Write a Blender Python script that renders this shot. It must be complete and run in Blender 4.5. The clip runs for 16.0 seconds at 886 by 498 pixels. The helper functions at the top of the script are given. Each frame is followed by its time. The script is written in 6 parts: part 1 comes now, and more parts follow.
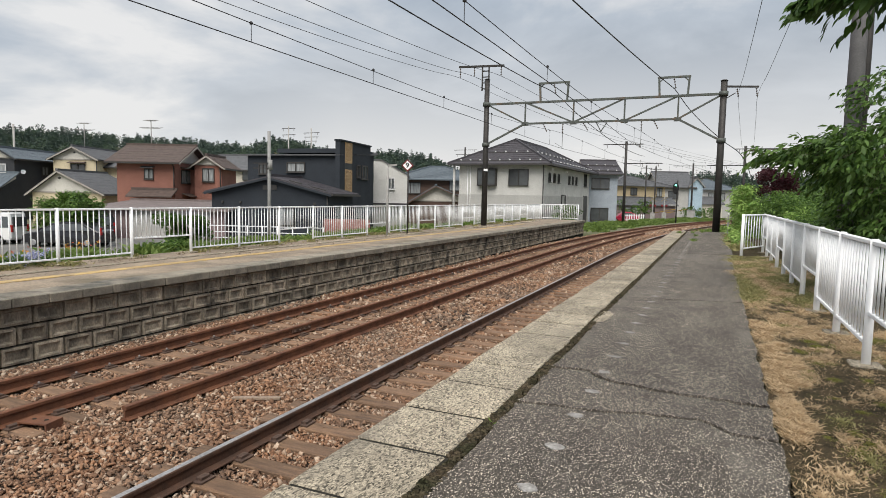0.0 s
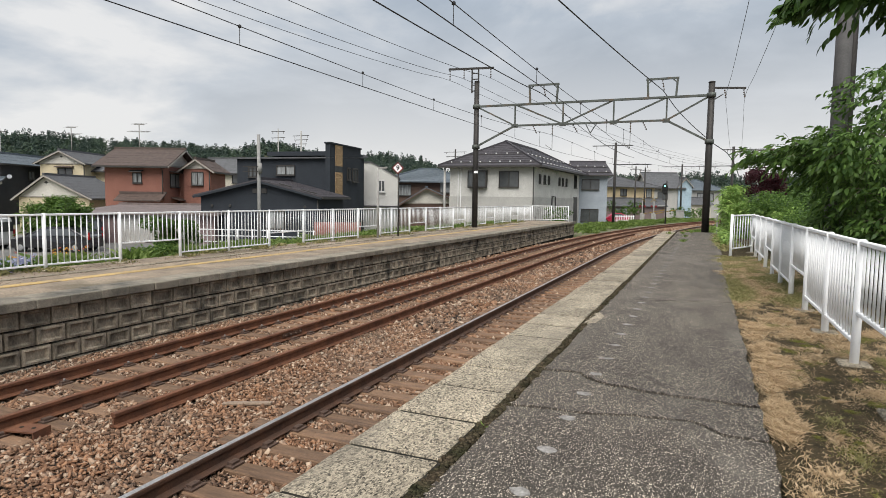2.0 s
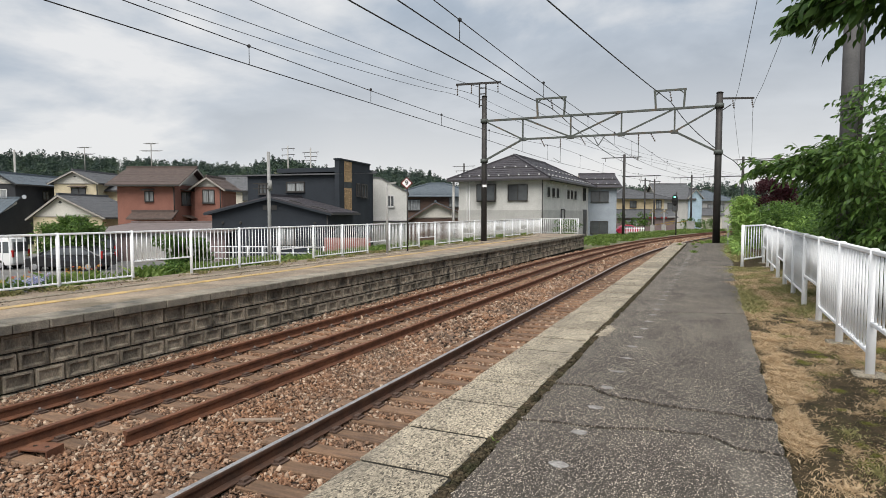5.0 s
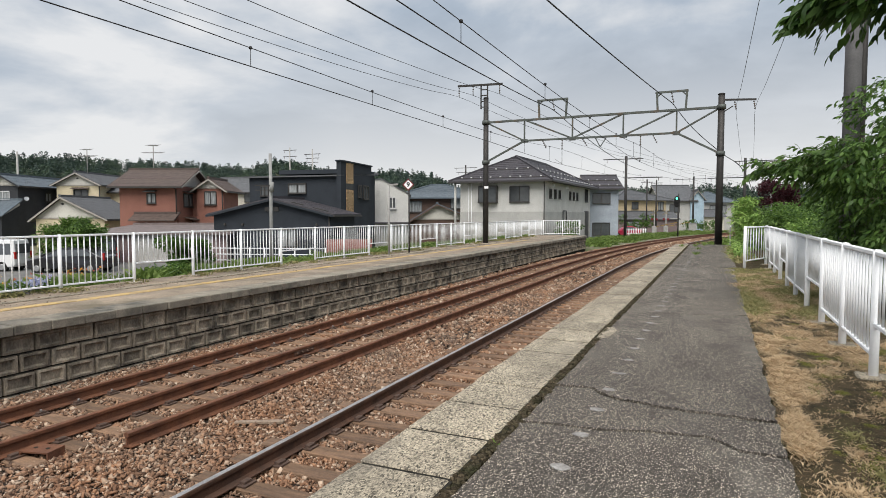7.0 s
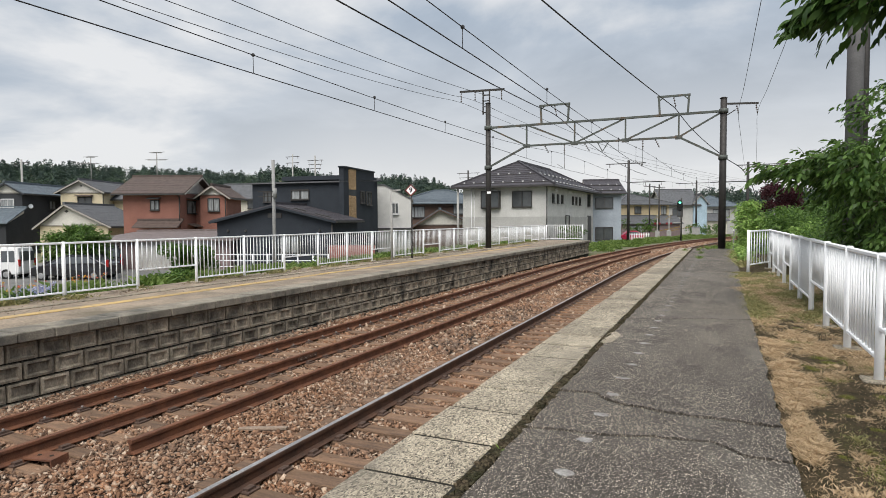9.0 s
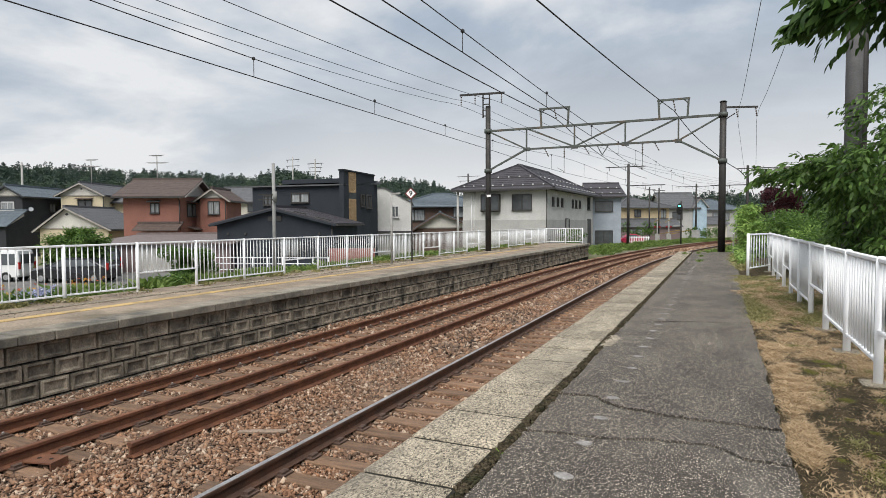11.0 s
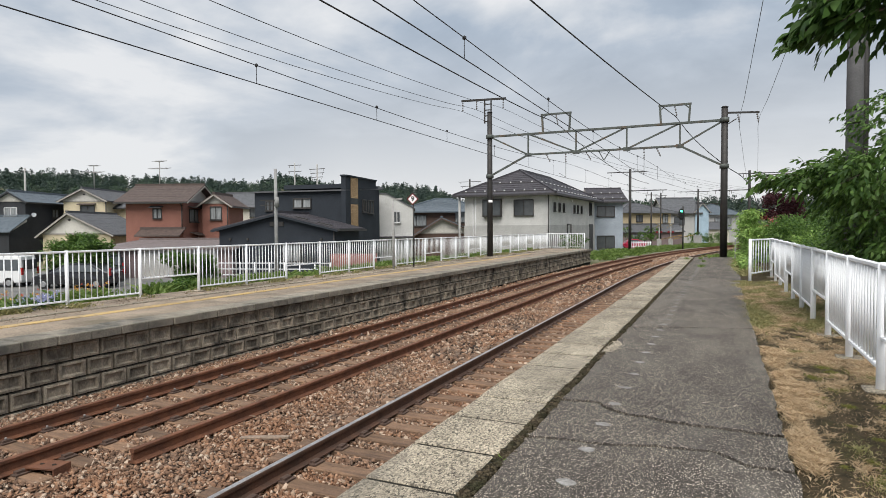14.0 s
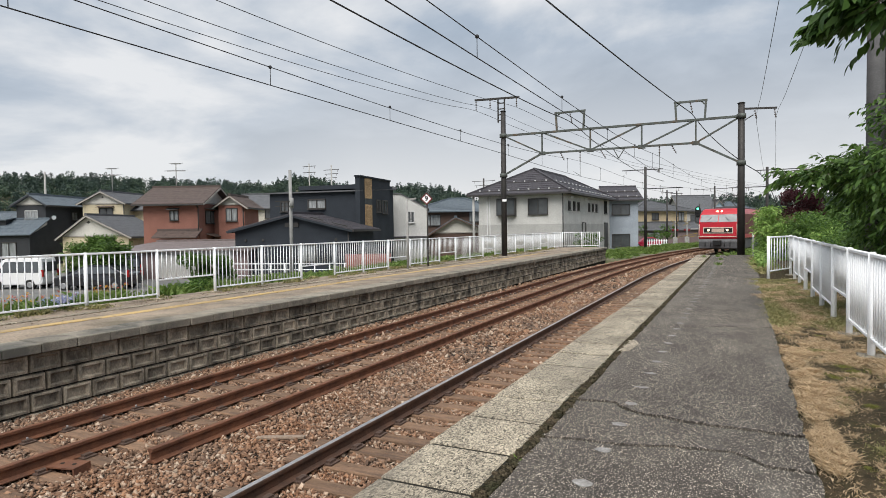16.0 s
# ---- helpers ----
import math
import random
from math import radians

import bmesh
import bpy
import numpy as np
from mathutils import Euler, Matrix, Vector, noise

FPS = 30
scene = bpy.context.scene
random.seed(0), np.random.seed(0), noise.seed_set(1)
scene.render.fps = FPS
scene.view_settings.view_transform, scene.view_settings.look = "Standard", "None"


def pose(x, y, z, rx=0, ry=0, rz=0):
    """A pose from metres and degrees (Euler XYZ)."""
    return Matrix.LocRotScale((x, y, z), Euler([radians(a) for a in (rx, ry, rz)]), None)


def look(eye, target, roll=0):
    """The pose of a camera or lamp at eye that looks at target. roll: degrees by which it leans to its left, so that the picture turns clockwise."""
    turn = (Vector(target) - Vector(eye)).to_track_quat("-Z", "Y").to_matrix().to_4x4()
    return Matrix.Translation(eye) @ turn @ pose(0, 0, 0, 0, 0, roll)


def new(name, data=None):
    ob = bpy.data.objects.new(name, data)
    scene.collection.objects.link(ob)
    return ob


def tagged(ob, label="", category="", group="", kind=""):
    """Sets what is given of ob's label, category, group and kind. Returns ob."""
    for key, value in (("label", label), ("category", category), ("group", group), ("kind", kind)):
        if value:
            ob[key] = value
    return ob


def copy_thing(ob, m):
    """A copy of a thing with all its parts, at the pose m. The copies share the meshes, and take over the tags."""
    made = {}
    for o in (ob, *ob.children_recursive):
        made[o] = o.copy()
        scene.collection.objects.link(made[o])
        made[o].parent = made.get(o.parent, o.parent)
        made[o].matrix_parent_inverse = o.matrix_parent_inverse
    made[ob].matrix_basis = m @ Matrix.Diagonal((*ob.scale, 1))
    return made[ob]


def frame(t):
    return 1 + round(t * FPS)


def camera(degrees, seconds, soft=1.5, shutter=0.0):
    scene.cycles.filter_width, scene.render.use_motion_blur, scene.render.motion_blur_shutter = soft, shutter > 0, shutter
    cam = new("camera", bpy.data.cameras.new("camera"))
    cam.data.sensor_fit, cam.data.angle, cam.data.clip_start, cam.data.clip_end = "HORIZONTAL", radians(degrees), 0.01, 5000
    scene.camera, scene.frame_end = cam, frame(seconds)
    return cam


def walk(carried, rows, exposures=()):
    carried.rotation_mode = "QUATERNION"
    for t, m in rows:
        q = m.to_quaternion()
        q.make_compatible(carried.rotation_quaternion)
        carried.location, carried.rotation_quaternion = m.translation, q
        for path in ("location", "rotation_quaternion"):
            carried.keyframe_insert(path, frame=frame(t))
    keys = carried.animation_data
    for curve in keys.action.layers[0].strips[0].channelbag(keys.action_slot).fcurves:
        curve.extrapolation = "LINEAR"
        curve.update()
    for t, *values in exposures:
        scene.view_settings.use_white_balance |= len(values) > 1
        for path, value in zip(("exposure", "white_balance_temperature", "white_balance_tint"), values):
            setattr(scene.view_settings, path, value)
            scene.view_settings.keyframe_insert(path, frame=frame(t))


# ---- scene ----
cam = camera(71.92, 16.0, soft=0.7)
EYE = Vector((0, 0, 1.337))
ROWS = [  # seconds, turn to the left, tilt down, lean (degrees), drift of the hand (metres)
    (0.0, 23.986, 4.871, 1.148, -0.010, -0.016, -0.011),
    (0.5, 23.893, 4.586, 1.001, -0.006, -0.005, -0.006),
    (1.0, 23.626, 4.455, 0.929, -0.005, -0.008, -0.004),
    (1.5, 23.321, 4.545, 0.900, -0.008, -0.004, -0.004),
    (2.0, 23.145, 4.664, 0.784, -0.012, -0.007, -0.002),
    (2.5, 23.251, 4.665, 0.602, -0.019, -0.010, -0.002),
    (3.0, 23.498, 4.450, 0.324, -0.019, -0.008, -0.000),
    (3.5, 23.822, 4.024, 0.074, -0.008, -0.010, 0.001),
    (4.0, 24.099, 3.527, -0.058, 0.001, -0.022, 0.004),
    (6.5, 24.035, 3.268, 0.033, -0.001, 0.001, -0.001),
    (7.0, 24.240, 3.193, -0.029, 0.000, 0.000, -0.000),
    (7.5, 24.468, 3.098, -0.134, 0.000, 0.000, 0.001),
    (8.0, 24.552, 2.959, -0.211, -0.005, -0.001, -0.001),
    (8.5, 24.561, 2.829, -0.301, 0.000, 0.004, -0.000),
    (9.0, 24.510, 2.686, -0.329, 0.002, 0.002, -0.001),
    (11.5, 24.506, 2.276, -0.280, 0.007, -0.013, 0.003),
    (12.0, 24.516, 2.111, -0.284, 0.006, -0.019, 0.005),
    (12.5, 24.477, 1.969, -0.286, 0.009, -0.022, 0.007),
    (13.0, 24.421, 1.883, -0.259, 0.008, -0.024, 0.007),
    (13.5, 24.468, 1.880, -0.285, 0.009, -0.017, 0.010),
    (14.0, 24.662, 1.902, -0.325, 0.010, -0.023, 0.010),
    (14.5, 25.006, 1.923, -0.436, 0.013, -0.022, 0.008),
    (15.0, 25.371, 1.915, -0.575, 0.018, -0.011, 0.007),
    (15.5, 25.695, 1.910, -0.649, 0.016, -0.009, 0.008),
    (16.0, 26.001, 1.924, -0.758, 0.007, -0.009, 0.009),
]


def hand_pose(turn, tilt, lean, dx, dy, dz):
    a, b = radians(turn), radians(tilt)
    eye = EYE + Vector((dx, dy, dz))
    way = Vector((-math.sin(a) * math.cos(b), math.cos(a) * math.cos(b), -math.sin(b)))
    return look(eye, eye + way, lean)


walk(cam, [(t, hand_pose(*r)) for t, *r in ROWS], [(0.0, 0.10, 6610, 10), (3.5, 0.10, 6560, 10), (7.0, 0.10, 6500, 10), (16.0, 0.10, 6420, 10)])

# ---- world and sun ----
world = bpy.data.worlds.new("sky")
scene.world = world
world.use_nodes = True
wn, wl = world.node_tree.nodes, world.node_tree.links
wn.clear()
SUN_EL, SUN_AZ = radians(55), radians(166)


def wnode(kind, **kw):
    n = wn.new(kind)
    for k, v in kw.items():
        n.inputs[k].default_value = v
    return n


w_sky = wn.new("ShaderNodeTexSky")
w_sky.sky_type = "NISHITA"
w_sky.sun_disc = False
w_sky.sun_elevation, w_sky.sun_rotation = SUN_EL, SUN_AZ
w_bg1 = wnode("ShaderNodeBackground", Strength=0.06)
wl.new(w_sky.outputs[0], w_bg1.inputs["Color"])
w_co = wn.new("ShaderNodeTexCoord")
w_sep = wn.new("ShaderNodeSeparateXYZ")
wl.new(w_co.outputs["Generated"], w_sep.inputs[0])
# project the direction on a flat cloud deck: xy / (z + k)
w_add = wn.new("ShaderNodeMath"); w_add.operation = "ADD"; w_add.inputs[1].default_value = 0.22
w_abs = wn.new("ShaderNodeMath"); w_abs.operation = "ABSOLUTE"
wl.new(w_sep.outputs["Z"], w_abs.inputs[0]); wl.new(w_abs.outputs[0], w_add.inputs[0])
w_dx = wn.new("ShaderNodeMath"); w_dx.operation = "DIVIDE"
w_dy = wn.new("ShaderNodeMath"); w_dy.operation = "DIVIDE"
wl.new(w_sep.outputs["X"], w_dx.inputs[0]); wl.new(w_add.outputs[0], w_dx.inputs[1])
wl.new(w_sep.outputs["Y"], w_dy.inputs[0]); wl.new(w_add.outputs[0], w_dy.inputs[1])
w_com = wn.new("ShaderNodeCombineXYZ")
wl.new(w_dx.outputs[0], w_com.inputs[0]); wl.new(w_dy.outputs[0], w_com.inputs[1])
w_com.inputs[2].default_value = 3.7
w_n1 = wnode("ShaderNodeTexNoise", Scale=0.9, Detail=8.0, Roughness=0.54, Distortion=0.3)
wl.new(w_com.outputs[0], w_n1.inputs["Vector"])
w_ramp = wn.new("ShaderNodeValToRGB")
w_ramp.color_ramp.elements[0].position, w_ramp.color_ramp.elements[0].color = 0.41, (0.33, 0.41, 0.51, 1)
w_ramp.color_ramp.elements[1].position, w_ramp.color_ramp.elements[1].color = 0.655, (0.97, 0.98, 0.99, 1)
e = w_ramp.color_ramp.elements.new(0.53); e.color = (0.52, 0.60, 0.70, 1)
# the deck thins towards the west, where it is brighter
w_west = wn.new("ShaderNodeMath"); w_west.operation = "MULTIPLY_ADD"; w_west.inputs[1].default_value = -0.08
wl.new(w_sep.outputs["X"], w_west.inputs[0]); wl.new(w_n1.outputs["Fac"], w_west.inputs[2])
wl.new(w_west.outputs[0], w_ramp.inputs["Fac"])
# paler towards the horizon
w_hz = wn.new("ShaderNodeMapRange")
w_hz.inputs["From Min"].default_value, w_hz.inputs["From Max"].default_value = 0.02, 0.31
w_hz.inputs["To Min"].default_value, w_hz.inputs["To Max"].default_value = 1.0, 0.0
wl.new(w_abs.outputs[0], w_hz.inputs["Value"])
w_gr = wn.new("ShaderNodeMapRange")    # greyer towards the west
w_gr.inputs["From Min"].default_value, w_gr.inputs["From Max"].default_value = -0.9, -0.55
w_gr.inputs["To Min"].default_value, w_gr.inputs["To Max"].default_value = 0.25, 1.0
wl.new(w_sep.outputs["X"], w_gr.inputs["Value"])
w_hm = wn.new("ShaderNodeMath"); w_hm.operation = "MULTIPLY"
wl.new(w_hz.outputs[0], w_hm.inputs[0]); wl.new(w_gr.outputs[0], w_hm.inputs[1])
w_mix = wn.new("ShaderNodeMixRGB"); w_mix.inputs["Color2"].default_value = (0.98, 0.975, 0.97, 1)
wl.new(w_hm.outputs[0], w_mix.inputs["Fac"]); wl.new(w_ramp.outputs["Color"], w_mix.inputs["Color1"])
w_bg2 = wnode("ShaderNodeBackground", Strength=0.84)
wl.new(w_mix.outputs[0], w_bg2.inputs["Color"])
w_ms = wnode("ShaderNodeMixShader", Fac=0.9)
w_out = wn.new("ShaderNodeOutputWorld")
wl.new(w_bg1.outputs[0], w_ms.inputs[1]); wl.new(w_bg2.outputs[0], w_ms.inputs[2]); wl.new(w_ms.outputs[0], w_out.inputs[0])

sun_data = bpy.data.lights.new("sun", "SUN")
sun_data.energy, sun_data.angle, sun_data.color = 4.0, radians(55), (1.0, 0.96, 0.895)
sun = new("sun", sun_data)
sun.matrix_world = look((math.sin(SUN_AZ) * math.cos(SUN_EL) * 50, math.cos(SUN_AZ) * math.cos(SUN_EL) * 50, math.sin(SUN_EL) * 50), (0, 0, 0))


# ---- materials ----
MATS = {}


def mat(name, c1, c2=None, scale=6.0, rough=0.8, metal=0.0, bump=0.2, fine=60.0, third=None, island=0.0, rand=0.0, emit=None, spec=0.4, stretch=None, dist=0.02, speck=None, grain=0.27):
    """A surface with two scales of variation: c1 to c2 by broad noise, fine grain, optional stains (third)."""
    if name in MATS:
        return MATS[name]
    m = bpy.data.materials.new(name)
    m.use_nodes = True
    n, l = m.node_tree.nodes, m.node_tree.links
    b = n["Principled BSDF"]
    b.inputs["Metallic"].default_value = metal
    b.inputs["Specular IOR Level"].default_value = spec
    c2 = c2 or tuple(v * 0.75 for v in c1)
    co = n.new("ShaderNodeTexCoord")
    mp = n.new("ShaderNodeMapping")
    if stretch:
        mp.inputs["Scale"].default_value = stretch
    if rand:    # repeats of one mesh take different stretches of the pattern
        oi, va = n.new("ShaderNodeObjectInfo"), n.new("ShaderNodeVectorMath")
        l.new(co.outputs["Object"], va.inputs[0]); l.new(oi.outputs["Location"], va.inputs[1]); l.new(va.outputs[0], mp.inputs["Vector"])
    else:
        l.new(co.outputs["Object"], mp.inputs["Vector"])
    n1 = n.new("ShaderNodeTexNoise"); n1.inputs["Scale"].default_value = scale; n1.inputs["Detail"].default_value = 5; n1.inputs["Roughness"].default_value = 0.6
    n2 = n.new("ShaderNodeTexNoise"); n2.inputs["Scale"].default_value = fine; n2.inputs["Detail"].default_value = 3
    l.new(mp.outputs[0], n1.inputs["Vector"]); l.new(mp.outputs[0], n2.inputs["Vector"])
    r1 = n.new("ShaderNodeMapRange"); r1.inputs["From Min"].default_value = 0.35; r1.inputs["From Max"].default_value = 0.65
    l.new(n1.outputs["Fac"], r1.inputs["Value"])
    mx = n.new("ShaderNodeMixRGB"); mx.inputs["Color1"].default_value = (*c1, 1); mx.inputs["Color2"].default_value = (*c2, 1)
    l.new(r1.outputs[0], mx.inputs["Fac"])
    out = mx.outputs[0]
    r2 = n.new("ShaderNodeMapRange"); r2.inputs["From Min"].default_value = 0.3; r2.inputs["From Max"].default_value = 0.7
    r2.inputs["To Min"].default_value = 1 - grain; r2.inputs["To Max"].default_value = 1 + grain
    l.new(n2.outputs["Fac"], r2.inputs["Value"])
    ml = n.new("ShaderNodeVectorMath"); ml.operation = "SCALE"
    l.new(out, ml.inputs[0]); l.new(r2.outputs[0], ml.inputs["Scale"])
    out = ml.outputs[0]
    if speck:    # (scale, darkest, lightest, power): a mosaic of stone chips, each with its own tone
        vo = n.new("ShaderNodeTexVoronoi"); vo.inputs["Scale"].default_value = speck[0]
        l.new(mp.outputs[0], vo.inputs["Vector"])
        sp = n.new("ShaderNodeSeparateColor"); l.new(vo.outputs["Color"], sp.inputs[0])
        pw = n.new("ShaderNodeMath"); pw.operation = "POWER"; pw.inputs[1].default_value = speck[3]; l.new(sp.outputs["Red"], pw.inputs[0])
        sm = n.new("ShaderNodeMapRange"); sm.inputs["To Min"].default_value = speck[1]; sm.inputs["To Max"].default_value = speck[2]
        l.new(pw.outputs[0], sm.inputs["Value"])
        cx = n.new("ShaderNodeVectorMath"); cx.operation = "SCALE"
        l.new(out, cx.inputs[0]); l.new(sm.outputs[0], cx.inputs["Scale"])
        out = cx.outputs[0]
    if third:
        n3 = n.new("ShaderNodeTexNoise"); n3.inputs["Scale"].default_value = scale * 0.37; n3.inputs["Detail"].default_value = 8; n3.inputs["Roughness"].default_value = 0.65
        l.new(mp.outputs[0], n3.inputs["Vector"])
        r3 = n.new("ShaderNodeMapRange"); r3.inputs["From Min"].default_value = 0.52; r3.inputs["From Max"].default_value = 0.66; r3.inputs["To Max"].default_value = 0.6 if speck else 1.0
        l.new(n3.outputs["Fac"], r3.inputs["Value"])
        m3 = n.new("ShaderNodeMixRGB"); m3.inputs["Color2"].default_value = (*third, 1)
        l.new(r3.outputs[0], m3.inputs["Fac"]); l.new(out, m3.inputs["Color1"])
        out = m3.outputs[0]
    if island or rand:
        if island:
            g = n.new("ShaderNodeNewGeometry"); src = g.outputs["Random Per Island"]
        else:
            g = n.new("ShaderNodeObjectInfo"); src = g.outputs["Random"]
        amt = island or rand
        r4 = n.new("ShaderNodeMapRange"); r4.inputs["To Min"].default_value = 1 - amt; r4.inputs["To Max"].default_value = 1 + amt
        l.new(src, r4.inputs["Value"])
        m4 = n.new("ShaderNodeVectorMath"); m4.operation = "SCALE"
        l.new(out, m4.inputs[0]); l.new(r4.outputs[0], m4.inputs["Scale"])
        out = m4.outputs[0]
    l.new(out, b.inputs["Base Color"])
    rr = n.new("ShaderNodeMapRange"); rr.inputs["To Min"].default_value = max(0.03, rough - 0.12); rr.inputs["To Max"].default_value = min(1, rough + 0.12)
    l.new(n1.outputs["Fac"], rr.inputs["Value"]); l.new(rr.outputs[0], b.inputs["Roughness"])
    if bump:
        bp = n.new("ShaderNodeBump"); bp.inputs["Strength"].default_value = bump; bp.inputs["Distance"].default_value = dist
        l.new(n2.outputs["Fac"], bp.inputs["Height"]); l.new(bp.outputs[0], b.inputs["Normal"])
    if emit:
        b.inputs["Emission Color"].default_value = (*emit[:3], 1); b.inputs["Emission Strength"].default_value = emit[3]
    MATS[name] = m
    return m


def leaf_mat(name, c1, c2, rand=0.35, trans=0.35):
    m = bpy.data.materials.new(name)
    m.use_nodes = True
    n, l = m.node_tree.nodes, m.node_tree.links
    b = n["Principled BSDF"]
    g = n.new("ShaderNodeNewGeometry")
    mx = n.new("ShaderNodeMixRGB"); mx.inputs["Color1"].default_value = (*c1, 1); mx.inputs["Color2"].default_value = (*c2, 1)
    l.new(g.outputs["Random Per Island"], mx.inputs["Fac"])
    l.new(mx.outputs[0], b.inputs["Base Color"])
    b.inputs["Roughness"].default_value = 0.5
    b.inputs["Specular IOR Level"].default_value = 0.3
    tr = n.new("ShaderNodeBsdfTranslucent"); l.new(mx.outputs[0], tr.inputs["Color"])
    ms = n.new("ShaderNodeMixShader"); ms.inputs["Fac"].default_value = trans
    l.new(b.outputs[0], ms.inputs[1]); l.new(tr.outputs[0], ms.inputs[2]); l.new(ms.outputs[0], n["Material Output"].inputs[0])
    MATS[name] = m
    return m


# ---- mesh helpers ----
def box(bm, x0, y0, z0, x1, y1, z1):
    v = [bm.verts.new(p) for p in ((x0, y0, z0), (x1, y0, z0), (x1, y1, z0), (x0, y1, z0), (x0, y0, z1), (x1, y0, z1), (x1, y1, z1), (x0, y1, z1))]
    for f in ((3, 2, 1, 0), (4, 5, 6, 7), (0, 1, 5, 4), (1, 2, 6, 5), (2, 3, 7, 6), (3, 0, 4, 7)):
        bm.faces.new([v[i] for i in f])


def bar(bm, p, q, w, h=None, up=(0, 0, 1)):
    """A rectangular bar from p to q."""
    p, q, h = Vector(p), Vector(q), h or w
    d = (q - p).normalized()
    u = Vector(up)
    if abs(d.dot(u)) > 0.95:
        u = Vector((0, 1, 0))
    s = d.cross(u).normalized()
    u = s.cross(d)
    a = [bm.verts.new(e + s * i * w / 2 + u * j * h / 2) for e in (p, q) for i, j in ((-1, -1), (1, -1), (1, 1), (-1, 1))]
    for f in ((3, 2, 1, 0), (4, 5, 6, 7), (0, 1, 5, 4), (1, 2, 6, 5), (2, 3, 7, 6), (3, 0, 4, 7)):
        bm.faces.new([a[i] for i in f])


def tube(bm, p, q, r0, r1=None, n=10, caps=True):
    p, q = Vector(p), Vector(q)
    r1 = r0 if r1 is None else r1
    d = (q - p).normalized()
    u = Vector((0, 0, 1)) if abs(d.z) < 0.9 else Vector((1, 0, 0))
    s = d.cross(u).normalized()
    u = s.cross(d)
    rings = [[bm.verts.new(e + (s * math.cos(i * math.tau / n) + u * math.sin(i * math.tau / n)) * r) for i in range(n)] for e, r in ((p, r0), (q, r1))]
    for i in range(n):
        f = bm.faces.new((rings[0][i], rings[1][i], rings[1][(i + 1) % n], rings[0][(i + 1) % n]))
        f.smooth = True
    if caps:
        bm.faces.new(rings[0]); bm.faces.new(rings[1][::-1])


def sweep(bm, profile, path, closed=True):
    """Carry a profile of (side, up) along a flat path of (x, y, z, heading)."""
    rings = []
    for x, y, z, a in path:
        c, s = math.cos(a), math.sin(a)
        rings.append([bm.verts.new((x + u * c, y + u * s, z + w)) for u, w in profile])
    k = len(profile)
    for r0, r1 in zip(rings, rings[1:]):
        for i in range(k if closed else k - 1):
            bm.faces.new((r0[i], r0[(i + 1) % k], r1[(i + 1) % k], r1[i]))
    if closed:
        bm.faces.new(rings[0][::-1]); bm.faces.new(rings[-1])


def prism(bm, pts, d):
    """A flat outline pushed along the vector d."""
    a = [bm.verts.new(p) for p in pts]
    b = [bm.verts.new(Vector(p) + Vector(d)) for p in pts]
    n = len(pts)
    bm.faces.new(a[::-1]); bm.faces.new(b)
    for i in range(n):
        bm.faces.new((a[i], a[(i + 1) % n], b[(i + 1) % n], b[i]))


def mesh_of(bm, name, material, bevel=0.0, smooth=False):
    bmesh.ops.recalc_face_normals(bm, faces=bm.faces)
    if bevel:
        bmesh.ops.bevel(bm, geom=bm.edges[:], offset=bevel, segments=1, affect="EDGES", clamp_overlap=True)
    if smooth:
        for f in bm.faces:
            f.smooth = True
    me = bpy.data.meshes.new(name)
    bm.to_mesh(me)
    bm.free()
    me.materials.append(material)
    return me


def part(name, bm, material, parent=None, label="", bevel=0.0, smooth=False):
    ob = new(name, mesh_of(bm, name, material, bevel, smooth))
    if parent:
        ob.parent = parent
    if label:
        tagged(ob, label)
    return ob


def share(name, me, parent, m):
    ob = new(name, me)
    ob.parent = parent
    ob.matrix_basis = m
    return ob


def thing(name, label, category, group="", m=None, kind=""):
    ob = new(name)
    if m:
        ob.matrix_basis = m
    return tagged(ob, label, category, group, kind)


def arrays_mesh(name, verts, faces, material):
    """A mesh from arrays: faces all of one size."""
    me = bpy.data.meshes.new(name)
    k = faces.shape[1]
    me.vertices.add(len(verts)); me.vertices.foreach_set("co", verts.astype(np.float32).ravel())
    me.loops.add(faces.size); me.loops.foreach_set("vertex_index", faces.astype(np.int32).ravel())
    me.polygons.add(len(faces)); me.polygons.foreach_set("loop_start", np.arange(0, faces.size, k, dtype=np.int32))
    me.update(calc_edges=True)
    me.materials.append(material)
    return me


# ---- the line of the railway: straight, then a curve to the right ----
BEND_Y, BEND_R = 25.0, 205.0


def rail_line(off, s):
    """Place and heading of the line that lies off metres to the right of x = 0, s metres along."""
    if s <= BEND_Y:
        return off, s, 0.0
    a = (s - BEND_Y) / BEND_R
    r = BEND_R - off
    return BEND_R - r * math.cos(a), BEND_Y + r * math.sin(a), -a


def rail_path(off, s0, s1, z, step=2.0):
    out, s = [], s0
    while s < s1 + 0.01:
        x, y, a = rail_line(off, s)
        out.append((x, y, z, a))
        s += step if s >= BEND_Y - 1 else max(step, 1)
    return out


RAIL_Z = -0.90
NEAR, FAR = -3.35, -6.94   # track centres

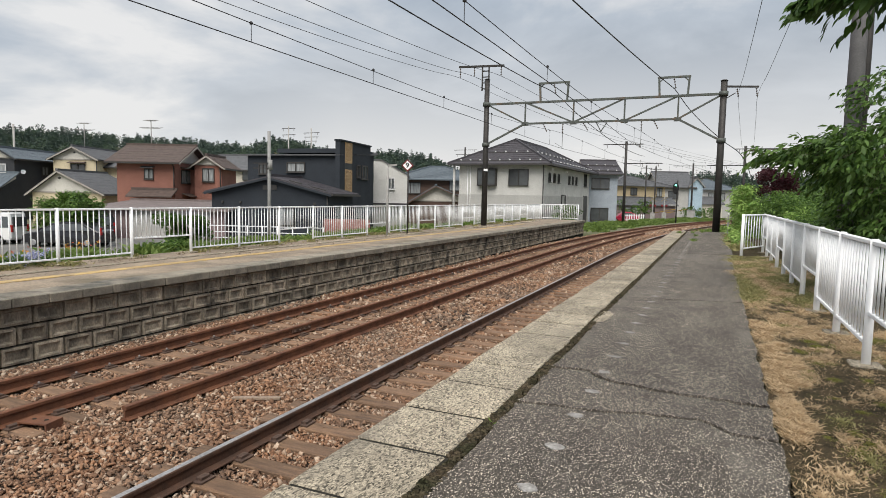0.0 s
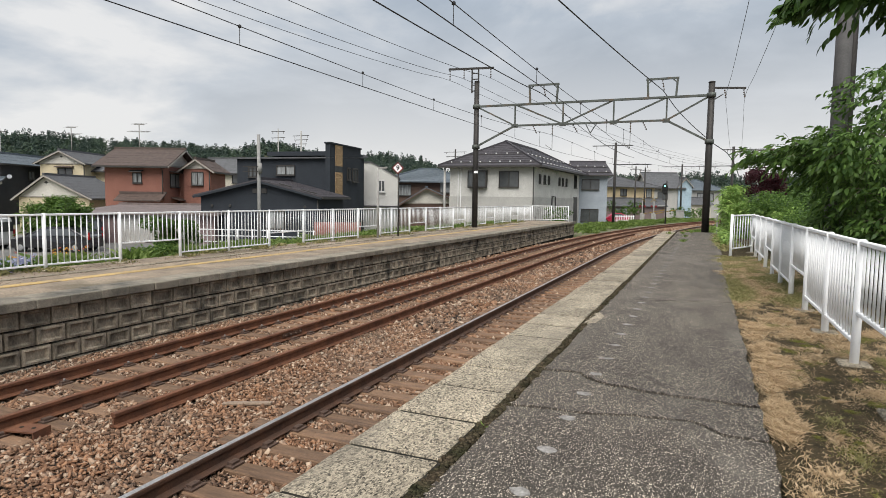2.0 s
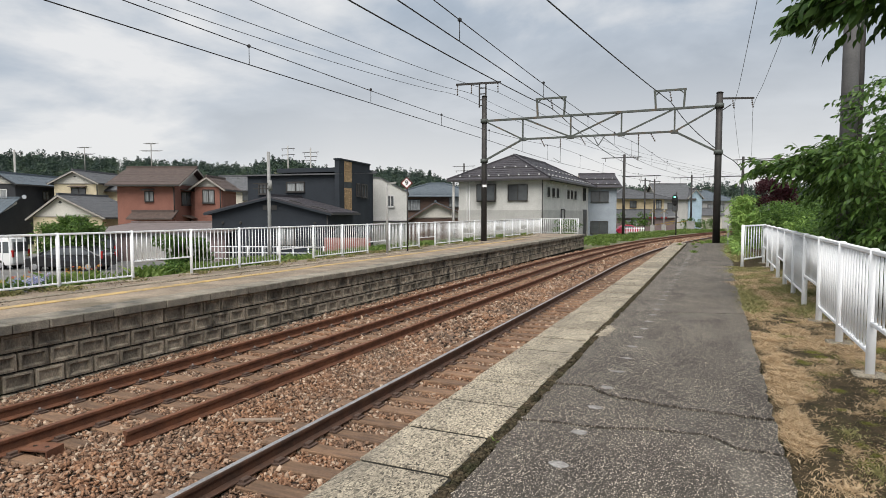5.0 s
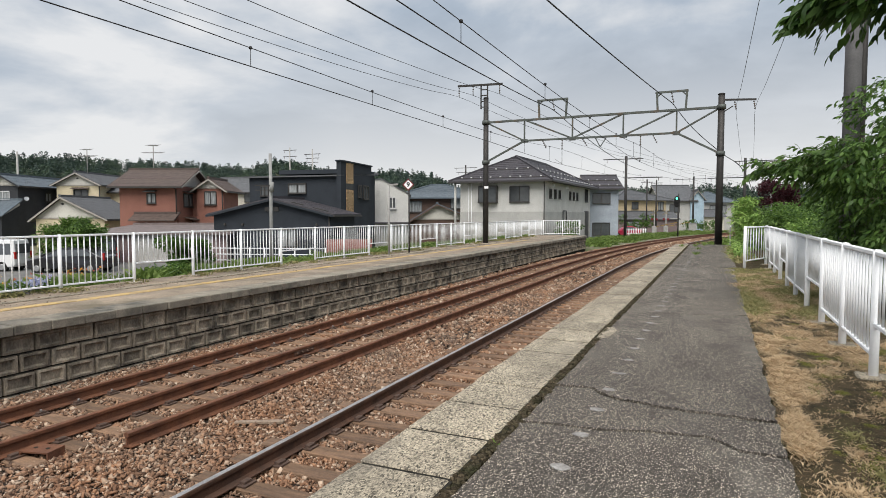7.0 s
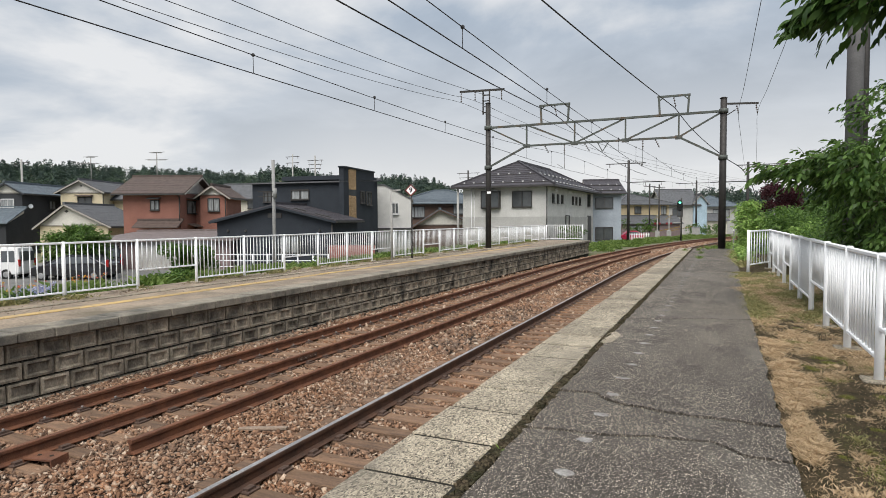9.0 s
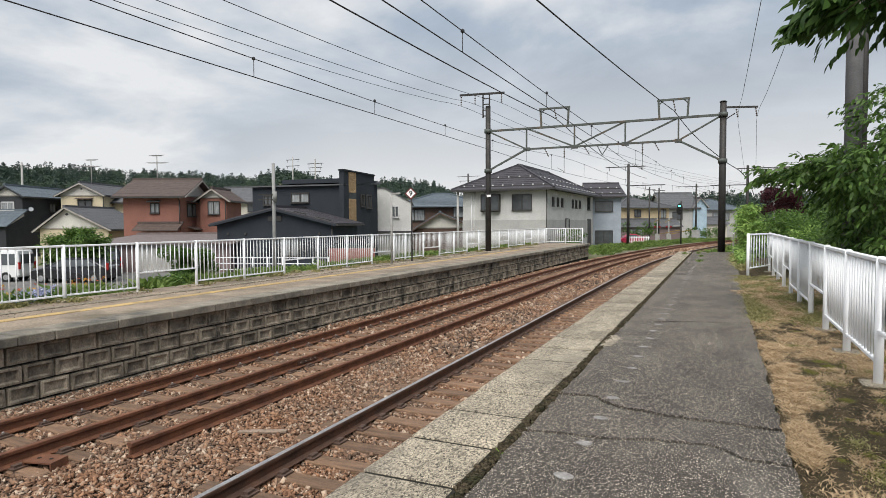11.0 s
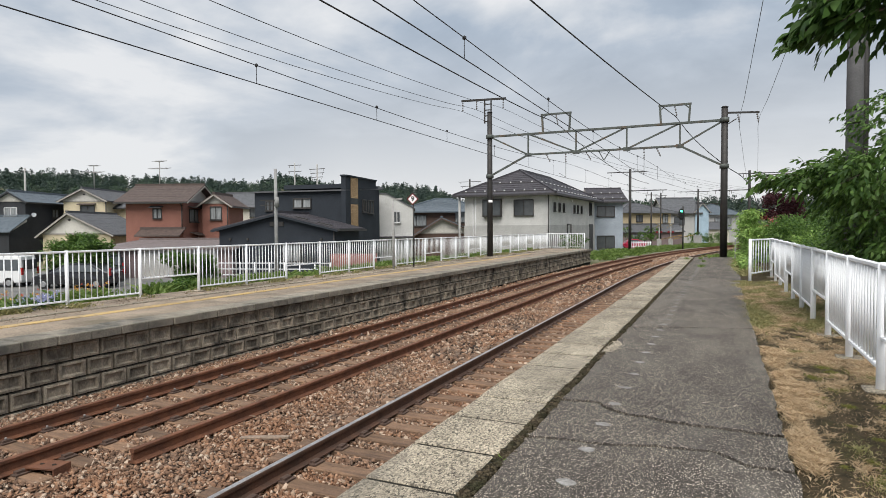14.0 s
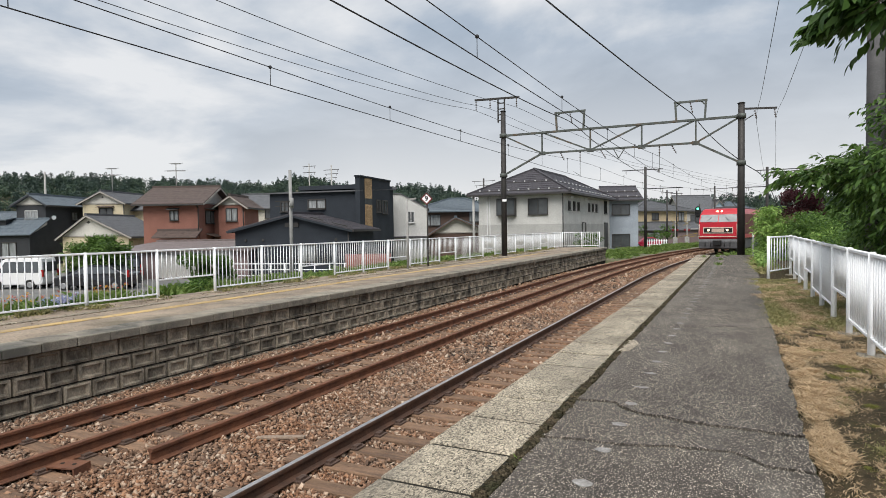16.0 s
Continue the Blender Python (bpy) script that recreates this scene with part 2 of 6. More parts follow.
# ---- materials in use ----
M_ASPH = mat("old_asphalt", (0.140, 0.122, 0.10), (0.094, 0.081, 0.068), scale=1.6, fine=75, bump=0.9, dist=0.012, third=(0.165, 0.15, 0.13), rough=0.8, spec=0.3, rand=0.08, speck=(135, 0.45, 5.6, 8.0), stretch=(1.5, 0.72, 1.0))
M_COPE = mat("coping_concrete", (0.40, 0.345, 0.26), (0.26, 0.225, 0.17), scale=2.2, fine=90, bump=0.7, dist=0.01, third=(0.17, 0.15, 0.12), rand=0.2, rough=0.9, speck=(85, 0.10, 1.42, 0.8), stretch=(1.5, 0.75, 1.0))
M_LPLAT = mat("gravelly_platform", (0.32, 0.255, 0.19), (0.19, 0.152, 0.115), scale=1.3, fine=30, bump=0.8, third=(0.13, 0.11, 0.075), rough=0.95)
M_LCOPE = mat("far_coping_concrete", (0.28, 0.248, 0.198), (0.175, 0.153, 0.12), scale=2.6, fine=60, bump=0.5, third=(0.09, 0.085, 0.072), rand=0.16)
M_BLOCK = mat("retaining_block", (0.35, 0.295, 0.225), (0.155, 0.132, 0.103), scale=5.0, fine=45, bump=0.6, third=(0.042, 0.038, 0.032), rand=0.32, rough=0.95, stretch=(1, 1, 0.55))
M_MORTAR = mat("dark_joint", (0.04, 0.037, 0.03), (0.026, 0.025, 0.022), scale=3, fine=40, rough=1, spec=0.05)
M_YELLOW = mat("worn_yellow_paint", (0.46, 0.31, 0.115), (0.36, 0.255, 0.12), scale=6, fine=40, third=(0.24, 0.20, 0.14), rand=0.12)
M_RUST = mat("rusty_steel", (0.20, 0.085, 0.045), (0.115, 0.052, 0.032), scale=5, fine=90, rough=0.75, metal=0.25, bump=0.3)
M_RUST2 = mat("dark_rusty_steel", (0.125, 0.065, 0.042), (0.075, 0.045, 0.033), scale=5, fine=90, rough=0.7, metal=0.25, bump=0.3)
M_SHINE = mat("polished_rail_head", (0.56, 0.54, 0.53), (0.42, 0.40, 0.39), scale=4, fine=60, rough=0.42, metal=0.9, bump=0.05)
M_SLEEP = mat("weathered_sleeper", (0.24, 0.145, 0.088), (0.13, 0.082, 0.054), scale=3, fine=35, bump=0.5, rand=0.25, stretch=(1, 6, 3))
M_CLIP = mat("rail_fastening", (0.15, 0.10, 0.075), (0.09, 0.06, 0.05), scale=20, fine=90, metal=0.3, rough=0.6)
M_BOLT = mat("bolt_cap", (0.28, 0.26, 0.25), scale=30, rough=0.5, metal=0.3)
M_STONE = mat("ballast_stone", (0.375, 0.185, 0.096), (0.28, 0.212, 0.162), scale=0.75, fine=40, bump=0.5, rough=0.95)
_n, _l = M_STONE.node_tree.nodes, M_STONE.node_tree.links    # each stone takes its own tone, from dark brown to pale grey
_g, _r, _m = _n.new("ShaderNodeNewGeometry"), _n.new("ShaderNodeValToRGB"), _n.new("ShaderNodeMixRGB")
_l.new(_g.outputs["Random Per Island"], _r.inputs["Fac"])
_r.color_ramp.elements[0].color, _r.color_ramp.elements[1].color = (0.05, 0.028, 0.018, 1), (0.60, 0.49, 0.38, 1)
for _p, _c in ((0.36, (0.11, 0.06, 0.037, 1)), (0.66, (0.33, 0.185, 0.108, 1)), (0.86, (0.30, 0.225, 0.165, 1))):
    _r.color_ramp.elements.new(_p).color = _c
_m.inputs["Fac"].default_value = 0.7
_b = _n["Principled BSDF"]
_l.new(_b.inputs["Base Color"].links[0].from_socket, _m.inputs["Color1"]); _l.new(_r.outputs["Color"], _m.inputs["Color2"]); _l.new(_m.outputs[0], _b.inputs["Base Color"])
# bed colour is near-black: the shade between the stones is painted into it
M_BED = mat("ballast_gap_shade", (0.035, 0.021, 0.013), (0.022, 0.015, 0.011), scale=1.2, fine=28, bump=1.0, dist=0.05, rough=0.95)
M_WHITE = mat("white_enamel", (0.86, 0.87, 0.885), (0.82, 0.83, 0.845), scale=3, fine=60, bump=0, rough=0.55, spec=0.25, grain=0.03)
M_POLE = mat("dark_painted_steel", (0.044, 0.040, 0.038), (0.03, 0.028, 0.027), scale=4, fine=60, rough=0.6, metal=0.2, bump=0.1)
M_TRUSS = mat("grey_green_steel", (0.10, 0.115, 0.105), (0.065, 0.07, 0.066), scale=4, fine=60, rough=0.65, metal=0.2, bump=0.1, third=(0.13, 0.09, 0.06))
M_CONCD = mat("dark_weathered_concrete", (0.15, 0.146, 0.15), (0.11, 0.108, 0.112), scale=3, fine=50, bump=0.1, grain=0.1)
M_CONC = mat("pole_concrete", (0.36, 0.355, 0.34), (0.28, 0.275, 0.265), scale=3, fine=60, bump=0.2)
M_WIRE = mat("wire", (0.035, 0.035, 0.038), scale=10, bump=0, rough=0.6)
M_INS = mat("insulator", (0.10, 0.075, 0.06), scale=10, bump=0, rough=0.3)
M_GROUND = mat("ground_soil", (0.17, 0.15, 0.11), (0.09, 0.10, 0.045), scale=0.35, fine=14, bump=0.6, third=(0.07, 0.11, 0.03), dist=0.04, rough=1.0)
M_LEAF = leaf_mat("cherry_leaf", (0.030, 0.070, 0.014), (0.13, 0.225, 0.05))
M_LEAF2 = leaf_mat("fresh_leaf", (0.13, 0.25, 0.05), (0.36, 0.50, 0.14))
M_VERGE = leaf_mat("verge_leaf", (0.085, 0.145, 0.030), (0.21, 0.29, 0.075))
M_LEAF3 = leaf_mat("shade_leaf", (0.040, 0.092, 0.020), (0.155, 0.255, 0.055))
# darker copy of the cherry leaf, backlight shade put into the colour
M_LEAF4 = leaf_mat("shaded_cherry_leaf", (0.022, 0.055, 0.012), (0.085, 0.16, 0.034))
M_MAPLE = leaf_mat("maple_leaf", (0.030, 0.008, 0.012), (0.075, 0.020, 0.026))
# both hill greens are shifted paler and bluer to paint in distance haze
M_PINE = leaf_mat("hazed_forest_leaf", (0.044, 0.070, 0.060), (0.062, 0.094, 0.074), trans=0.1)
M_BROAD = leaf_mat("hazed_broadleaf", (0.052, 0.084, 0.058), (0.076, 0.116, 0.070), trans=0.1)
M_DRY = leaf_mat("dry_grass_blade", (0.45, 0.325, 0.195), (0.66, 0.51, 0.33))
M_GRASS = leaf_mat("green_grass_blade", (0.20, 0.205, 0.08), (0.43, 0.38, 0.18))
M_MOSS = leaf_mat("moss", (0.14, 0.155, 0.035), (0.32, 0.31, 0.08))
M_BARK = mat("bark", (0.09, 0.07, 0.055), scale=8, fine=40, bump=0.6)

rng = np.random.default_rng(7)

# ---- ground, one sheet to the horizon ----


def ramp(x, x0, x1, a, b):
    k = min(1, max(0, (x - x0) / (x1 - x0)))
    k = k * k * (3 - 2 * k)
    return a + (b - a) * k


def ground_z(x, y):
    o = x - (max(0, min(y, 190) - BEND_Y) ** 2) / (2 * BEND_R)
    wob = 0.05 * noise.noise(Vector((x * 0.25, y * 0.25, 0)))
    bed = -1.16
    if o < -8.2:
        bank = -0.26 if y < 44.3 else ramp(y, 44.3, 47, -1.1, -1.0)
        bank = -1.3 if (y < 44.3 and o > -11.9) else bank
        return ramp(o, -19.5, -12.6, -1.9, bank) + wob * (1 if o < -12.5 else 0) if o < -12.0 else bank
    if o > -1.95:
        if y < 30.2:
            if x < 0.36:
                return -1.2
            return ramp(x, 2.5, 9, -0.13, -0.5) + 0.35 * wob
        return ramp(o, -1.9, 1.2, -1.1, -0.35) + wob
    return bed


def axis(a, b, fine, far):
    core = list(np.arange(a, b + 1e-6, fine))
    lo, hi, d = [], [], fine
    x = a
    while x > -far:
        d *= 1.35; x -= d; lo.append(x)
    d, x = fine, b
    while x < far:
        d *= 1.35; x += d; hi.append(x)
    return lo[::-1] + core + hi


gx = sorted(axis(-34, 12, 0.5, 2600) + [-12.05, -11.85, -8.6, -8.25, -1.95, 0.35, 0.41])
gy = sorted(axis(-8, 100, 1.0, 2600) + [30.1, 30.25, 44.2, 44.35])
gv = np.array([(x, y, ground_z(x, y)) for y in gy for x in gx])
nx = len(gx)
gf = np.array([(j * nx + i, j * nx + i + 1, (j + 1) * nx + i + 1, (j + 1) * nx + i) for j in range(len(gy) - 1) for i in range(nx - 1)])
ground = tagged(new("ground", arrays_mesh("ground", gv, gf, M_GROUND)), "brown soil ground with patchy grass", "ground", kind="structure")

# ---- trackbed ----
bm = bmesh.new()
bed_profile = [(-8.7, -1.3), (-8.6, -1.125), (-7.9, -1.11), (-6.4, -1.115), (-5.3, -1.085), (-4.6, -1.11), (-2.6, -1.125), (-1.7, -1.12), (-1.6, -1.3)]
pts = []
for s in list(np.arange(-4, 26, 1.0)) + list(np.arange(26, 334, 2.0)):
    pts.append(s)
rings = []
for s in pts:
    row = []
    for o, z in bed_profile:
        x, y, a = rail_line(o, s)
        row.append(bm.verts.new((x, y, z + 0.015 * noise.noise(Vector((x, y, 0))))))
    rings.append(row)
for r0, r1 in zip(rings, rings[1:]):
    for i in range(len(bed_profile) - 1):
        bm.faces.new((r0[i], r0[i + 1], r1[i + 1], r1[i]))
trackbed = tagged(part("trackbed", bm, M_BED), "railway bed sheet, blackened for the shade between ballast stones", "trackbed", kind="structure")


def stones(name, n, x0, x1, y0, y1, size, seed, label):
    r = np.random.default_rng(seed)
    base = np.array([(x, y, z) for z in (-1, 1) for x, y in ((-1, -1), (1, -1), (1, 1), (-1, 1))], float)
    fc = np.array([(3, 2, 1, 0), (4, 5, 6, 7), (0, 1, 5, 4), (1, 2, 6, 5), (2, 3, 7, 6), (3, 0, 4, 7)])
    px, py = r.uniform(x0, x1, n), r.uniform(y0, y1, n)
    keep = np.ones(n, bool)
    for c in (NEAR, FAR):    # few stones lie on the sleepers
        on = (np.abs(px - c) < 1.0) & (np.abs((py - 0.85 + 0.235) % 0.47 - 0.235) < 0.10) & (py < BEND_Y)
        keep &= ~(on & (r.uniform(0, 1, n) < 0.74))
    px, py = px[keep], py[keep]
    n = len(px)
    pz = np.interp(px, [p[0] for p in bed_profile], [p[1] for p in bed_profile])
    off = np.where(py > BEND_Y, (np.maximum(py, BEND_Y) - BEND_Y) ** 2 / (2 * BEND_R), 0)
    sc = size * (0.5 + 0.9 * r.uniform(0, 1, (n, 1, 1)) ** 1.6) * r.uniform(0.5, 1.0, (n, 1, 3)) * np.array([1.3, 1.0, 0.62])
    v = base[None] * sc * r.uniform(0.15, 1.25, (n, 8, 3))
    q = r.normal(size=(n, 4)) * np.array([1.0, 0.38, 0.38, 1.0]); q /= np.linalg.norm(q, axis=1)[:, None]
    w, x, y, z = q.T
    rot = np.stack([np.stack([1 - 2 * (y * y + z * z), 2 * (x * y - z * w), 2 * (x * z + y * w)], -1),
                    np.stack([2 * (x * y + z * w), 1 - 2 * (x * x + z * z), 2 * (y * z - x * w)], -1),
                    np.stack([2 * (x * z - y * w), 2 * (y * z + x * w), 1 - 2 * (x * x + y * y)], -1)], 1)
    v = np.einsum("nij,nkj->nki", rot, v)
    v += np.stack([px + off, py, pz + r.uniform(-0.030, 0.028, n)], -1)[:, None]
    f = fc[None] + (np.arange(n) * 8)[:, None, None]
    return tagged(new(name, arrays_mesh(name, v.reshape(-1, 3), f.reshape(-1, 4), M_STONE)), label, "ballast", kind="stuff")


stones("ballast", 125000, -8.55, -1.75, 2.0, 10.0, 0.0275, 1, "rust-tinted crushed stone ballast between the rails")
stones("ballast", 38000, -8.55, -1.75, 10.0, 22.0, 0.044, 2, "rust-tinted crushed stone ballast between the rails")
stones("ballast", 18000, -8.55, -1.75, 22.0, 48.0, 0.061, 3, "rust-tinted crushed stone ballast between the rails")

stones("ballast", 40000, -8.55, -1.75, -3.9, 2.0, 0.034, 5, "rust-tinted crushed stone ballast between the rails")
stones("ballast", 12000, -8.4, -1.75, 48.0, 98.0, 0.085, 4, "rust-tinted crushed stone ballast between the rails")

# ---- rails, sleepers and fastenings ----
RAIL_PROFILE = [(-0.0635, -0.153), (0.0635, -0.153), (0.0635, -0.143), (0.012, -0.122), (0.009, -0.05), (0.0325, -0.035), (0.0325, -0.006), (0.026, 0.0), (-0.026, 0.0), (-0.0325, -0.006), (-0.0325, -0.035), (-0.009, -0.05), (-0.012, -0.122), (-0.0635, -0.143)]
HEAD = [(-0.026, 0.0006), (0.026, 0.0006), (0.026, 0.003), (-0.026, 0.003)]


def rail(parent, off, s0, s1, material, shiny=False, label=""):
    bm = bmesh.new()
    sweep(bm, RAIL_PROFILE, rail_path(off, s0, s1, RAIL_Z, 1.5))
    r = part("rail", bm, material, parent, label)
    if shiny:
        bm = bmesh.new()
        sweep(bm, HEAD, rail_path(off, s0, s1, RAIL_Z, 1.5))
        part("rail_head", bm, M_SHINE, r, "polished running surface")
    return r


bm = bmesh.new(); box(bm, -1.0, -0.10, -0.14, 1.0, 0.10, 0)
sleeper_mesh = mesh_of(bm, "sleeper", M_SLEEP, bevel=0.012)
bm = bmesh.new()
for sx in (-1, 1):
    box(bm, sx * 0.09 - 0.03, -0.05, 0.0, sx * 0.09 + 0.03, 0.05, 0.035)
box(bm, -0.15, -0.08, 0.0, 0.15, 0.08, 0.012)
clip_mesh = mesh_of(bm, "rail_fastening", M_CLIP)
bm = bmesh.new()
tube(bm, (0.09, 0, 0.035), (0.09, 0, 0.062), 0.017, 0.013, 6)
bolt_mesh = mesh_of(bm, "bolt_cap", M_BOLT)


def track(label, centre, shiny, near_material, bolts):
    tr = thing("railway_track", label, "railway track", "tracks")
    for k in (-0.5335, 0.5335):
        rail(tr, centre + k, -4, 330, near_material, shiny)
    s = 0.85 - 10 * 0.47
    while s < 60:
        x, y, a = rail_line(centre, s)
        m = Matrix.Translation((x, y, RAIL_Z - 0.165)) @ Matrix.Rotation(a + random.uniform(-0.01, 0.01), 4, "Z")
        sl = share("sleeper", sleeper_mesh, tr, m)
        if s < 34:
            for q in (-0.5335, 0.5335):
                cl = share("rail_fastening", clip_mesh, tr, m @ Matrix.Translation((q, 0, 0.006)))
                if bolts and q < 0:
                    share("bolt_cap", bolt_mesh, cl, Matrix())
        s += 0.47
    return tr


track("running railway track with polished rail heads on wooden sleepers", NEAR, True, M_RUST2, False)
track("rusty railway track on wooden sleepers beside the stone platform", FAR, False, M_RUST, True)
spare = thing("spare_rail", "rusty cut length of rail lying between the tracks", "rail")
rail(spare, -5.50, 4.28, 46, M_RUST)
# fishplated joint on the far track's near rail
joint = [o for o in scene.objects if o.name.startswith("railway_track")][-1]
bm = bmesh.new(); box(bm, -6.394, 8.15, -1.01, -6.375, 8.68, -0.945); plate_ = part("fishplate", bm, M_RUST2, joint, "bolted fishplate", bevel=0.004)
for k in range(4):
    bm = bmesh.new(); tube(bm, (-6.38, 8.22 + k * 0.13, -0.978), (-6.345, 8.22 + k * 0.13, -0.978), 0.017, n=6); part("bolt", bm, M_CLIP, plate_)
bracket = thing("steel_bracket", "rusty bent steel bracket lying in the ballast", "bracket", m=pose(-6.16, 3.84, -1.105, 0, 0, 14))
bm = bmesh.new()
prism(bm, [(-0.17, -0.11, 0.0), (-0.165, -0.11, 0.1), (0.165, -0.11, 0.1), (0.17, -0.11, 0.0), (0.15, -0.11, 0.0), (0.148, -0.11, 0.085), (-0.148, -0.11, 0.085), (-0.15, -0.11, 0.0)], (0, 0.22, 0))
part("channel", bm, M_RUST, bracket)
for sx in (-0.26, 0.16):
    bm = bmesh.new(); box(bm, sx, -0.11, 0.0, sx + 0.1, 0.11, 0.015); part("flange", bm, M_RUST, bracket)
# bolt holes as solid dark discs, the shade inside painted by colour
for sx in (-0.07, 0.07):
    bm = bmesh.new(); tube(bm, (sx, 0.0, 0.09), (sx, 0.0, 0.103), 0.022, n=10); part("bolt_hole", bm, M_MORTAR, bracket)
bm = bmesh.new(); bar(bm, (-5.05, 5.35, -1.06), (-4.55, 5.6, -1.06), 0.08, 0.03)
tagged(part("timber_offcut", bm, mat("pale_timber", (0.27, 0.20, 0.15), (0.2, 0.15, 0.11), scale=8, fine=40), bevel=0.005), "pale flat offcut lying on the ballast", "offcut")

# ---- near platform ----
near_platform = thing("platform_near", "old asphalt railway platform with a concrete coping edge", "platform", kind="structure")
CRACK_B = [(-1.15, 4.67), (-0.85, 4.705), (-0.78, 4.59), (-0.605, 4.47), (-0.47, 4.47), (-0.35, 4.415), (-0.045, 4.405), (0.26, 4.394), (0.38, 4.397)]
CRACK_A = [(-1.15, 3.75), (-0.86, 3.80), (-0.65, 3.805), (-0.355, 3.89), (-0.035, 3.94), (0.085, 3.84), (0.145, 3.77), (0.38, 3.775)]
JOINT_A = [(-1.15, 8.46), (-0.47, 8.74), (0.37, 8.96)]
JOINT_B = [(-1.15, 16.72), (-0.38, 16.9), (0.37, 17.07)]


def ragged(line, amp, n=7):
    out = []
    for (x0, y0), (x1, y1) in zip(line, line[1:]):
        for i in range(n):
            k = i / n
            out.append((x0 + (x1 - x0) * k, y0 + (y1 - y0) * k + random.uniform(-amp, amp)))
    return out + [line[-1]]


def side(x, y0, y1, amp):
    n = max(2, int(abs(y1 - y0) / 0.12))
    return [(x + random.uniform(-amp, amp), y0 + (y1 - y0) * (i + 0.5) / n) for i in range(n)]


cuts = [([(-1.15, -4), (0.38, -4)], 0), (ragged(CRACK_A, 0.009), 0.028), (ragged(CRACK_B, 0.011), 0.038), (ragged(JOINT_A, 0.010), 0.035), (ragged(JOINT_B, 0.006), 0.05), ([(-1.15, 30), (0.5, 30)], 0)]
for k, ((lo, g0), (hi, g1)) in enumerate(zip(cuts, cuts[1:])):
    zt = (0.0, 0.002, 0.004, 0.001, 0.0)[k]
    ring = [(x, y + g0 / 2 + random.uniform(0, g0), zt) for x, y in lo]
    ring += [(x, y, zt) for x, y in side(0.38 if k < 4 else 0.44, lo[-1][1] + 0.03, hi[-1][1] - 0.03, 0.015)]
    ring += [(x, y - g1 / 2, zt) for x, y in hi[::-1]]
    ring += [(x, y, zt) for x, y in side(-1.128, hi[0][1] - 0.03, lo[0][1] + 0.03, 0.013)]
    bm = bmesh.new(); prism(bm, ring, (0, 0, -0.09))
    part("asphalt_bay", bm, M_ASPH, near_platform)
bm = bmesh.new(); box(bm, -1.19, -4, -1.2, 0.36, 29.9, -0.085); part("platform_core", bm, M_MORTAR, near_platform)
bm = bmesh.new(); box(bm, -1.188, -4, -0.16, -1.10, 29.9, -0.022); part("gap_soil", bm, mat("gap_soil", (0.050, 0.040, 0.028), (0.026, 0.024, 0.016), scale=3, fine=40, bump=1, rough=1, spec=0.02), near_platform, "dark mossy soil in the gap")
r_ = np.random.default_rng(41)
n_ = 5200
cl_v = np.array([(x, y, z) for z in (-1, 1) for x, y in ((-1, -1), (1, -1), (1, 1), (-1, 1))], float)[None] * r_.uniform(0.004, 0.016, (n_, 1, 3)) * r_.uniform(0.5, 1.2, (n_, 8, 3))
cl_v += np.stack([r_.normal(-1.165, 0.018, n_).clip(-1.2, -1.125), 2.0 + 26 * r_.uniform(0, 1, n_) ** 1.7, r_.uniform(-0.012, 0.0, n_)], -1)[:, None]
cl_f = np.array([(3, 2, 1, 0), (4, 5, 6, 7), (0, 1, 5, 4), (1, 2, 6, 5), (2, 3, 7, 6), (3, 0, 4, 7)])[None] + (np.arange(n_) * 8)[:, None, None]
clods = new("soil_clods", arrays_mesh("soil_clods", cl_v.reshape(-1, 3), cl_f.reshape(-1, 4), mat("clod_soil", (0.085, 0.066, 0.045), (0.035, 0.035, 0.02), scale=6, fine=60, bump=0.8, rough=1, spec=0.05, island=0.5)))
clods.parent = near_platform
tagged(clods, "loose dark soil and moss clods in the gap", kind="stuff")
M_MARK = mat("worn_white_mark", (0.33, 0.32, 0.305), (0.16, 0.152, 0.142), scale=14, fine=80, bump=0.3)
y = 2.1
while y < 27:
    bm = bmesh.new()
    n = 11
    prism(bm, [(-0.735 + 0.055 * math.cos(i * math.tau / n) * random.uniform(0.7, 1.15), y + 0.045 * math.sin(i * math.tau / n) * random.uniform(0.7, 1.15), 0.0045) for i in range(n)], (0, 0, -0.006))
    part("painted_mark", bm, M_MARK, near_platform, "pale worn paint mark")
    y += 0.525
bm = bmesh.new(); prism(bm, [(-1.18, 6.62, 0.006), (-1.06, 6.75, 0.006), (-1.03, 7.2, 0.006), (-1.12, 7.4, 0.006), (-1.18, 7.35, 0.006)], (0, 0, -0.05)); part("concrete_patch", bm, M_COPE, near_platform, "pale mended concrete patch")
bm = bmesh.new()
box(bm, -1.735, -4, -1.25, -1.19, 29.9, -0.007)
part("platform_wall", bm, M_MORTAR, near_platform)
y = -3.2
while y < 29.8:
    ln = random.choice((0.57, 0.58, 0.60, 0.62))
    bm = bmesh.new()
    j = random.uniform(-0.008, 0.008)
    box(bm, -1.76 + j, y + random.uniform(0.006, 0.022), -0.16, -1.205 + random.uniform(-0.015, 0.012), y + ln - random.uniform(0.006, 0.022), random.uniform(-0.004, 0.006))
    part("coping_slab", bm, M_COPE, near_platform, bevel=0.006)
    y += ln

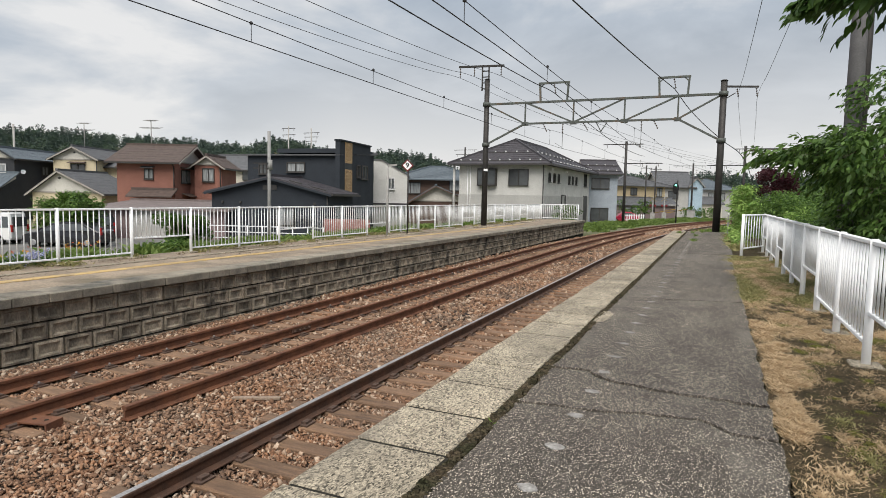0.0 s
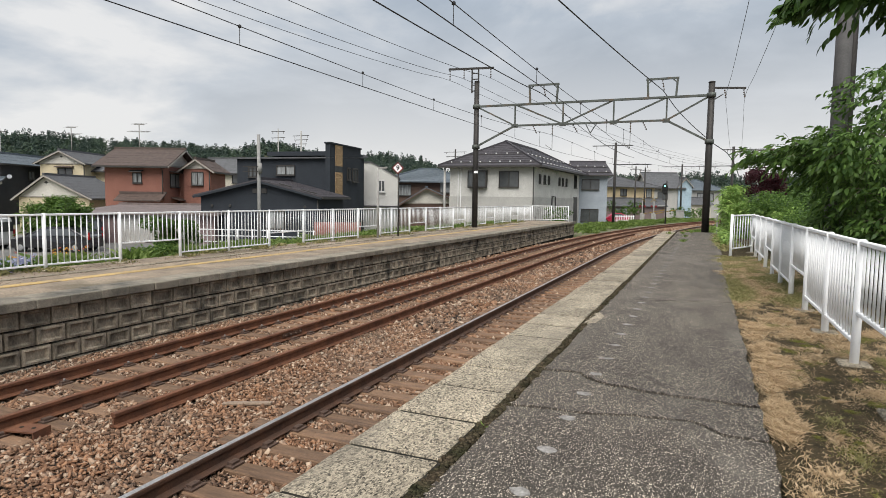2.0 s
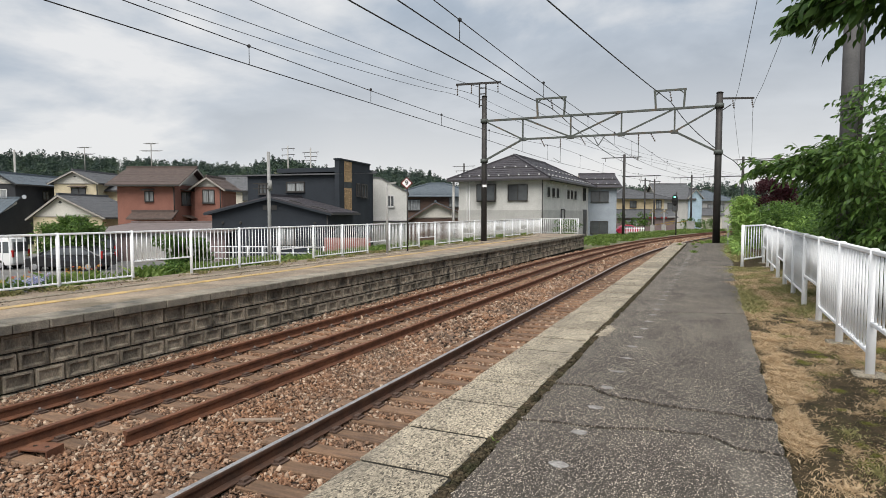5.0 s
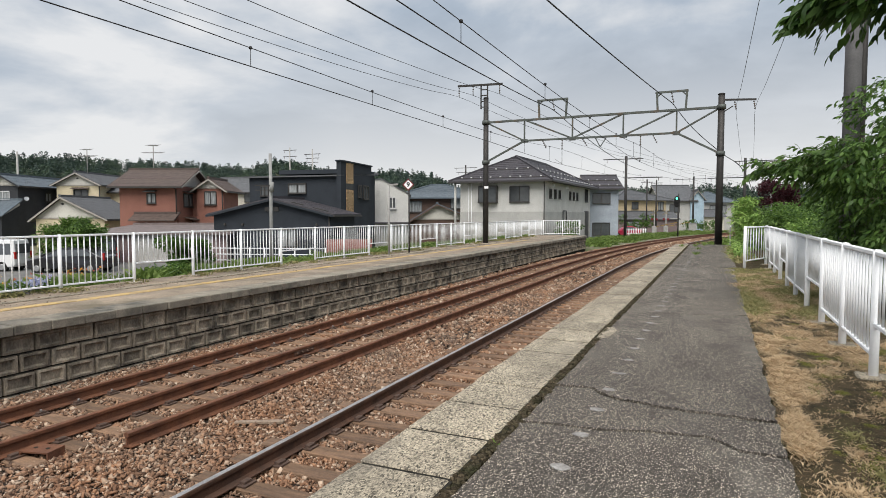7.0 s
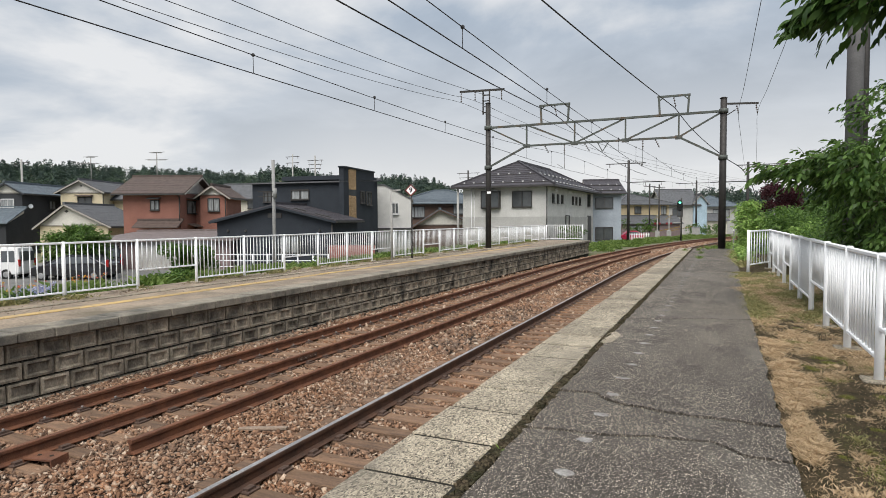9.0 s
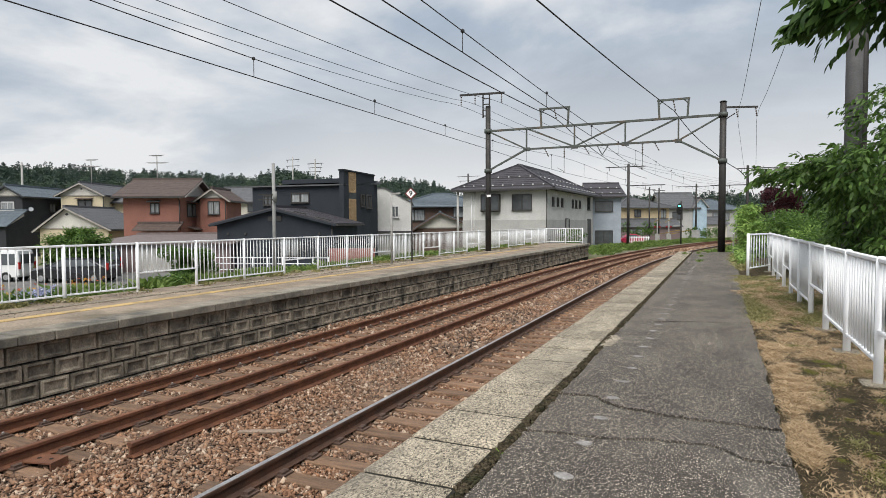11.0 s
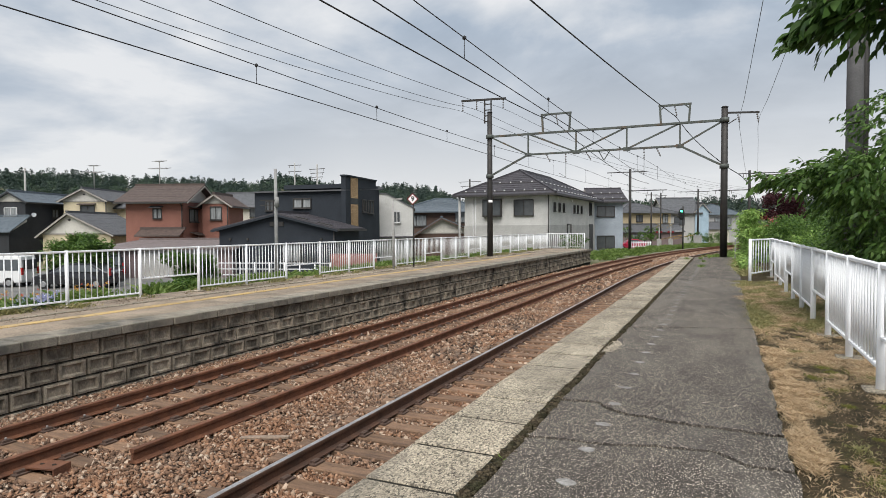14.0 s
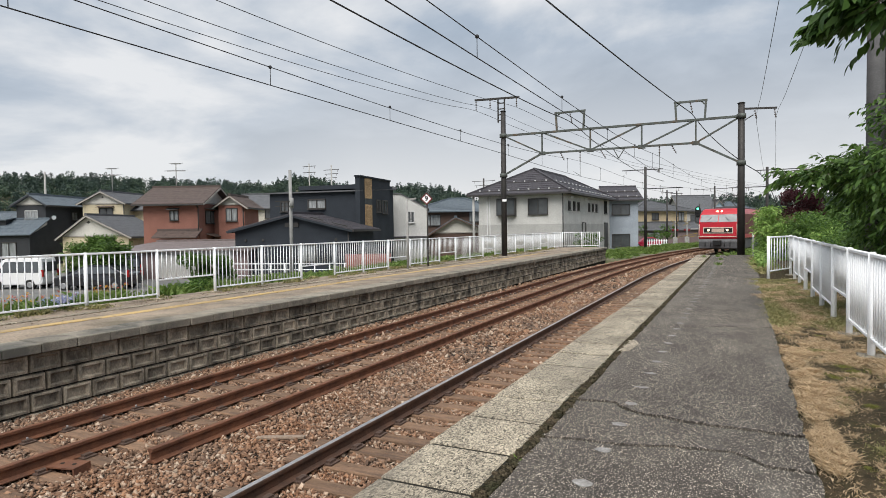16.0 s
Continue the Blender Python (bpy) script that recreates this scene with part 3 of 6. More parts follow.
# ---- far platform ----
far_platform = thing("platform_far", "railway platform on a wall of recessed concrete blocks", "platform", kind="structure")
PL_Z = -0.136
bm = bmesh.new(); box(bm, -12.02, -3, -1.3, -9.06, 44.2, PL_Z - 0.006)
part("platform_surface", bm, M_LPLAT, far_platform)
bm = bmesh.new(); box(bm, -9.06, -3, -1.3, -8.66, 44.18, PL_Z - 0.14)
part("wall_backing", bm, M_MORTAR, far_platform)
y = -3.0
while y < 34:    # painted kerb stones of uneven length
    ln = random.choice((0.6, 0.9, 0.9, 1.2))
    bm = bmesh.new(); box(bm, -10.235 + random.uniform(-0.012, 0.012), y, PL_Z - 0.05, -10.0 + random.uniform(-0.02, 0.012), y + ln - random.uniform(0.012, 0.03), PL_Z + random.uniform(0.0, 0.008))
    part("painted_line", bm, M_YELLOW, far_platform, "worn yellow painted line", bevel=0.004)
    y += ln
y = -3.0
while y < 40:
    bm = bmesh.new(); box(bm, -10.93, y, PL_Z - 0.08, -10.80, y + 1.77, PL_Z + 0.012 + random.uniform(0, 0.008))
    part("kerb_stone", bm, M_COPE, far_platform, bevel=0.008)
    y += 1.8
y = -2.0
while y < 43.9:
    bm = bmesh.new()
    box(bm, -9.055, y + 0.004, PL_Z - 0.135, -8.505 + random.uniform(-0.008, 0.008), y + 0.494, PL_Z + random.uniform(-0.003, 0.003))
    part("coping_slab", bm, M_LCOPE, far_platform, bevel=0.012)
    y += 0.5


def frame_block():
    """A moulded wall block, 0.43 long and 0.27 high, with a sunken field."""
    bm = bmesh.new()
    L, Hh = 0.425, 0.255
    o = [(0, 0), (L, 0), (L, Hh), (0, Hh)]
    i1 = [(0.05, 0.045), (L - 0.05, 0.045), (L - 0.05, Hh - 0.045), (0.05, Hh - 0.045)]
    i2 = [(0.072, 0.066), (L - 0.072, 0.066), (L - 0.072, Hh - 0.066), (0.072, Hh - 0.066)]
    rows = [[bm.verts.new((d, u, w)) for u, w in r] for r, d in ((o, -0.08), ([(u + (0.012 if u < L / 2 else -0.012), w + (0.012 if w < Hh / 2 else -0.012)) for u, w in o], 0.0), (i1, 0.004), (i2, -0.040))]
    for a, b in zip(rows, rows[1:]):
        for k in range(4):
            bm.faces.new((a[k], a[(k + 1) % 4], b[(k + 1) % 4], b[k]))
    bm.faces.new(rows[-1])
    return mesh_of(bm, "wall_block", M_BLOCK)


block_mesh = frame_block()
for c in (-1, 0, 1, 2):    # the lowest course is almost buried
    y = 0.05 - (c % 2) * 0.22
    while y < (43.8 if c >= 0 else 24):
        share("wall_block", block_mesh, far_platform, Matrix.Translation((-8.60 + random.uniform(-0.006, 0.006), y, -1.075 + c * 0.268)))
        y += 0.44

# ---- fences ----


def fence(label, posts, z, height, short, bars, post_r=0.035, foot=True, low_z=0.12, high_z=0.43):
    fe = thing("fence", label, "fence")
    bm0 = bmesh.new(); tube(bm0, (0, 0, 0), (0, 0, 1), 0.011, n=8); bar_mesh = mesh_of(bm0, "baluster", M_WHITE)
    bm0 = bmesh.new(); tube(bm0, (0, 0, -0.25), (0, 0, height + 0.004), post_r, n=12); tube(bm0, (0, 0, height + 0.004), (0, 0, height + 0.012), post_r, post_r * 0.6, 12)
    post_mesh = mesh_of(bm0, "post", M_WHITE)
    bm0 = bmesh.new(); box(bm0, -0.12, -0.11, -0.2, 0.12, 0.11, 0.032)
    foot_mesh = mesh_of(bm0, "footing", M_COPE, bevel=0.01)
    for x, y in posts:
        share("post", post_mesh, fe, Matrix.Translation((x, y, z)))
        if foot:
            share("footing", foot_mesh, fe, Matrix.Translation((x, y, z)))
    for k, ((x0, y0), (x1, y1)) in enumerate(zip(posts, posts[1:])):
        low = z + (high_z if k in short else low_z)
        a, b = Vector((x0, y0, 0)), Vector((x1, y1, 0))
        bm = bmesh.new(); bar(bm, a + Vector((0, 0, z + height - 0.02)), b + Vector((0, 0, z + height - 0.02)), 0.05, 0.04)
        part("top_rail", bm, M_WHITE, fe, bevel=0.008)
        bm = bmesh.new(); bar(bm, a + Vector((0, 0, low)), b + Vector((0, 0, low)), 0.04, 0.035)
        part("bottom_rail", bm, M_WHITE, fe, bevel=0.006)
        n = bars if (b - a).length > 1.2 else max(3, int(bars * (b - a).length / 1.6))
        for i in range(n):
            p = a.lerp(b, (i + 1) / (n + 1))
            share("baluster", bar_mesh, fe, Matrix.Translation((p.x, p.y, low)) @ Matrix.Diagonal((1, 1, z + height - 0.03 - low, 1)))
    return fe


LFX = -11.54
posts = [(LFX, 7.663 + 1.633 * k) for k in range(-4, 9)] + [(LFX, 7.663 + 1.633 * (8.58 + k)) for k in range(0, 14)]
fence("white enamelled steel railing along the far platform", posts, PL_Z, 1.093, [5, 8, 11, 14, 17, 20, 23], 12)
fence("short white steel railing closing the platform end", [(-11.5, 43.2), (-10.2, 43.6), (-9.0, 43.8)], PL_Z, 1.1, [], 9, foot=False)
rposts = [(1.207, 6.053 + 1.405 * k) for k in range(-4, 10)]
fence("white enamelled steel railing beside the grass strip", rposts, -0.032, 1.07, [3, 6, 9, 12], 10, 0.036, True, 0.20, 0.46)
fence("white steel railing turning across to the platform", [(1.21, 18.72), (0.63, 17.2)], -0.032, 1.07, [], 7, 0.036, False, 0.2)

# ---- overhead line: gantry, poles and wires ----
GY = 30.5


def insulator(bm, p, q, r=0.05, n=4):
    p, q = Vector(p), Vector(q)
    tube(bm, p, q, 0.015, n=6)
    for i in range(n):
        c = p.lerp(q, (i + 0.5) / n)
        d = (q - p).normalized() * 0.018
        tube(bm, c - d, c + d, r, r * 0.5, 8)


def hoop(parent, x0, x1, z0, z1):
    bm = bmesh.new()
    bar(bm, (x0 + 0.05, GY, z0), (x0, GY, z1), 0.09); bar(bm, (x1 - 0.05, GY, z0), (x1, GY, z1), 0.09)
    bar(bm, (x0 - 0.06, GY, z1), (x1 + 0.06, GY, z1), 0.10, 0.09)
    bar(bm, (x0 + 0.02, GY, z1 - 0.2), (x0 + 0.22, GY, z1 - 0.02), 0.05); bar(bm, (x1 - 0.02, GY, z1 - 0.2), (x1 - 0.22, GY, z1 - 0.02), 0.05)
    part("wire_hoop", bm, M_TRUSS, parent)


def gantry():
    g = thing("catenary_gantry", "grey-green steel lattice gantry over both tracks on dark poles", "gantry")
    xl, xr = -11.25, 0.02
    bm = bmesh.new(); tube(bm, (xl, GY, -0.3), (xl, GY, 7.45), 0.155, 0.13, 14); tube(bm, (xl, GY, 7.45), (xl, GY, 7.5), 0.16, 0.1, 14)
    part("pole", bm, M_POLE, g)
    bm = bmesh.new(); tube(bm, (xr, GY, -0.3), (xr, GY, 6.75), 0.165, 0.14, 14); tube(bm, (xr, GY, 6.75), (xr, GY, 6.8), 0.17, 0.1, 14)
    part("pole", bm, M_POLE, g)
    top, low = 6.18, 5.13
    bm = bmesh.new(); bar(bm, (xl, GY, top), (xr, GY, top), 0.13, 0.10); part("top_chord", bm, M_TRUSS, g)
    nodes = [-9.15, -6.69, -4.25, -1.86]
    bm = bmesh.new(); bar(bm, (nodes[0], GY, low), (nodes[-1], GY, low), 0.12, 0.09); part("bottom_chord", bm, M_TRUSS, g)
    for x in nodes:
        bm = bmesh.new(); bar(bm, (x, GY, low), (x, GY, top), 0.07); part("strut", bm, M_TRUSS, g)
        bm = bmesh.new(); box(bm, x - 0.16, GY - 0.07, low - 0.1, x + 0.16, GY + 0.07, low + 0.08); part("gusset", bm, M_TRUSS, g)
    for a, b in (((xl, top), (nodes[0], low)), ((nodes[0], top), (nodes[1], low)), ((nodes[1], low), (nodes[2], top)), ((nodes[2], low), (nodes[3], top)), ((nodes[3], low), (xr, top))):
        bm = bmesh.new(); bar(bm, (a[0], GY, a[1]), (b[0], GY, b[1]), 0.075); part("diagonal", bm, M_TRUSS, g)
    for a, b in (((nodes[0], low), (xl, 4.1)), ((nodes[3], low), (xr, 4.1))):
        bm = bmesh.new(); bar(bm, (a[0], GY, a[1]), (b[0], GY, b[1]), 0.09); part("knee_brace", bm, M_TRUSS, g)
    for x, z in ((xl, 6.18), (xl, 4.1), (xr, 6.18), (xr, 4.1)):
        bm = bmesh.new(); tube(bm, (x, GY, z - 0.1), (x, GY, z + 0.1), 0.20, n=14); part("pole_band", bm, M_TRUSS, g)
    hoop(g, -8.42, -6.98, top, 7.10); hoop(g, -2.75, -1.43, top, 7.04)
    # crossarm over the far platform pole, on a small ladder frame
    bm = bmesh.new(); bar(bm, (-12.85, GY, 8.2), (-10.35, GY, 8.12), 0.09, 0.10); part("crossarm", bm, M_POLE, g)
    bm = bmesh.new()
    for dx in (-0.18, 0.18):
        bar(bm, (xl + dx - 0.1, GY, 6.9), (xl + dx - 0.1, GY, 8.15), 0.06)
    for z in (7.0, 7.3, 7.6, 7.9):
        bar(bm, (xl - 0.28, GY, z), (xl + 0.08, GY, z), 0.05)
    part("arm_frame", bm, M_POLE, g)
    bm = bmesh.new(); bar(bm, (xr, GY, 6.5), (1.42, GY, 6.42), 0.08, 0.08); bar(bm, (0.5, GY, 6.2), (0.02, GY, 5.9), 0.04); part("crossarm", bm, M_POLE, g)
    for p, q in (((-12.78, 8.15), (-12.78, 7.62)), ((-11.98, 8.15), (-11.98, 7.65)), ((-10.5, 8.1), (-10.5, 7.6)), ((-7.7, 7.05), (-7.6, 6.55)), ((-2.1, 7.0), (-2.0, 6.5)), ((0.55, 6.4), (0.62, 6.0)), ((1.32, 6.38), (1.38, 5.98)), ((-6.2, 5.1), (-5.95, 4.7)), ((-4.2, 5.08), (-5.33, 4.65)), ((-6.3, 5.1), (-5.33, 4.65)), ((-8.2, 5.1), (-8.0, 4.7)), ((-2.9, 5.1), (-2.7, 4.7)), ((-7.2, 5.1), (-7.2, 4.6)), ((-3.45, 5.1), (-3.45, 4.6))):
        if abs(p[0] - q[0]) > 0.5:
            bm = bmesh.new(); bar(bm, (p[0] * 0.25 + q[0] * 0.75, GY, p[1]), (q[0], GY, q[1]), 0.04); part("hanger_rod", bm, M_TRUSS, g)
        else:
            bm = bmesh.new(); insulator(bm, (p[0], GY, p[1]), (q[0], GY, q[1])); part("insulator", bm, M_INS, g)
    for x in (-7.2, -3.45):    # pull-off arms that hold the contact wires
        bm = bmesh.new(); bar(bm, (x, GY, 4.62), (x, GY, 3.85), 0.02); bar(bm, (x - 0.35, GY, 4.12), (x, GY, 3.9), 0.02); part("pull_off_arm", bm, M_TRUSS, g)
    bm = bmesh.new(); box(bm, xl - 0.02, GY - 0.17, 2.72, xl + 0.2, GY - 0.155, 2.84); part("pole_plate", bm, M_WHITE, g, "small white plate")
    return g


gantry()


def wire(label, pts, r=0.012, group="overhead wires"):
    cu = bpy.data.curves.new("overhead_wire", "CURVE")
    cu.dimensions, cu.bevel_depth, cu.bevel_resolution, cu.resolution_u = "3D", r, 1, 10
    sp = cu.splines.new("BEZIER")
    sp.bezier_points.add(len(pts) - 1)
    for b, p in zip(sp.bezier_points, pts):
        b.co, b.handle_left_type, b.handle_right_type = p, "AUTO", "AUTO"
    cu.materials.append(M_WIRE)
    return tagged(new("overhead_wire", cu), label, "wire", group)


def span(p, q, sag, n=8):
    p, q = Vector(p), Vector(q)
    return [p.lerp(q, i / n) - Vector((0, 0, 4 * sag * (i / n) * (1 - i / n))) for i in range(n + 1)]


def line_x(off, y):
    return off + (max(0, y - BEND_Y) ** 2) / (2 * BEND_R)


def dropper(p, q, parent, ball=True):
    bm = bmesh.new()
    tube(bm, p, q, 0.006, n=5)
    if ball:
        c = Vector(p)
        bmesh.ops.create_icosphere(bm, subdivisions=1, radius=0.035, matrix=Matrix.Translation(c))
    part("dropper", bm, M_WIRE, parent)


for c, ys in ((-7.2, (4.0, 8.15, 12.1, 16.0, 20, 24, 28)), (-3.45, (3.5, 8.3, 13.0, 18, 23, 28))):
    con = [(c, -20, 3.82), (c, 5, 3.82), (c, 18, 3.84), (c, GY, 3.86)] + [(line_x(c, y) + 0.2, y, 3.95) for y in (45, 63, 80, 103, 130)]
    mes = [(c, -20, 4.9), (c, -5, 4.3), (c, 8, 4.13), (c, 18, 4.14), (c, 24, 4.3), (c, GY, 4.6)] + [(line_x(c, y) + 0.2, y, z) for y, z in ((46, 4.3), (63, 4.75), (83, 4.3), (103, 4.75), (130, 4.4))]
    wire("dark contact wire of the overhead line", con, 0.0085)
    mw = wire("dark messenger wire of the overhead line with droppers", mes, 0.0075)
    zs = {y: float(np.interp(y, [m[1] for m in mes], [m[2] for m in mes])) for y in ys}
    for y in ys:
        dropper((c, y, zs[y]), (c, y, float(np.interp(y, [m[1] for m in con], [m[2] for m in con]))), mw)
    for y in range(34, 100, 5):    # droppers beyond the gantry
        mx_, mz = (float(np.interp(y, [m[1] for m in mes], [m[k] for m in mes])) for k in (0, 2))
        cx_, cz = (float(np.interp(y, [m[1] for m in con], [m[k] for m in con])) for k in (0, 2))
        dropper((mx_, y, mz), (cx_, y, cz), mw)
wire("thick dark feeder cable", span((-7.9, -20, 6.9), (-7.62, GY, 6.55), 0.55, 12) + span((-7.62, GY, 6.55), (-6.6, 62, 5.6), 0.5)[1:], 0.019)
wire("thick dark feeder cable", span((-7.0, -20, 6.9), (-2.05, GY, 6.5), 0.45), 0.019)
wire("dark cable hanging down to the pole", [(-2.05, GY, 6.5), (-1.3, GY + 0.3, 5.5), (0.0, GY + 0.2, 4.2), (0.9, GY + 1.2, 3.55), (1.6, GY + 3, 2.2)], 0.018)
for x, z in ((-12.78, 7.62), (-11.98, 7.65), (-10.5, 7.6)):
    wire("thin dark feeder wire", span((x, -20, z), (x, GY, z), 1.15, 14) + span((x, GY, z), (line_x(x, 62) + 2, 62, z - 0.9), 0.4)[1:] + span((line_x(x, 62) + 2, 62, z - 0.9), (line_x(x, 103) + 4, 103, z - 1), 0.4)[1:], 0.0095)
for x, z in ((0.62, 6.0), (1.38, 5.98)):
    wire("thin dark wire over the trees", span((x + 0.2, -20, z + 0.3), (x, GY, z), 0.3) + span((x, GY, z), (x + 1.6, 67, z - 0.1), 0.6)[1:], 0.007)


def line_pole(x, y, z0, z1, arms, label, r=0.15, conc=False):
    p = thing("catenary_pole", label, "pole", "line poles")
    bm = bmesh.new(); tube(bm, (x, y, z0 - 0.3), (x, y, z1), r, r * 0.8, 12); part("pole", bm, M_CONC if conc else M_POLE, p)
    for dx0, dx1, z in arms:
        bm = bmesh.new(); bar(bm, (x + dx0, y, z), (x + dx1, y, z), 0.08); part("crossarm", bm, M_POLE, p)
        for k in (0.1, 0.5, 0.9):
            xx = x + dx0 + (dx1 - dx0) * k
            if abs(xx - x) > 0.2:
                bm = bmesh.new(); insulator(bm, (xx, y, z), (xx, y, z - 0.35)); part("insulator", bm, M_INS, p)
    return p


line_pole(-8.35, 62.3, -1.1, 7.1, [(-2.2, 1.6, 6.8), (-0.2, 3.4, 4.95)], "dark steel overhead-line pole with a crossarm")
line_pole(-3.6, 103, -1.1, 7.3, [(-3.0, 1.8, 6.9), (-0.2, 3.0, 5.0)], "dark steel overhead-line pole with a crossarm")
line_pole(2.3, 67.2, -0.8, 6.9, [(-1.0, 3.6, 6.6), (-3.4, 0.2, 5.0)], "dark steel overhead-line pole behind the bushes")
line_pole(-9.4, 92, -1.6, 6.4, [(-0.8, 0.8, 6.0)], "slim dark pole beside the crossing", 0.12)
line_pole(-8.2, 93, -1.6, 6.3, [(-0.8, 0.8, 5.9)], "slim dark pole beside the crossing", 0.12)
line_pole(5.6, 82, -0.8, 5.9, [(-1.2, 1.2, 5.6)], "grey pole beyond the bushes", 0.14, True)

# ---- houses ----
M_GLASS = mat("window_glass", (0.085, 0.093, 0.098), (0.055, 0.06, 0.066), scale=1, fine=3, bump=0, rough=0.08, spec=0.6, grain=0.05)
M_CURT = mat("curtained_glass", (0.33, 0.345, 0.35), (0.15, 0.16, 0.165), scale=2, fine=6, bump=0, rough=0.15, stretch=(6, 6, 0.3))
M_FRAME = mat("dark_window_frame", (0.05, 0.047, 0.045), scale=4, bump=0, rough=0.5)
M_BARGE = mat("pale_trim", (0.37, 0.345, 0.31), scale=3, fine=20, bump=0.1)
M_FRAMEW = mat("pale_window_frame", (0.6, 0.6, 0.6), scale=4, bump=0, rough=0.5, grain=0.05)


def stucco(name, c, **k):
    return mat(name, c, tuple(v * 0.86 for v in c), scale=0.8, fine=24, bump=0.15, third=tuple(v * 0.8 for v in c), rough=0.9, **k)


W_DARK = stucco("dark_cladding", (0.040, 0.042, 0.047)); W_CREAM = stucco("cream_stucco", (0.60, 0.52, 0.36)); W_RED = stucco("terracotta_wall", (0.275, 0.125, 0.095))
W_BLACK = stucco("black_cladding", (0.027, 0.033, 0.042)); W_WHITE = stucco("white_stucco", (0.57, 0.565, 0.545)); W_GREY = stucco("grey_lower_wall", (0.43, 0.425, 0.41))
W_BLUE = stucco("blue_grey_wall", (0.33, 0.37, 0.42)); W_YEL = stucco("ochre_wall", (0.52, 0.42, 0.27)); W_SKY = stucco("pale_blue_wall", (0.36, 0.47, 0.56)); W_BRN = stucco("brown_boards", (0.105, 0.068, 0.053))
W_GABLE = stucco("pale_gable", (0.62, 0.58, 0.50)); W_MAUVE = stucco("mauve_shed_wall", (0.20, 0.15, 0.15)); W_WOOD = mat("stone_cladding_ochre", (0.50, 0.34, 0.185), (0.33, 0.215, 0.11), scale=3, fine=14, bump=0.5, speck=(13, 0.6, 1.8, 3.0), stretch=(1, 1, 2.2))
W_PLAS = stucco("gable_plaster", (0.62, 0.60, 0.55))
M_GUARD = mat("snow_guard", (0.62, 0.62, 0.62), scale=9, bump=0, rough=0.5)
R_GREY = mat("grey_roof_tile", (0.115, 0.118, 0.125), (0.075, 0.078, 0.084), scale=3, fine=12, bump=0.4, rough=0.6)
R_SLATE = mat("blue_slate_tile", (0.12, 0.145, 0.165), (0.08, 0.10, 0.12), scale=3, fine=12, bump=0.4, rough=0.5)
R_BROWN = mat("brown_roof_tile", (0.098, 0.070, 0.060), (0.072, 0.054, 0.048), scale=3, fine=12, bump=0.4, rough=0.65)
R_DARK = mat("dark_purple_tile", (0.062, 0.056, 0.064), (0.042, 0.04, 0.046), scale=3, fine=12, bump=0.4, rough=0.55)
R_MAUVE = mat("mauve_sheet_roof", (0.17, 0.135, 0.13), (0.13, 0.105, 0.10), scale=2, fine=12, bump=0.2, rough=0.5)


def gable_roof(bm, u0, v0, u1, v1, ze, zr, axis, oh, ribs=0.32, th=0.14, mid=0.5, tiles=None):
    """A pitched roof of two slabs with tile ribs and a ridge cap; mid moves the ridge."""
    if axis == "u":
        P = lambda a, b, z: Vector((a, b, z)); a0, a1, b0, b1 = u0, u1, v0, v1
    else:
        P = lambda a, b, z: Vector((b, a, z)); a0, a1, b0, b1 = v0, v1, u0, u1
    bmid = b0 + (b1 - b0) * mid
    a0, a1 = a0 - oh, a1 + oh
    for be, sgn in ((b0, -1), (b1, 1)):
        if abs(bmid - be) < 0.05:
            continue
        sl = (zr - ze) / abs(bmid - be)
        bo, zo = be + sgn * oh, ze - sl * oh
        prism(bm, [P(a0, bo, zo), P(a1, bo, zo), P(a1, bmid, zr), P(a0, bmid, zr)], (0, 0, th))
        n = int((a1 - a0) / ribs) if ribs else 0
        for i in range(n + 1):
            a = a0 + 0.04 + (a1 - a0 - 0.08) * i / max(1, n)
            bar(tiles, P(a, bo, zo + th), P(a, bmid, zr + th), 0.05, 0.02)
        nc = int(abs(bo - bmid) / 0.55) if ribs else 0
        for i in range(1, nc):
            k = i / nc
            bar(tiles, P(a0, bo + (bmid - bo) * k, zo + (zr - zo) * k + th), P(a1, bo + (bmid - bo) * k, zo + (zr - zo) * k + th), 0.04, 0.014)
    bar(bm, P(a0 - 0.03, bmid, zr + th + 0.05), P(a1 + 0.03, bmid, zr + th + 0.05), 0.24, 0.18)


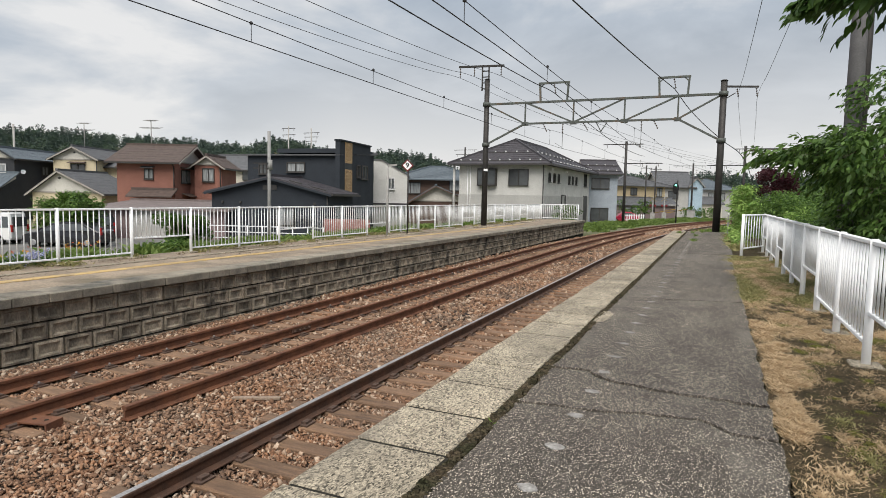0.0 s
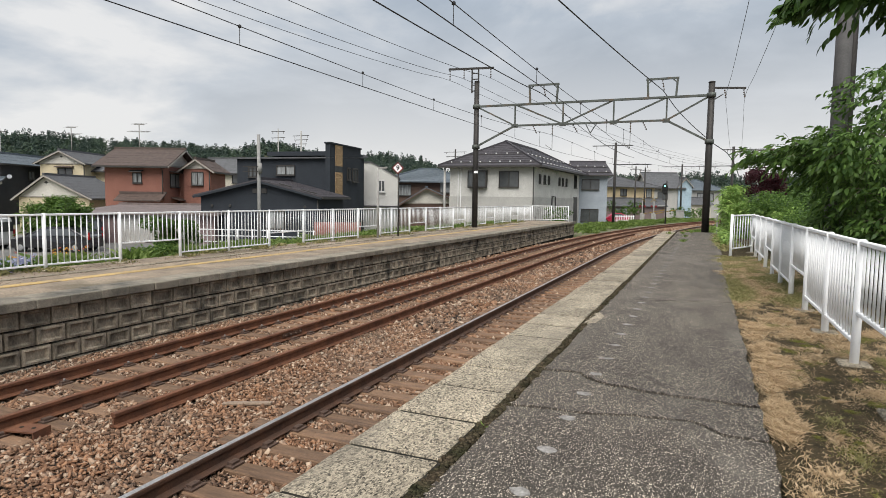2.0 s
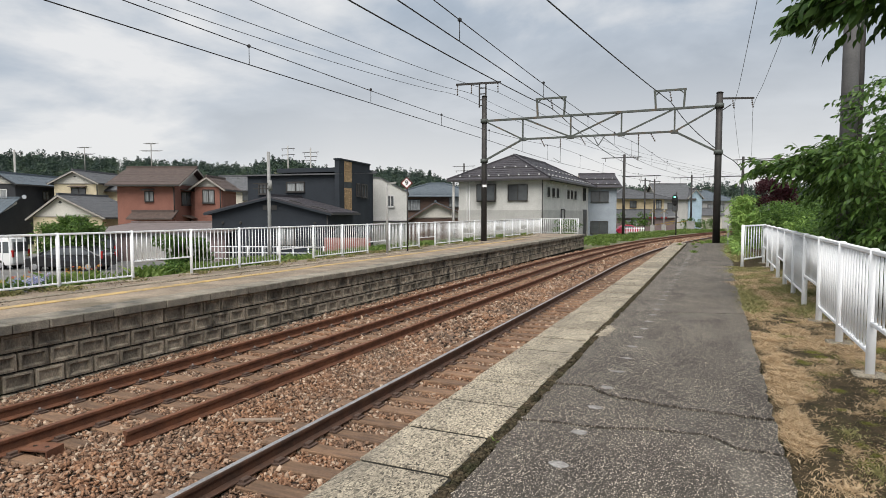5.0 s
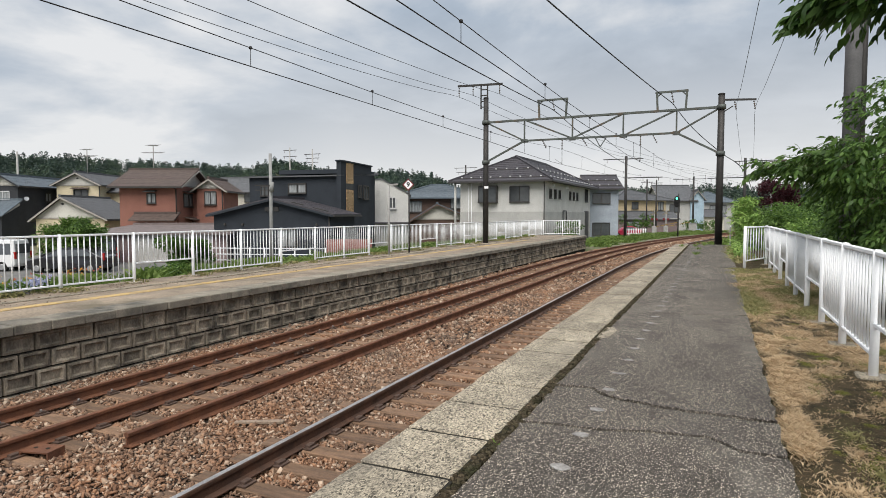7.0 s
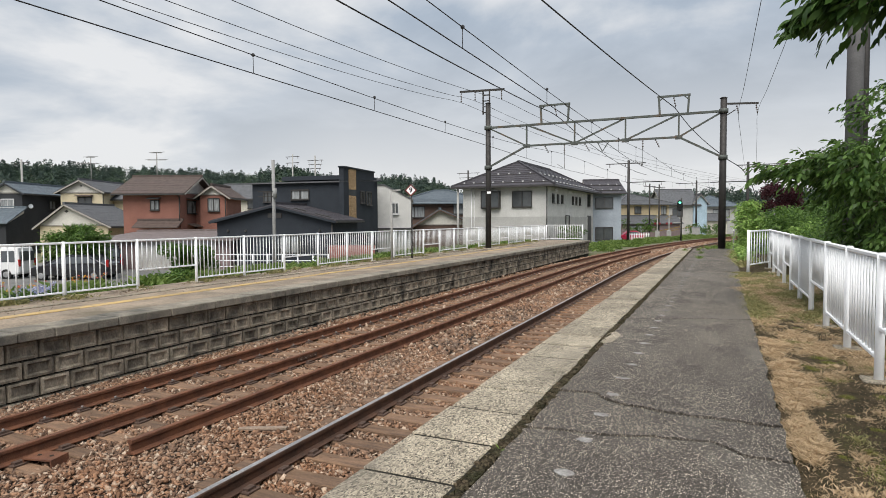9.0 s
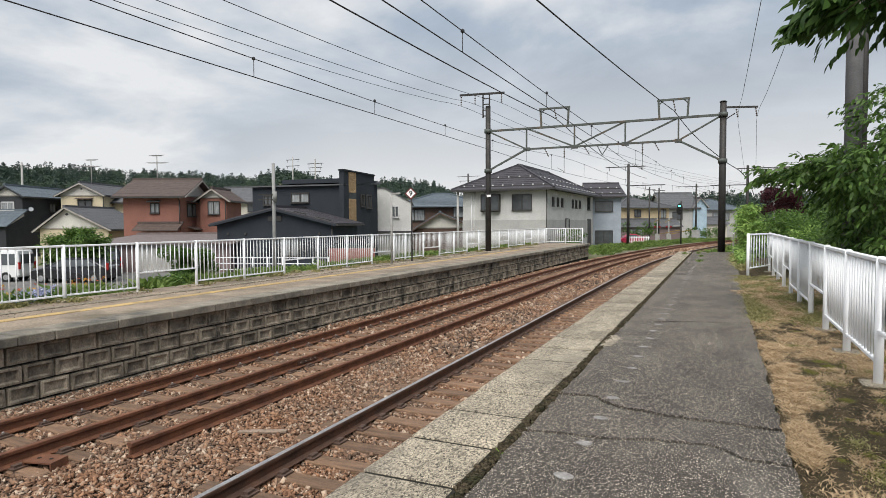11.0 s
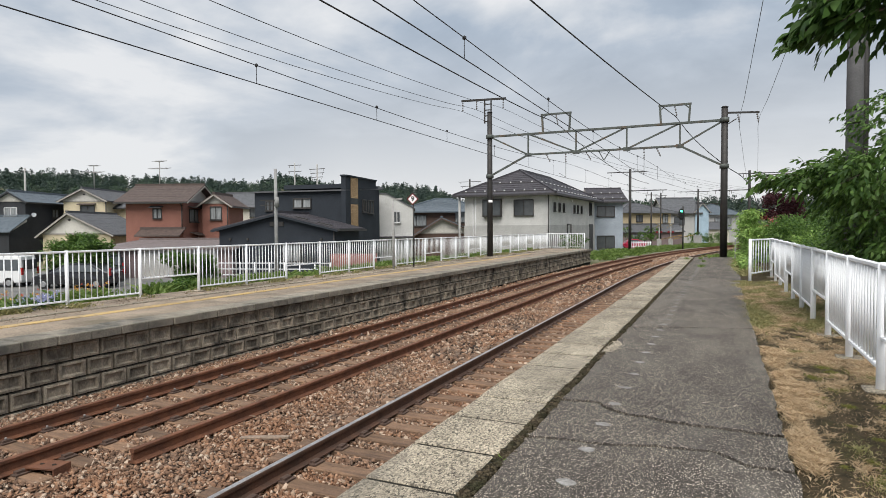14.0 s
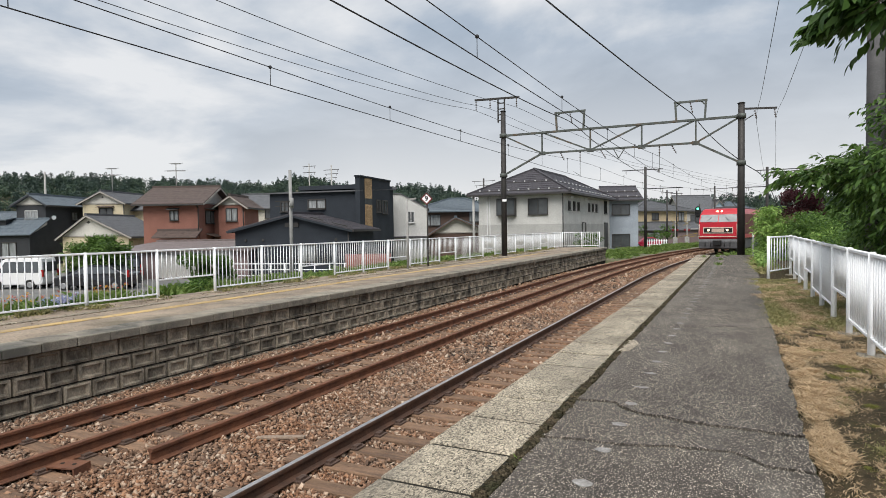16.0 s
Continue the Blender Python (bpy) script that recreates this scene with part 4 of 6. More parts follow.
def hip_roof(bm, u0, v0, u1, v1, ze, zr, oh, th=0.14, tiles=None):
    u0, v0, u1, v1 = u0 - oh, v0 - oh, u1 + oh, v1 + oh
    w, d = u1 - u0, v1 - v0
    r = min(w, d) / 2
    if w >= d:
        ra, rb = (u0 + r, (v0 + v1) / 2), (u1 - r, (v0 + v1) / 2)
    else:
        ra, rb = ((u0 + u1) / 2, v0 + r), ((u0 + u1) / 2, v1 - r)
    c = [(u0, v0), (u1, v0), (u1, v1), (u0, v1)]
    lo = [bm.verts.new((x, y, ze - 0.1)) for x, y in c]
    up = [bm.verts.new((x, y, ze + th - 0.1)) for x, y in c]
    A, B = bm.verts.new((*ra, zr)), bm.verts.new((*rb, zr))
    bm.faces.new(lo[::-1])
    for i in range(4):
        bm.faces.new((lo[i], lo[(i + 1) % 4], up[(i + 1) % 4], up[i]))
    if w >= d:
        bm.faces.new((up[0], up[1], B, A)); bm.faces.new((up[1], up[2], B)); bm.faces.new((up[2], up[3], A, B)); bm.faces.new((up[3], up[0], A))
        ends = ((0, ra), (3, ra), (1, rb), (2, rb))
    else:
        bm.faces.new((up[0], up[1], A)); bm.faces.new((up[1], up[2], B, A)); bm.faces.new((up[2], up[3], B)); bm.faces.new((up[3], up[0], A, B))
        ends = ((0, ra), (1, ra), (2, rb), (3, rb))
    for i, e in ends:
        bar(bm, (*c[i], ze + th - 0.05), (*e, zr + 0.05), 0.2, 0.16)
    bar(bm, (*ra, zr + 0.06), (*rb, zr + 0.06), 0.24, 0.2)
    # tile courses as low steps on the slopes
    n = int(r / 0.42)
    for i in range(1, n):
        k = i / n
        z = ze + th - 0.1 + (zr - ze - th + 0.1) * k + 0.015
        o = r * k
        cc = [(u0 + o, v0 + o), (u1 - o, v0 + o), (u1 - o, v1 - o), (u0 + o, v1 - o)]
        for a, b in zip(cc, cc[1:] + cc[:1]):
            if (Vector(a) - Vector(b)).length > 0.2:
                bar(tiles, (*a, z), (*b, z), 0.06, 0.035)


def window(parent, face, blk, a, z, w, h, glass, frame_m=None, name="window", hood=None):
    """face f, r or l of the block blk = (u0, v0, u1, v1); a runs along the wall from its left end as seen from outside."""
    u0, v0, u1, v1 = blk
    if face == "f":
        P = lambda s, o, zz: Vector((u0 + s, v0 - o, zz))
    elif face == "r":
        P = lambda s, o, zz: Vector((u1 + o, v0 + s, zz))
    else:
        P = lambda s, o, zz: Vector((u0 - o, v1 - s, zz))
    bm = bmesh.new()
    t = 0.07
    for (s0, z0, s1, z1) in ((a, z, a + w, z), (a, z + h, a + w, z + h), (a, z, a, z + h), (a + w, z, a + w, z + h), (a + w / 2, z, a + w / 2, z + h)):
        bar(bm, P(s0, 0.05, z0), P(s1, 0.05, z1), t, 0.10 if s0 != s1 else t)
    fr = part(name, bm, frame_m or M_FRAME, parent)
    bm = bmesh.new()
    q = [P(a, 0.02, z), P(a + w, 0.02, z), P(a + w, 0.02, z + h), P(a, 0.02, z + h)]
    prism(bm, q, P(0, 0.0, 0) - P(0, 0.03, 0))
    part("pane", bm, glass, fr)
    bm = bmesh.new(); bar(bm, P(a - 0.06, 0.09, z - 0.05), P(a + w + 0.06, 0.09, z - 0.05), 0.16, 0.05); part("sill", bm, frame_m or M_FRAME, fr)
    if hood:
        bm = bmesh.new()
        prism(bm, [P(a - 0.18, 0, z + h + 0.22), P(a - 0.18, 0.5, z + h + 0.10), P(a - 0.18, 0.5, z + h + 0.15), P(a - 0.18, 0, z + h + 0.28)], P(w + 0.36, 0, 0) - P(0, 0, 0))
        part("hood", bm, hood, fr)
    return fr


def gable_panel(parent, blk, z, zr, kind="v", mid=0.5, drop=0.0):
    """A pale plastered field in the front gable of a block (v) or in its right-hand gable (u), with a dark beam under it."""
    u0, v0, u1, v1 = blk
    bm = bmesh.new()
    if kind == "v":
        um = u0 + (u1 - u0) * mid
        prism(bm, [(u0, v0 - 0.03, z), (u1, v0 - 0.03, z), (u1, v0 - 0.03, z + drop), (um, v0 - 0.03, zr), (u0, v0 - 0.03, z + drop)], (0, 0.028, 0))
        beam = ((u0, v0 - 0.05, z), (u1, v0 - 0.05, z))
    else:
        vm = v0 + (v1 - v0) * mid
        prism(bm, [(u1 + 0.03, v0, z), (u1 + 0.03, v1, z), (u1 + 0.03, v1, z + drop), (u1 + 0.03, vm, zr), (u1 + 0.03, v0, z + drop)], (-0.028, 0, 0))
        beam = ((u1 + 0.05, v0, z), (u1 + 0.05, v1, z))
    pn = part("gable_panel", bm, W_PLAS, parent, "pale plastered gable field")
    bm = bmesh.new(); bar(bm, *beam, 0.06, 0.12); part("beam", bm, M_BARGE, pn)


def pipe(parent, pts, r=0.05, material=None, name="downpipe"):
    bm = bmesh.new()
    for a, b in zip(pts, pts[1:]):
        tube(bm, a, b, r, n=6)
    return part(name, bm, material or M_FRAME, parent)


def guards(parent, rows):
    """Snow guards: a dark bar on the slope with pale brackets; rows of (start, end, count)."""
    for a, b, n in rows:
        a, b = Vector(a), Vector(b)
        bm = bmesh.new(); bar(bm, a, b, 0.09, 0.09); gb = part("snow_bar", bm, M_FRAME, parent)
        for i in range(n):
            share("snow_guard", guard_mesh, gb, Matrix.Translation(a.lerp(b, (i + 0.5) / n) + Vector((0, 0, 0.03))))


def house(label, x, y, rot, blocks, windows=(), base=-1.9, name="house"):
    h = thing(name, label, "house", m=pose(x, y, base, 0, 0, rot))
    for b in blocks:
        u0, v0, u1, v1, z0, ze, zr, kind, wm, rm = b[:10]
        oh = b[10] if len(b) > 10 else 0.5
        mid = b[11] if len(b) > 11 else 0.5
        bm = bmesh.new()
        if kind in "uv":
            if kind == "u":
                vm = v0 + (v1 - v0) * mid
                prism(bm, [(u0, v0, z0), (u0, v1, z0), (u0, v1, ze), (u0, vm, zr), (u0, v0, ze)], (u1 - u0, 0, 0))
            else:
                um = u0 + (u1 - u0) * mid
                prism(bm, [(u0, v0, z0), (u1, v0, z0), (u1, v0, ze), (um, v0, zr), (u0, v0, ze)], (0, v1 - v0, 0))
        elif kind == "b":    # a flat-topped front that falls away on one side
            um = u0 + (u1 - u0) * mid
            prism(bm, [(u0, v0, z0), (u1, v0, z0), (u1, v0, ze), (um, v0, zr), (u0, v0, zr - 0.06)], (0, v1 - v0, 0))
        elif kind == "s":    # a single slope rising from the front
            prism(bm, [(u0, v0, z0), (u0, v1, z0), (u0, v1, zr), (u0, v0, ze)], (u1 - u0, 0, 0))
        else:
            box(bm, u0, v0, z0, u1, v1, ze)
        part("wall", bm, wm, h)
        bm, tl = bmesh.new(), bmesh.new()
        if kind in "uv":
            gable_roof(bm, u0, v0, u1, v1, ze, zr, kind, oh, mid=mid, tiles=tl)
        elif kind == "h":
            hip_roof(bm, u0, v0, u1, v1, ze, zr, oh, tiles=tl)
        elif kind == "s":
            gable_roof(bm, u0, v0, u1, v1, ze, zr, "u", oh, mid=1.0, ribs=0 if rm is R_MAUVE else 0.45, th=0.1, tiles=tl)
        elif kind == "b":
            um = u0 + (u1 - u0) * mid
            for a, c in (((u0 - 0.05, zr - 0.06), (um, zr)), ((um, zr), (u1 + 0.12, ze - 0.06))):
                prism(bm, [(a[0], v0 - 0.08, a[1]), (c[0], v0 - 0.08, c[1]), (c[0], v0 - 0.08, c[1] + 0.09), (a[0], v0 - 0.08, a[1] + 0.09)], (0, v1 - v0 + 0.16, 0))
        elif kind == "p":    # flat roof with a parapet
            for q in ((u0, v0, u1, v0), (u1, v0, u1, v1), (u1, v1, u0, v1), (u0, v1, u0, v0)):
                bar(bm, (q[0], q[1], ze + 0.04), (q[2], q[3], ze + 0.04), 0.2, 0.1)
            box(bm, u0 + 0.1, v0 + 0.1, ze, u1 - 0.1, v1 - 0.1, ze + 0.05)
        rf = part("roof", bm, rm, h)
        if len(tl.verts):
            tagged(part("tiling", tl, rm, rf), kind="stuff")
        else:
            tl.free()
        if kind in "uv":    # pale barge boards on the gable ends and gutters along the eaves
            c0, c1 = (v0, v1) if kind == "u" else (u0, u1)
            e0, e1 = (u0, u1) if kind == "u" else (v0, v1)
            cm = c0 + (c1 - c0) * mid
            Q = (lambda a, c, z: (a, c, z)) if kind == "u" else (lambda a, c, z: (c, a, z))
            for e in (e0 - oh - 0.02, e1 + oh + 0.02):
                bm = bmesh.new()
                for c, sg in ((c0, -1), (c1, 1)):
                    sl = (zr - ze) / abs(cm - c)
                    bar(bm, Q(e, c + sg * oh, ze - sl * oh - 0.02), Q(e, cm, zr - 0.02), 0.05, 0.13)
                part("barge_board", bm, M_BARGE if wm not in (W_BLACK, W_DARK, W_BRN, W_WHITE) else wm, rf)
            for c, sg in ((c0, -1), (c1, 1)):
                sl = (zr - ze) / abs(cm - c)
                bm = bmesh.new(); bar(bm, Q(e0 - oh, c + sg * (oh + 0.06), ze - sl * oh + 0.02), Q(e1 + oh, c + sg * (oh + 0.06), ze - sl * oh + 0.02), 0.12, 0.12)
                part("gutter", bm, M_FRAME, rf)
    for w in windows:
        i, face, a, z, ww, hh = w[:6]
        window(h, face, blocks[i][:4], a, z, ww, hh, w[6] if len(w) > 6 else M_GLASS, w[7] if len(w) > 7 else None, hood=w[8] if len(w) > 8 else None)
    return h


bm0 = bmesh.new(); box(bm0, -0.07, -0.04, 0, 0.07, 0.04, 0.13); guard_mesh = mesh_of(bm0, "snow_guard", M_GUARD)
dark = house("dark grey house with a blue slate gable roof", -69.5, 37.2, 24, [(1.7, 0, 4.8, 9, 0, 6.35, 7.25, "v", W_DARK, R_SLATE, 0.4), (-3.0, -2.6, 4.9, 0, 0, 3.3, 4.7, "s", W_DARK, R_SLATE, 0.35), (-6.0, -1.2, 1.4, 5, 0, 4.7, 5.6, "s", W_DARK, R_SLATE, 0.3)],
      [(0, "f", 0.95, 4.85, 1.3, 0.8, M_CURT, M_FRAMEW), (0, "r", 4.2, 4.7, 1.0, 0.9, M_CURT), (1, "f", 5.0, 0.9, 1.5, 1.5, M_CURT)])
gable_panel(dark, (1.7, 0, 4.8, 9), 6.3, 7.2)
bm = bmesh.new(); prism(bm, [(4.93, -2.55, 3.15), (4.93, -0.05, 4.2), (4.93, -0.05, 4.62), (4.93, -2.55, 3.35)], (0.03, 0, 0)); part("gable_panel", bm, W_PLAS, dark, "pale plastered gable field")
bm = bmesh.new(); tube(bm, (4.9, 1.1, 4.9), (5.02, 0.95, 4.95), 0.2, 0.22, 14); dish = part("satellite_dish", bm, M_WHITE, dark, "white satellite dish")
bm = bmesh.new(); tube(bm, (4.8, 1.1, 4.7), (4.92, 1.05, 4.9), 0.03, n=6); part("dish_arm", bm, M_FRAME, dish)
cream = house("cream stucco house with grey tiled gable roofs", -65.3, 43.28, 24, [(0, 0, 4.6, 8, 0, 6.6, 7.75, "v", W_CREAM, R_GREY, 0.45), (4.6, 2.0, 9.5, 8, 0, 5.9, 7.3, "u", W_CREAM, R_GREY), (3.0, -8, 9.6, -0.3, 0, 2.95, 4.9, "v", W_CREAM, R_GREY, 0.45, 0.4)],
      [(0, "f", 1.9, 5.2, 1.5, 0.75, M_GLASS, None, R_BROWN), (1, "f", 1.4, 4.5, 1.3, 1.2, M_GLASS, None, R_BROWN), (2, "f", 4.2, 1.8, 1.0, 0.95, M_GLASS, None, None)])
gable_panel(cream, (0, 0, 4.6, 8), 6.45, 7.7, drop=0.12)
gable_panel(cream, (3.0, -8, 9.6, -0.3), 2.95, 4.85, mid=0.4)
bm = bmesh.new(); prism(bm, [(2.3 + 0.16 * x, -0.05, 7.2 + 0.11 * z) for x, z in ((-1, 0), (0, -1), (1, 0), (0, 1))], (0, 0.02, 0)); part("gable_vent", bm, M_FRAME, cream)
bm = bmesh.new(); prism(bm, [(5.64 + 0.2 * x, -8.05, 4.3 + 0.14 * z) for x, z in ((-1, 0), (0, -1), (1, 0), (0, 1))], (0, 0.02, 0)); part("gable_vent", bm, M_FRAME, cream)
pipe(cream, [(4.66, -0.06, 6.5), (4.66, -0.06, 3.0)])
pipe(cream, [(-0.02, -0.06, 3.9), (4.6, -0.06, 3.9)], 0.03, M_BARGE, "wall_trim")
red = house("terracotta two-storey house with a brown tiled roof", -48.28, 37.73, 24.2, [(-0.1, 0, 5.0, 6.5, 0, 5.95, 7.35, "u", W_RED, R_BROWN, 0.7), (5.7, 2.6, 8.2, 6.5, 0, 5.65, 6.5, "v", W_RED, R_BROWN, 0.45), (1.5, -0.9, 4.9, 0, 2.75, 2.85, 3.3, "s", W_RED, R_BROWN, 0.3), (5.0, 3.3, 5.7, 6.4, 0, 5.4, 5.4, "p", W_RED, R_BROWN)],
      [(0, "f", 2.45, 4.3, 0.75, 0.85, M_CURT, None, R_GREY), (0, "r", 1.3, 4.0, 2.2, 1.15, M_CURT, None, R_BROWN), (1, "f", 0.75, 4.2, 1.05, 1.2, M_CURT)])
gable_panel(red, (-0.1, 0, 5.0, 6.5), 5.85, 7.3, "u", drop=0.05)
gable_panel(red, (5.7, 2.6, 8.2, 6.5), 5.75, 6.45)
bm = bmesh.new(); box(bm, -0.08, -0.05, 5.6, 4.98, 0.0, 5.98); part("eave_band", bm, M_BARGE, red, "pale band under the eaves")
pipe(red, [(4.95, -0.55, 5.7), (4.95, -0.1, 5.4), (4.95, -0.1, 3.0)])
pipe(red, [(8.1, 2.45, 5.5), (8.1, 2.5, 3.0)])
bm = bmesh.new(); prism(bm, [(5.0, 1.4, 3.0), (5.9, 1.4, 2.75), (5.9, 1.4, 2.82), (5.0, 1.4, 3.08)], (0, 1.8, 0)); part("porch_roof", bm, R_BROWN, red)
garage = house("low garage with a mauve sheet roof and purple-grey wall", -38.0, 28.0, 24, [(-0.8, 0, 8.6, 7, 0, 1.95, 2.4, "s", W_MAUVE, R_MAUVE, 0.4)], name="garage")
bm = bmesh.new(); box(bm, 2.2, -0.06, 0.1, 7.6, -0.01, 1.95); part("pale_panel", bm, W_GREY, garage, "pale grey wall panels")
house("small house with a grey tiled roof and pale wall", -58.5, 59.5, 24, [(0, 0, 5.4, 6, 0, 6.3, 8.0, "u", W_GABLE, R_GREY)], [(0, "f", 0.8, 4.9, 1.8, 1.1), (0, "f", 3.6, 4.9, 1.4, 1.1)])
black = house("black modern house with a tall parapet and stone strip", -32.45, 36.1, 8.0, [(0, 0.3, 7.45, 7, 0, 6.05, 6.5, "s", W_BLACK, R_GREY, 0.3), (7.4, 0, 7.75, 5.6, 0, 7.1, 7.1, "p", W_BLACK, W_BLACK), (0.0, -4, 8.9, -0.3, 0, 3.25, 4.25, "v", W_BLACK, R_DARK, 0.35, 0.52)],
      [(0, "f", 3.35, 4.85, 1.45, 0.68, M_CURT, M_FRAME), (0, "f", 1.0, 4.7, 0.65, 0.7, M_GLASS, M_FRAME), (1, "r", 2.9, 4.6, 0.6, 0.9), (1, "r", 3.9, 4.5, 1.0, 1.0), (2, "f", 5.0, 1.1, 1.4, 1.2, M_CURT)])
bm = bmesh.new(); box(bm, 4.05, -4.06, 3.48, 5.1, -4.0, 3.78); part("wall_vent", bm, M_FRAME, black, "flat black wall vent")
bm = bmesh.new(); box(bm, 0.9, 3.0, 6.45, 7.4, 7.0, 6.78); part("upper_parapet", bm, W_BLACK, black)
guards(black, [((6.0, -3.95, 4.1), (6.9, -3.95, 3.9), 0), ((7.6, -3.95, 3.72), (8.7, -3.95, 3.47), 0)])
pipe(black, [(8.85, -4.1, 3.2), (8.85, -4.1, 0.2)])
for k, u in enumerate((0.9, 2.3, 7.9)):
    bm = bmesh.new(); tube(bm, (u, -4.0, 2.6), (u, -4.09, 2.6), 0.09, n=10); part("round_vent", bm, M_FRAME, black)
bm = bmesh.new(); box(bm, 7.75, 0.85, 0, 7.79, 2.05, 5.1); box(bm, 7.75, 0.85, 5.55, 7.79, 2.05, 7.05); part("stone_strip", bm, W_WOOD, black, "ochre split-stone cladding strip")
bm = bmesh.new(); box(bm, 7.75, 0.85, 5.1, 7.78, 2.05, 5.55); part("strip_window", bm, M_GLASS, black)
white = house("white modern house with a one-sided sloping roof", -27.5, 44.9, 27, [(0, 0, 3.75, 8, 0, 5.0, 6.25, "b", W_WHITE, R_GREY, 0.12, 0.38)], [(0, "f", 0.05, 3.85, 0.5, 0.75, M_GLASS, M_FRAMEW), (0, "f", 2.05, 3.8, 0.55, 0.95, M_GLASS, M_FRAMEW)])
bm = bmesh.new(); box(bm, -0.3, -1.2, 2.5, 3.8, 0, 2.62); part("porch_roof", bm, R_DARK, white)
old = house("old house with dark tiled hip roof and brown boards", -35.5, 65.3, 24, [(0, 0, 10, 8, 0, 5.3, 7.0, "h", W_BRN, R_SLATE, 0.8), (2.2, -5, 9, 0, 0, 2.7, 4.4, "v", W_BRN, R_SLATE, 0.6, 0.4)], [(0, "f", 0.6, 3.6, 2.4, 1.3, M_CURT), (0, "f", 6.5, 4.0, 2.6, 1.2, M_CURT)])
gable_panel(old, (2.2, -5, 9, 0), 2.75, 4.35, mid=0.4)
big = house("large pale rendered house with a dark hip roof", -23.9, 57.4, -1.0, [(0, 0, 8.8, 20.5, 0, 6.55, 9.3, "h", W_WHITE, R_DARK, 0.9)],
      [(0, "f", 5.28, 4.5, 1.95, 1.5)] + [(0, "r", v, 4.9, 0.65, 0.85, M_CURT) for v in (1.5, 3.3, 5.0, 9.6, 11.2, 13.0)] + [(0, "r", 17.4, 4.8, 1.4, 1.5)])
bm = bmesh.new(); box(bm, -0.04, -0.04, 0, 8.84, 20.54, 3.55); part("lower_wall", bm, W_GREY, big, "greyer lower wall panels")
bay = window(big, "f", (0, -0.4, 8.8, 20), 2.15, 4.5, 1.85, 1.5, M_GLASS, name="bay_window")
bm = bmesh.new(); box(bm, 2.1, -0.4, 4.38, 4.05, 0, 4.48); box(bm, 2.1, -0.4, 6.02, 4.05, 0, 6.12); box(bm, 2.1, -0.38, 4.48, 2.16, 0, 6.02); box(bm, 3.99, -0.38, 4.48, 4.05, 0, 6.02); part("bay_casing", bm, M_FRAME, bay)
pipe(big, [(8.9, -0.7, 6.4), (8.75, -0.12, 6.1), (8.75, -0.12, 0.2)], 0.055)
for u in (0.95, 1.25):
    pipe(big, [(u, -0.08, 6.4), (u, -0.08, 0.2)], 0.035, M_WHITE, "conduit")
pipe(big, [(8.95, 6.4, 2.2), (8.95, 6.4, 3.65), (8.95, 7.9, 3.65), (8.95, 7.9, 2.2)], 0.06, M_FRAME, "pipe_loop")
pipe(big, [(-0.35, -0.5, 0), (-0.35, -0.5, 6.4)], 0.12, W_GREY, "corner_post")
# no recess is cut: a dark slab on the wall paints its shade
bm = bmesh.new(); box(bm, 8.80, 17.4, 0.1, 8.87, 19.4, 3.7); part("entrance", bm, M_FRAME, big, "flat dark panel painting the shade of a door recess")
bm = bmesh.new(); box(bm, -0.95, -0.95, 6.38, 9.75, -0.86, 6.52); box(bm, 9.68, -0.9, 6.38, 9.77, 21.4, 6.52); part("gutter", bm, M_FRAME, big)
for v in (2.6, 8.3):
    bm = bmesh.new(); box(bm, 8.8, v, 6.05, 9.0, v + 0.2, 6.3); part("wall_lamp", bm, M_WHITE, big)
guards(big, [((-0.2, -0.35, 6.86), (9.0, -0.35, 6.86), 9), ((1.6, 1.45, 7.78), (7.2, 1.45, 7.78), 5), ((9.15, 0.0, 6.86), (9.15, 20.5, 6.86), 15), ((7.35, 1.8, 7.78), (7.35, 18.6, 7.78), 11)])
blue = house("blue-grey two-storey house with dark tiled roof", -15.1, 79.6, 20, [(0, 0, 3.6, 9, 0, 6.7, 8.4, "u", W_BLUE, R_DARK, 0.6)], [(0, "f", 0.35, 4.7, 2.2, 1.3), (0, "f", 0.35, 0.6, 2.2, 1.6)])
guards(blue, [((-0.4, 0.2, 6.98), (4.0, 0.2, 6.98), 4), ((-0.4, 2.2, 7.75), (4.0, 2.2, 7.75), 4)])
house("ochre house with grey hip roof beyond the crossing", -15.3, 103.1, 40, [(0, 0, 9.5, 8, 0, 5.7, 7.4, "h", W_YEL, R_GREY, 0.8), (-0.5, -1.6, 10.5, 0, 0, 2.7, 3.7, "s", W_MAUVE, R_GREY, 0.4)], [(0, "f", 2.9, 4.2, 1.2, 1.1), (0, "f", 7.9, 4.0, 1.0, 1.4, M_CURT), (1, "f", 1.5, 0.5, 2.4, 1.7, M_CURT)])
house("grey house with a steep tiled gable roof", -9.5, 118, 24, [(0, 0, 6, 8, 0, 6.0, 8.6, "u", W_GREY, R_GREY, 0.5), (5.2, -0.3, 7.6, 6, 0, 6.2, 7.6, "v", W_SKY, R_GREY, 0.3)], [(0, "f", 1.5, 3.7, 1.8, 1.4)])
house("grey tiled old house beyond the railway curve", -5.0, 140.7, 20, [(0, 0, 8.5, 8, 0, 5.9, 8.2, "h", W_GREY, R_SLATE, 0.8), (-1.5, -4, 5, 0, 0, 2.9, 4.2, "s", W_GABLE, R_GREY, 0.5)], [(0, "f", 3.5, 3.6, 3.4, 1.6, M_CURT)])

# ---- wooded hill ----


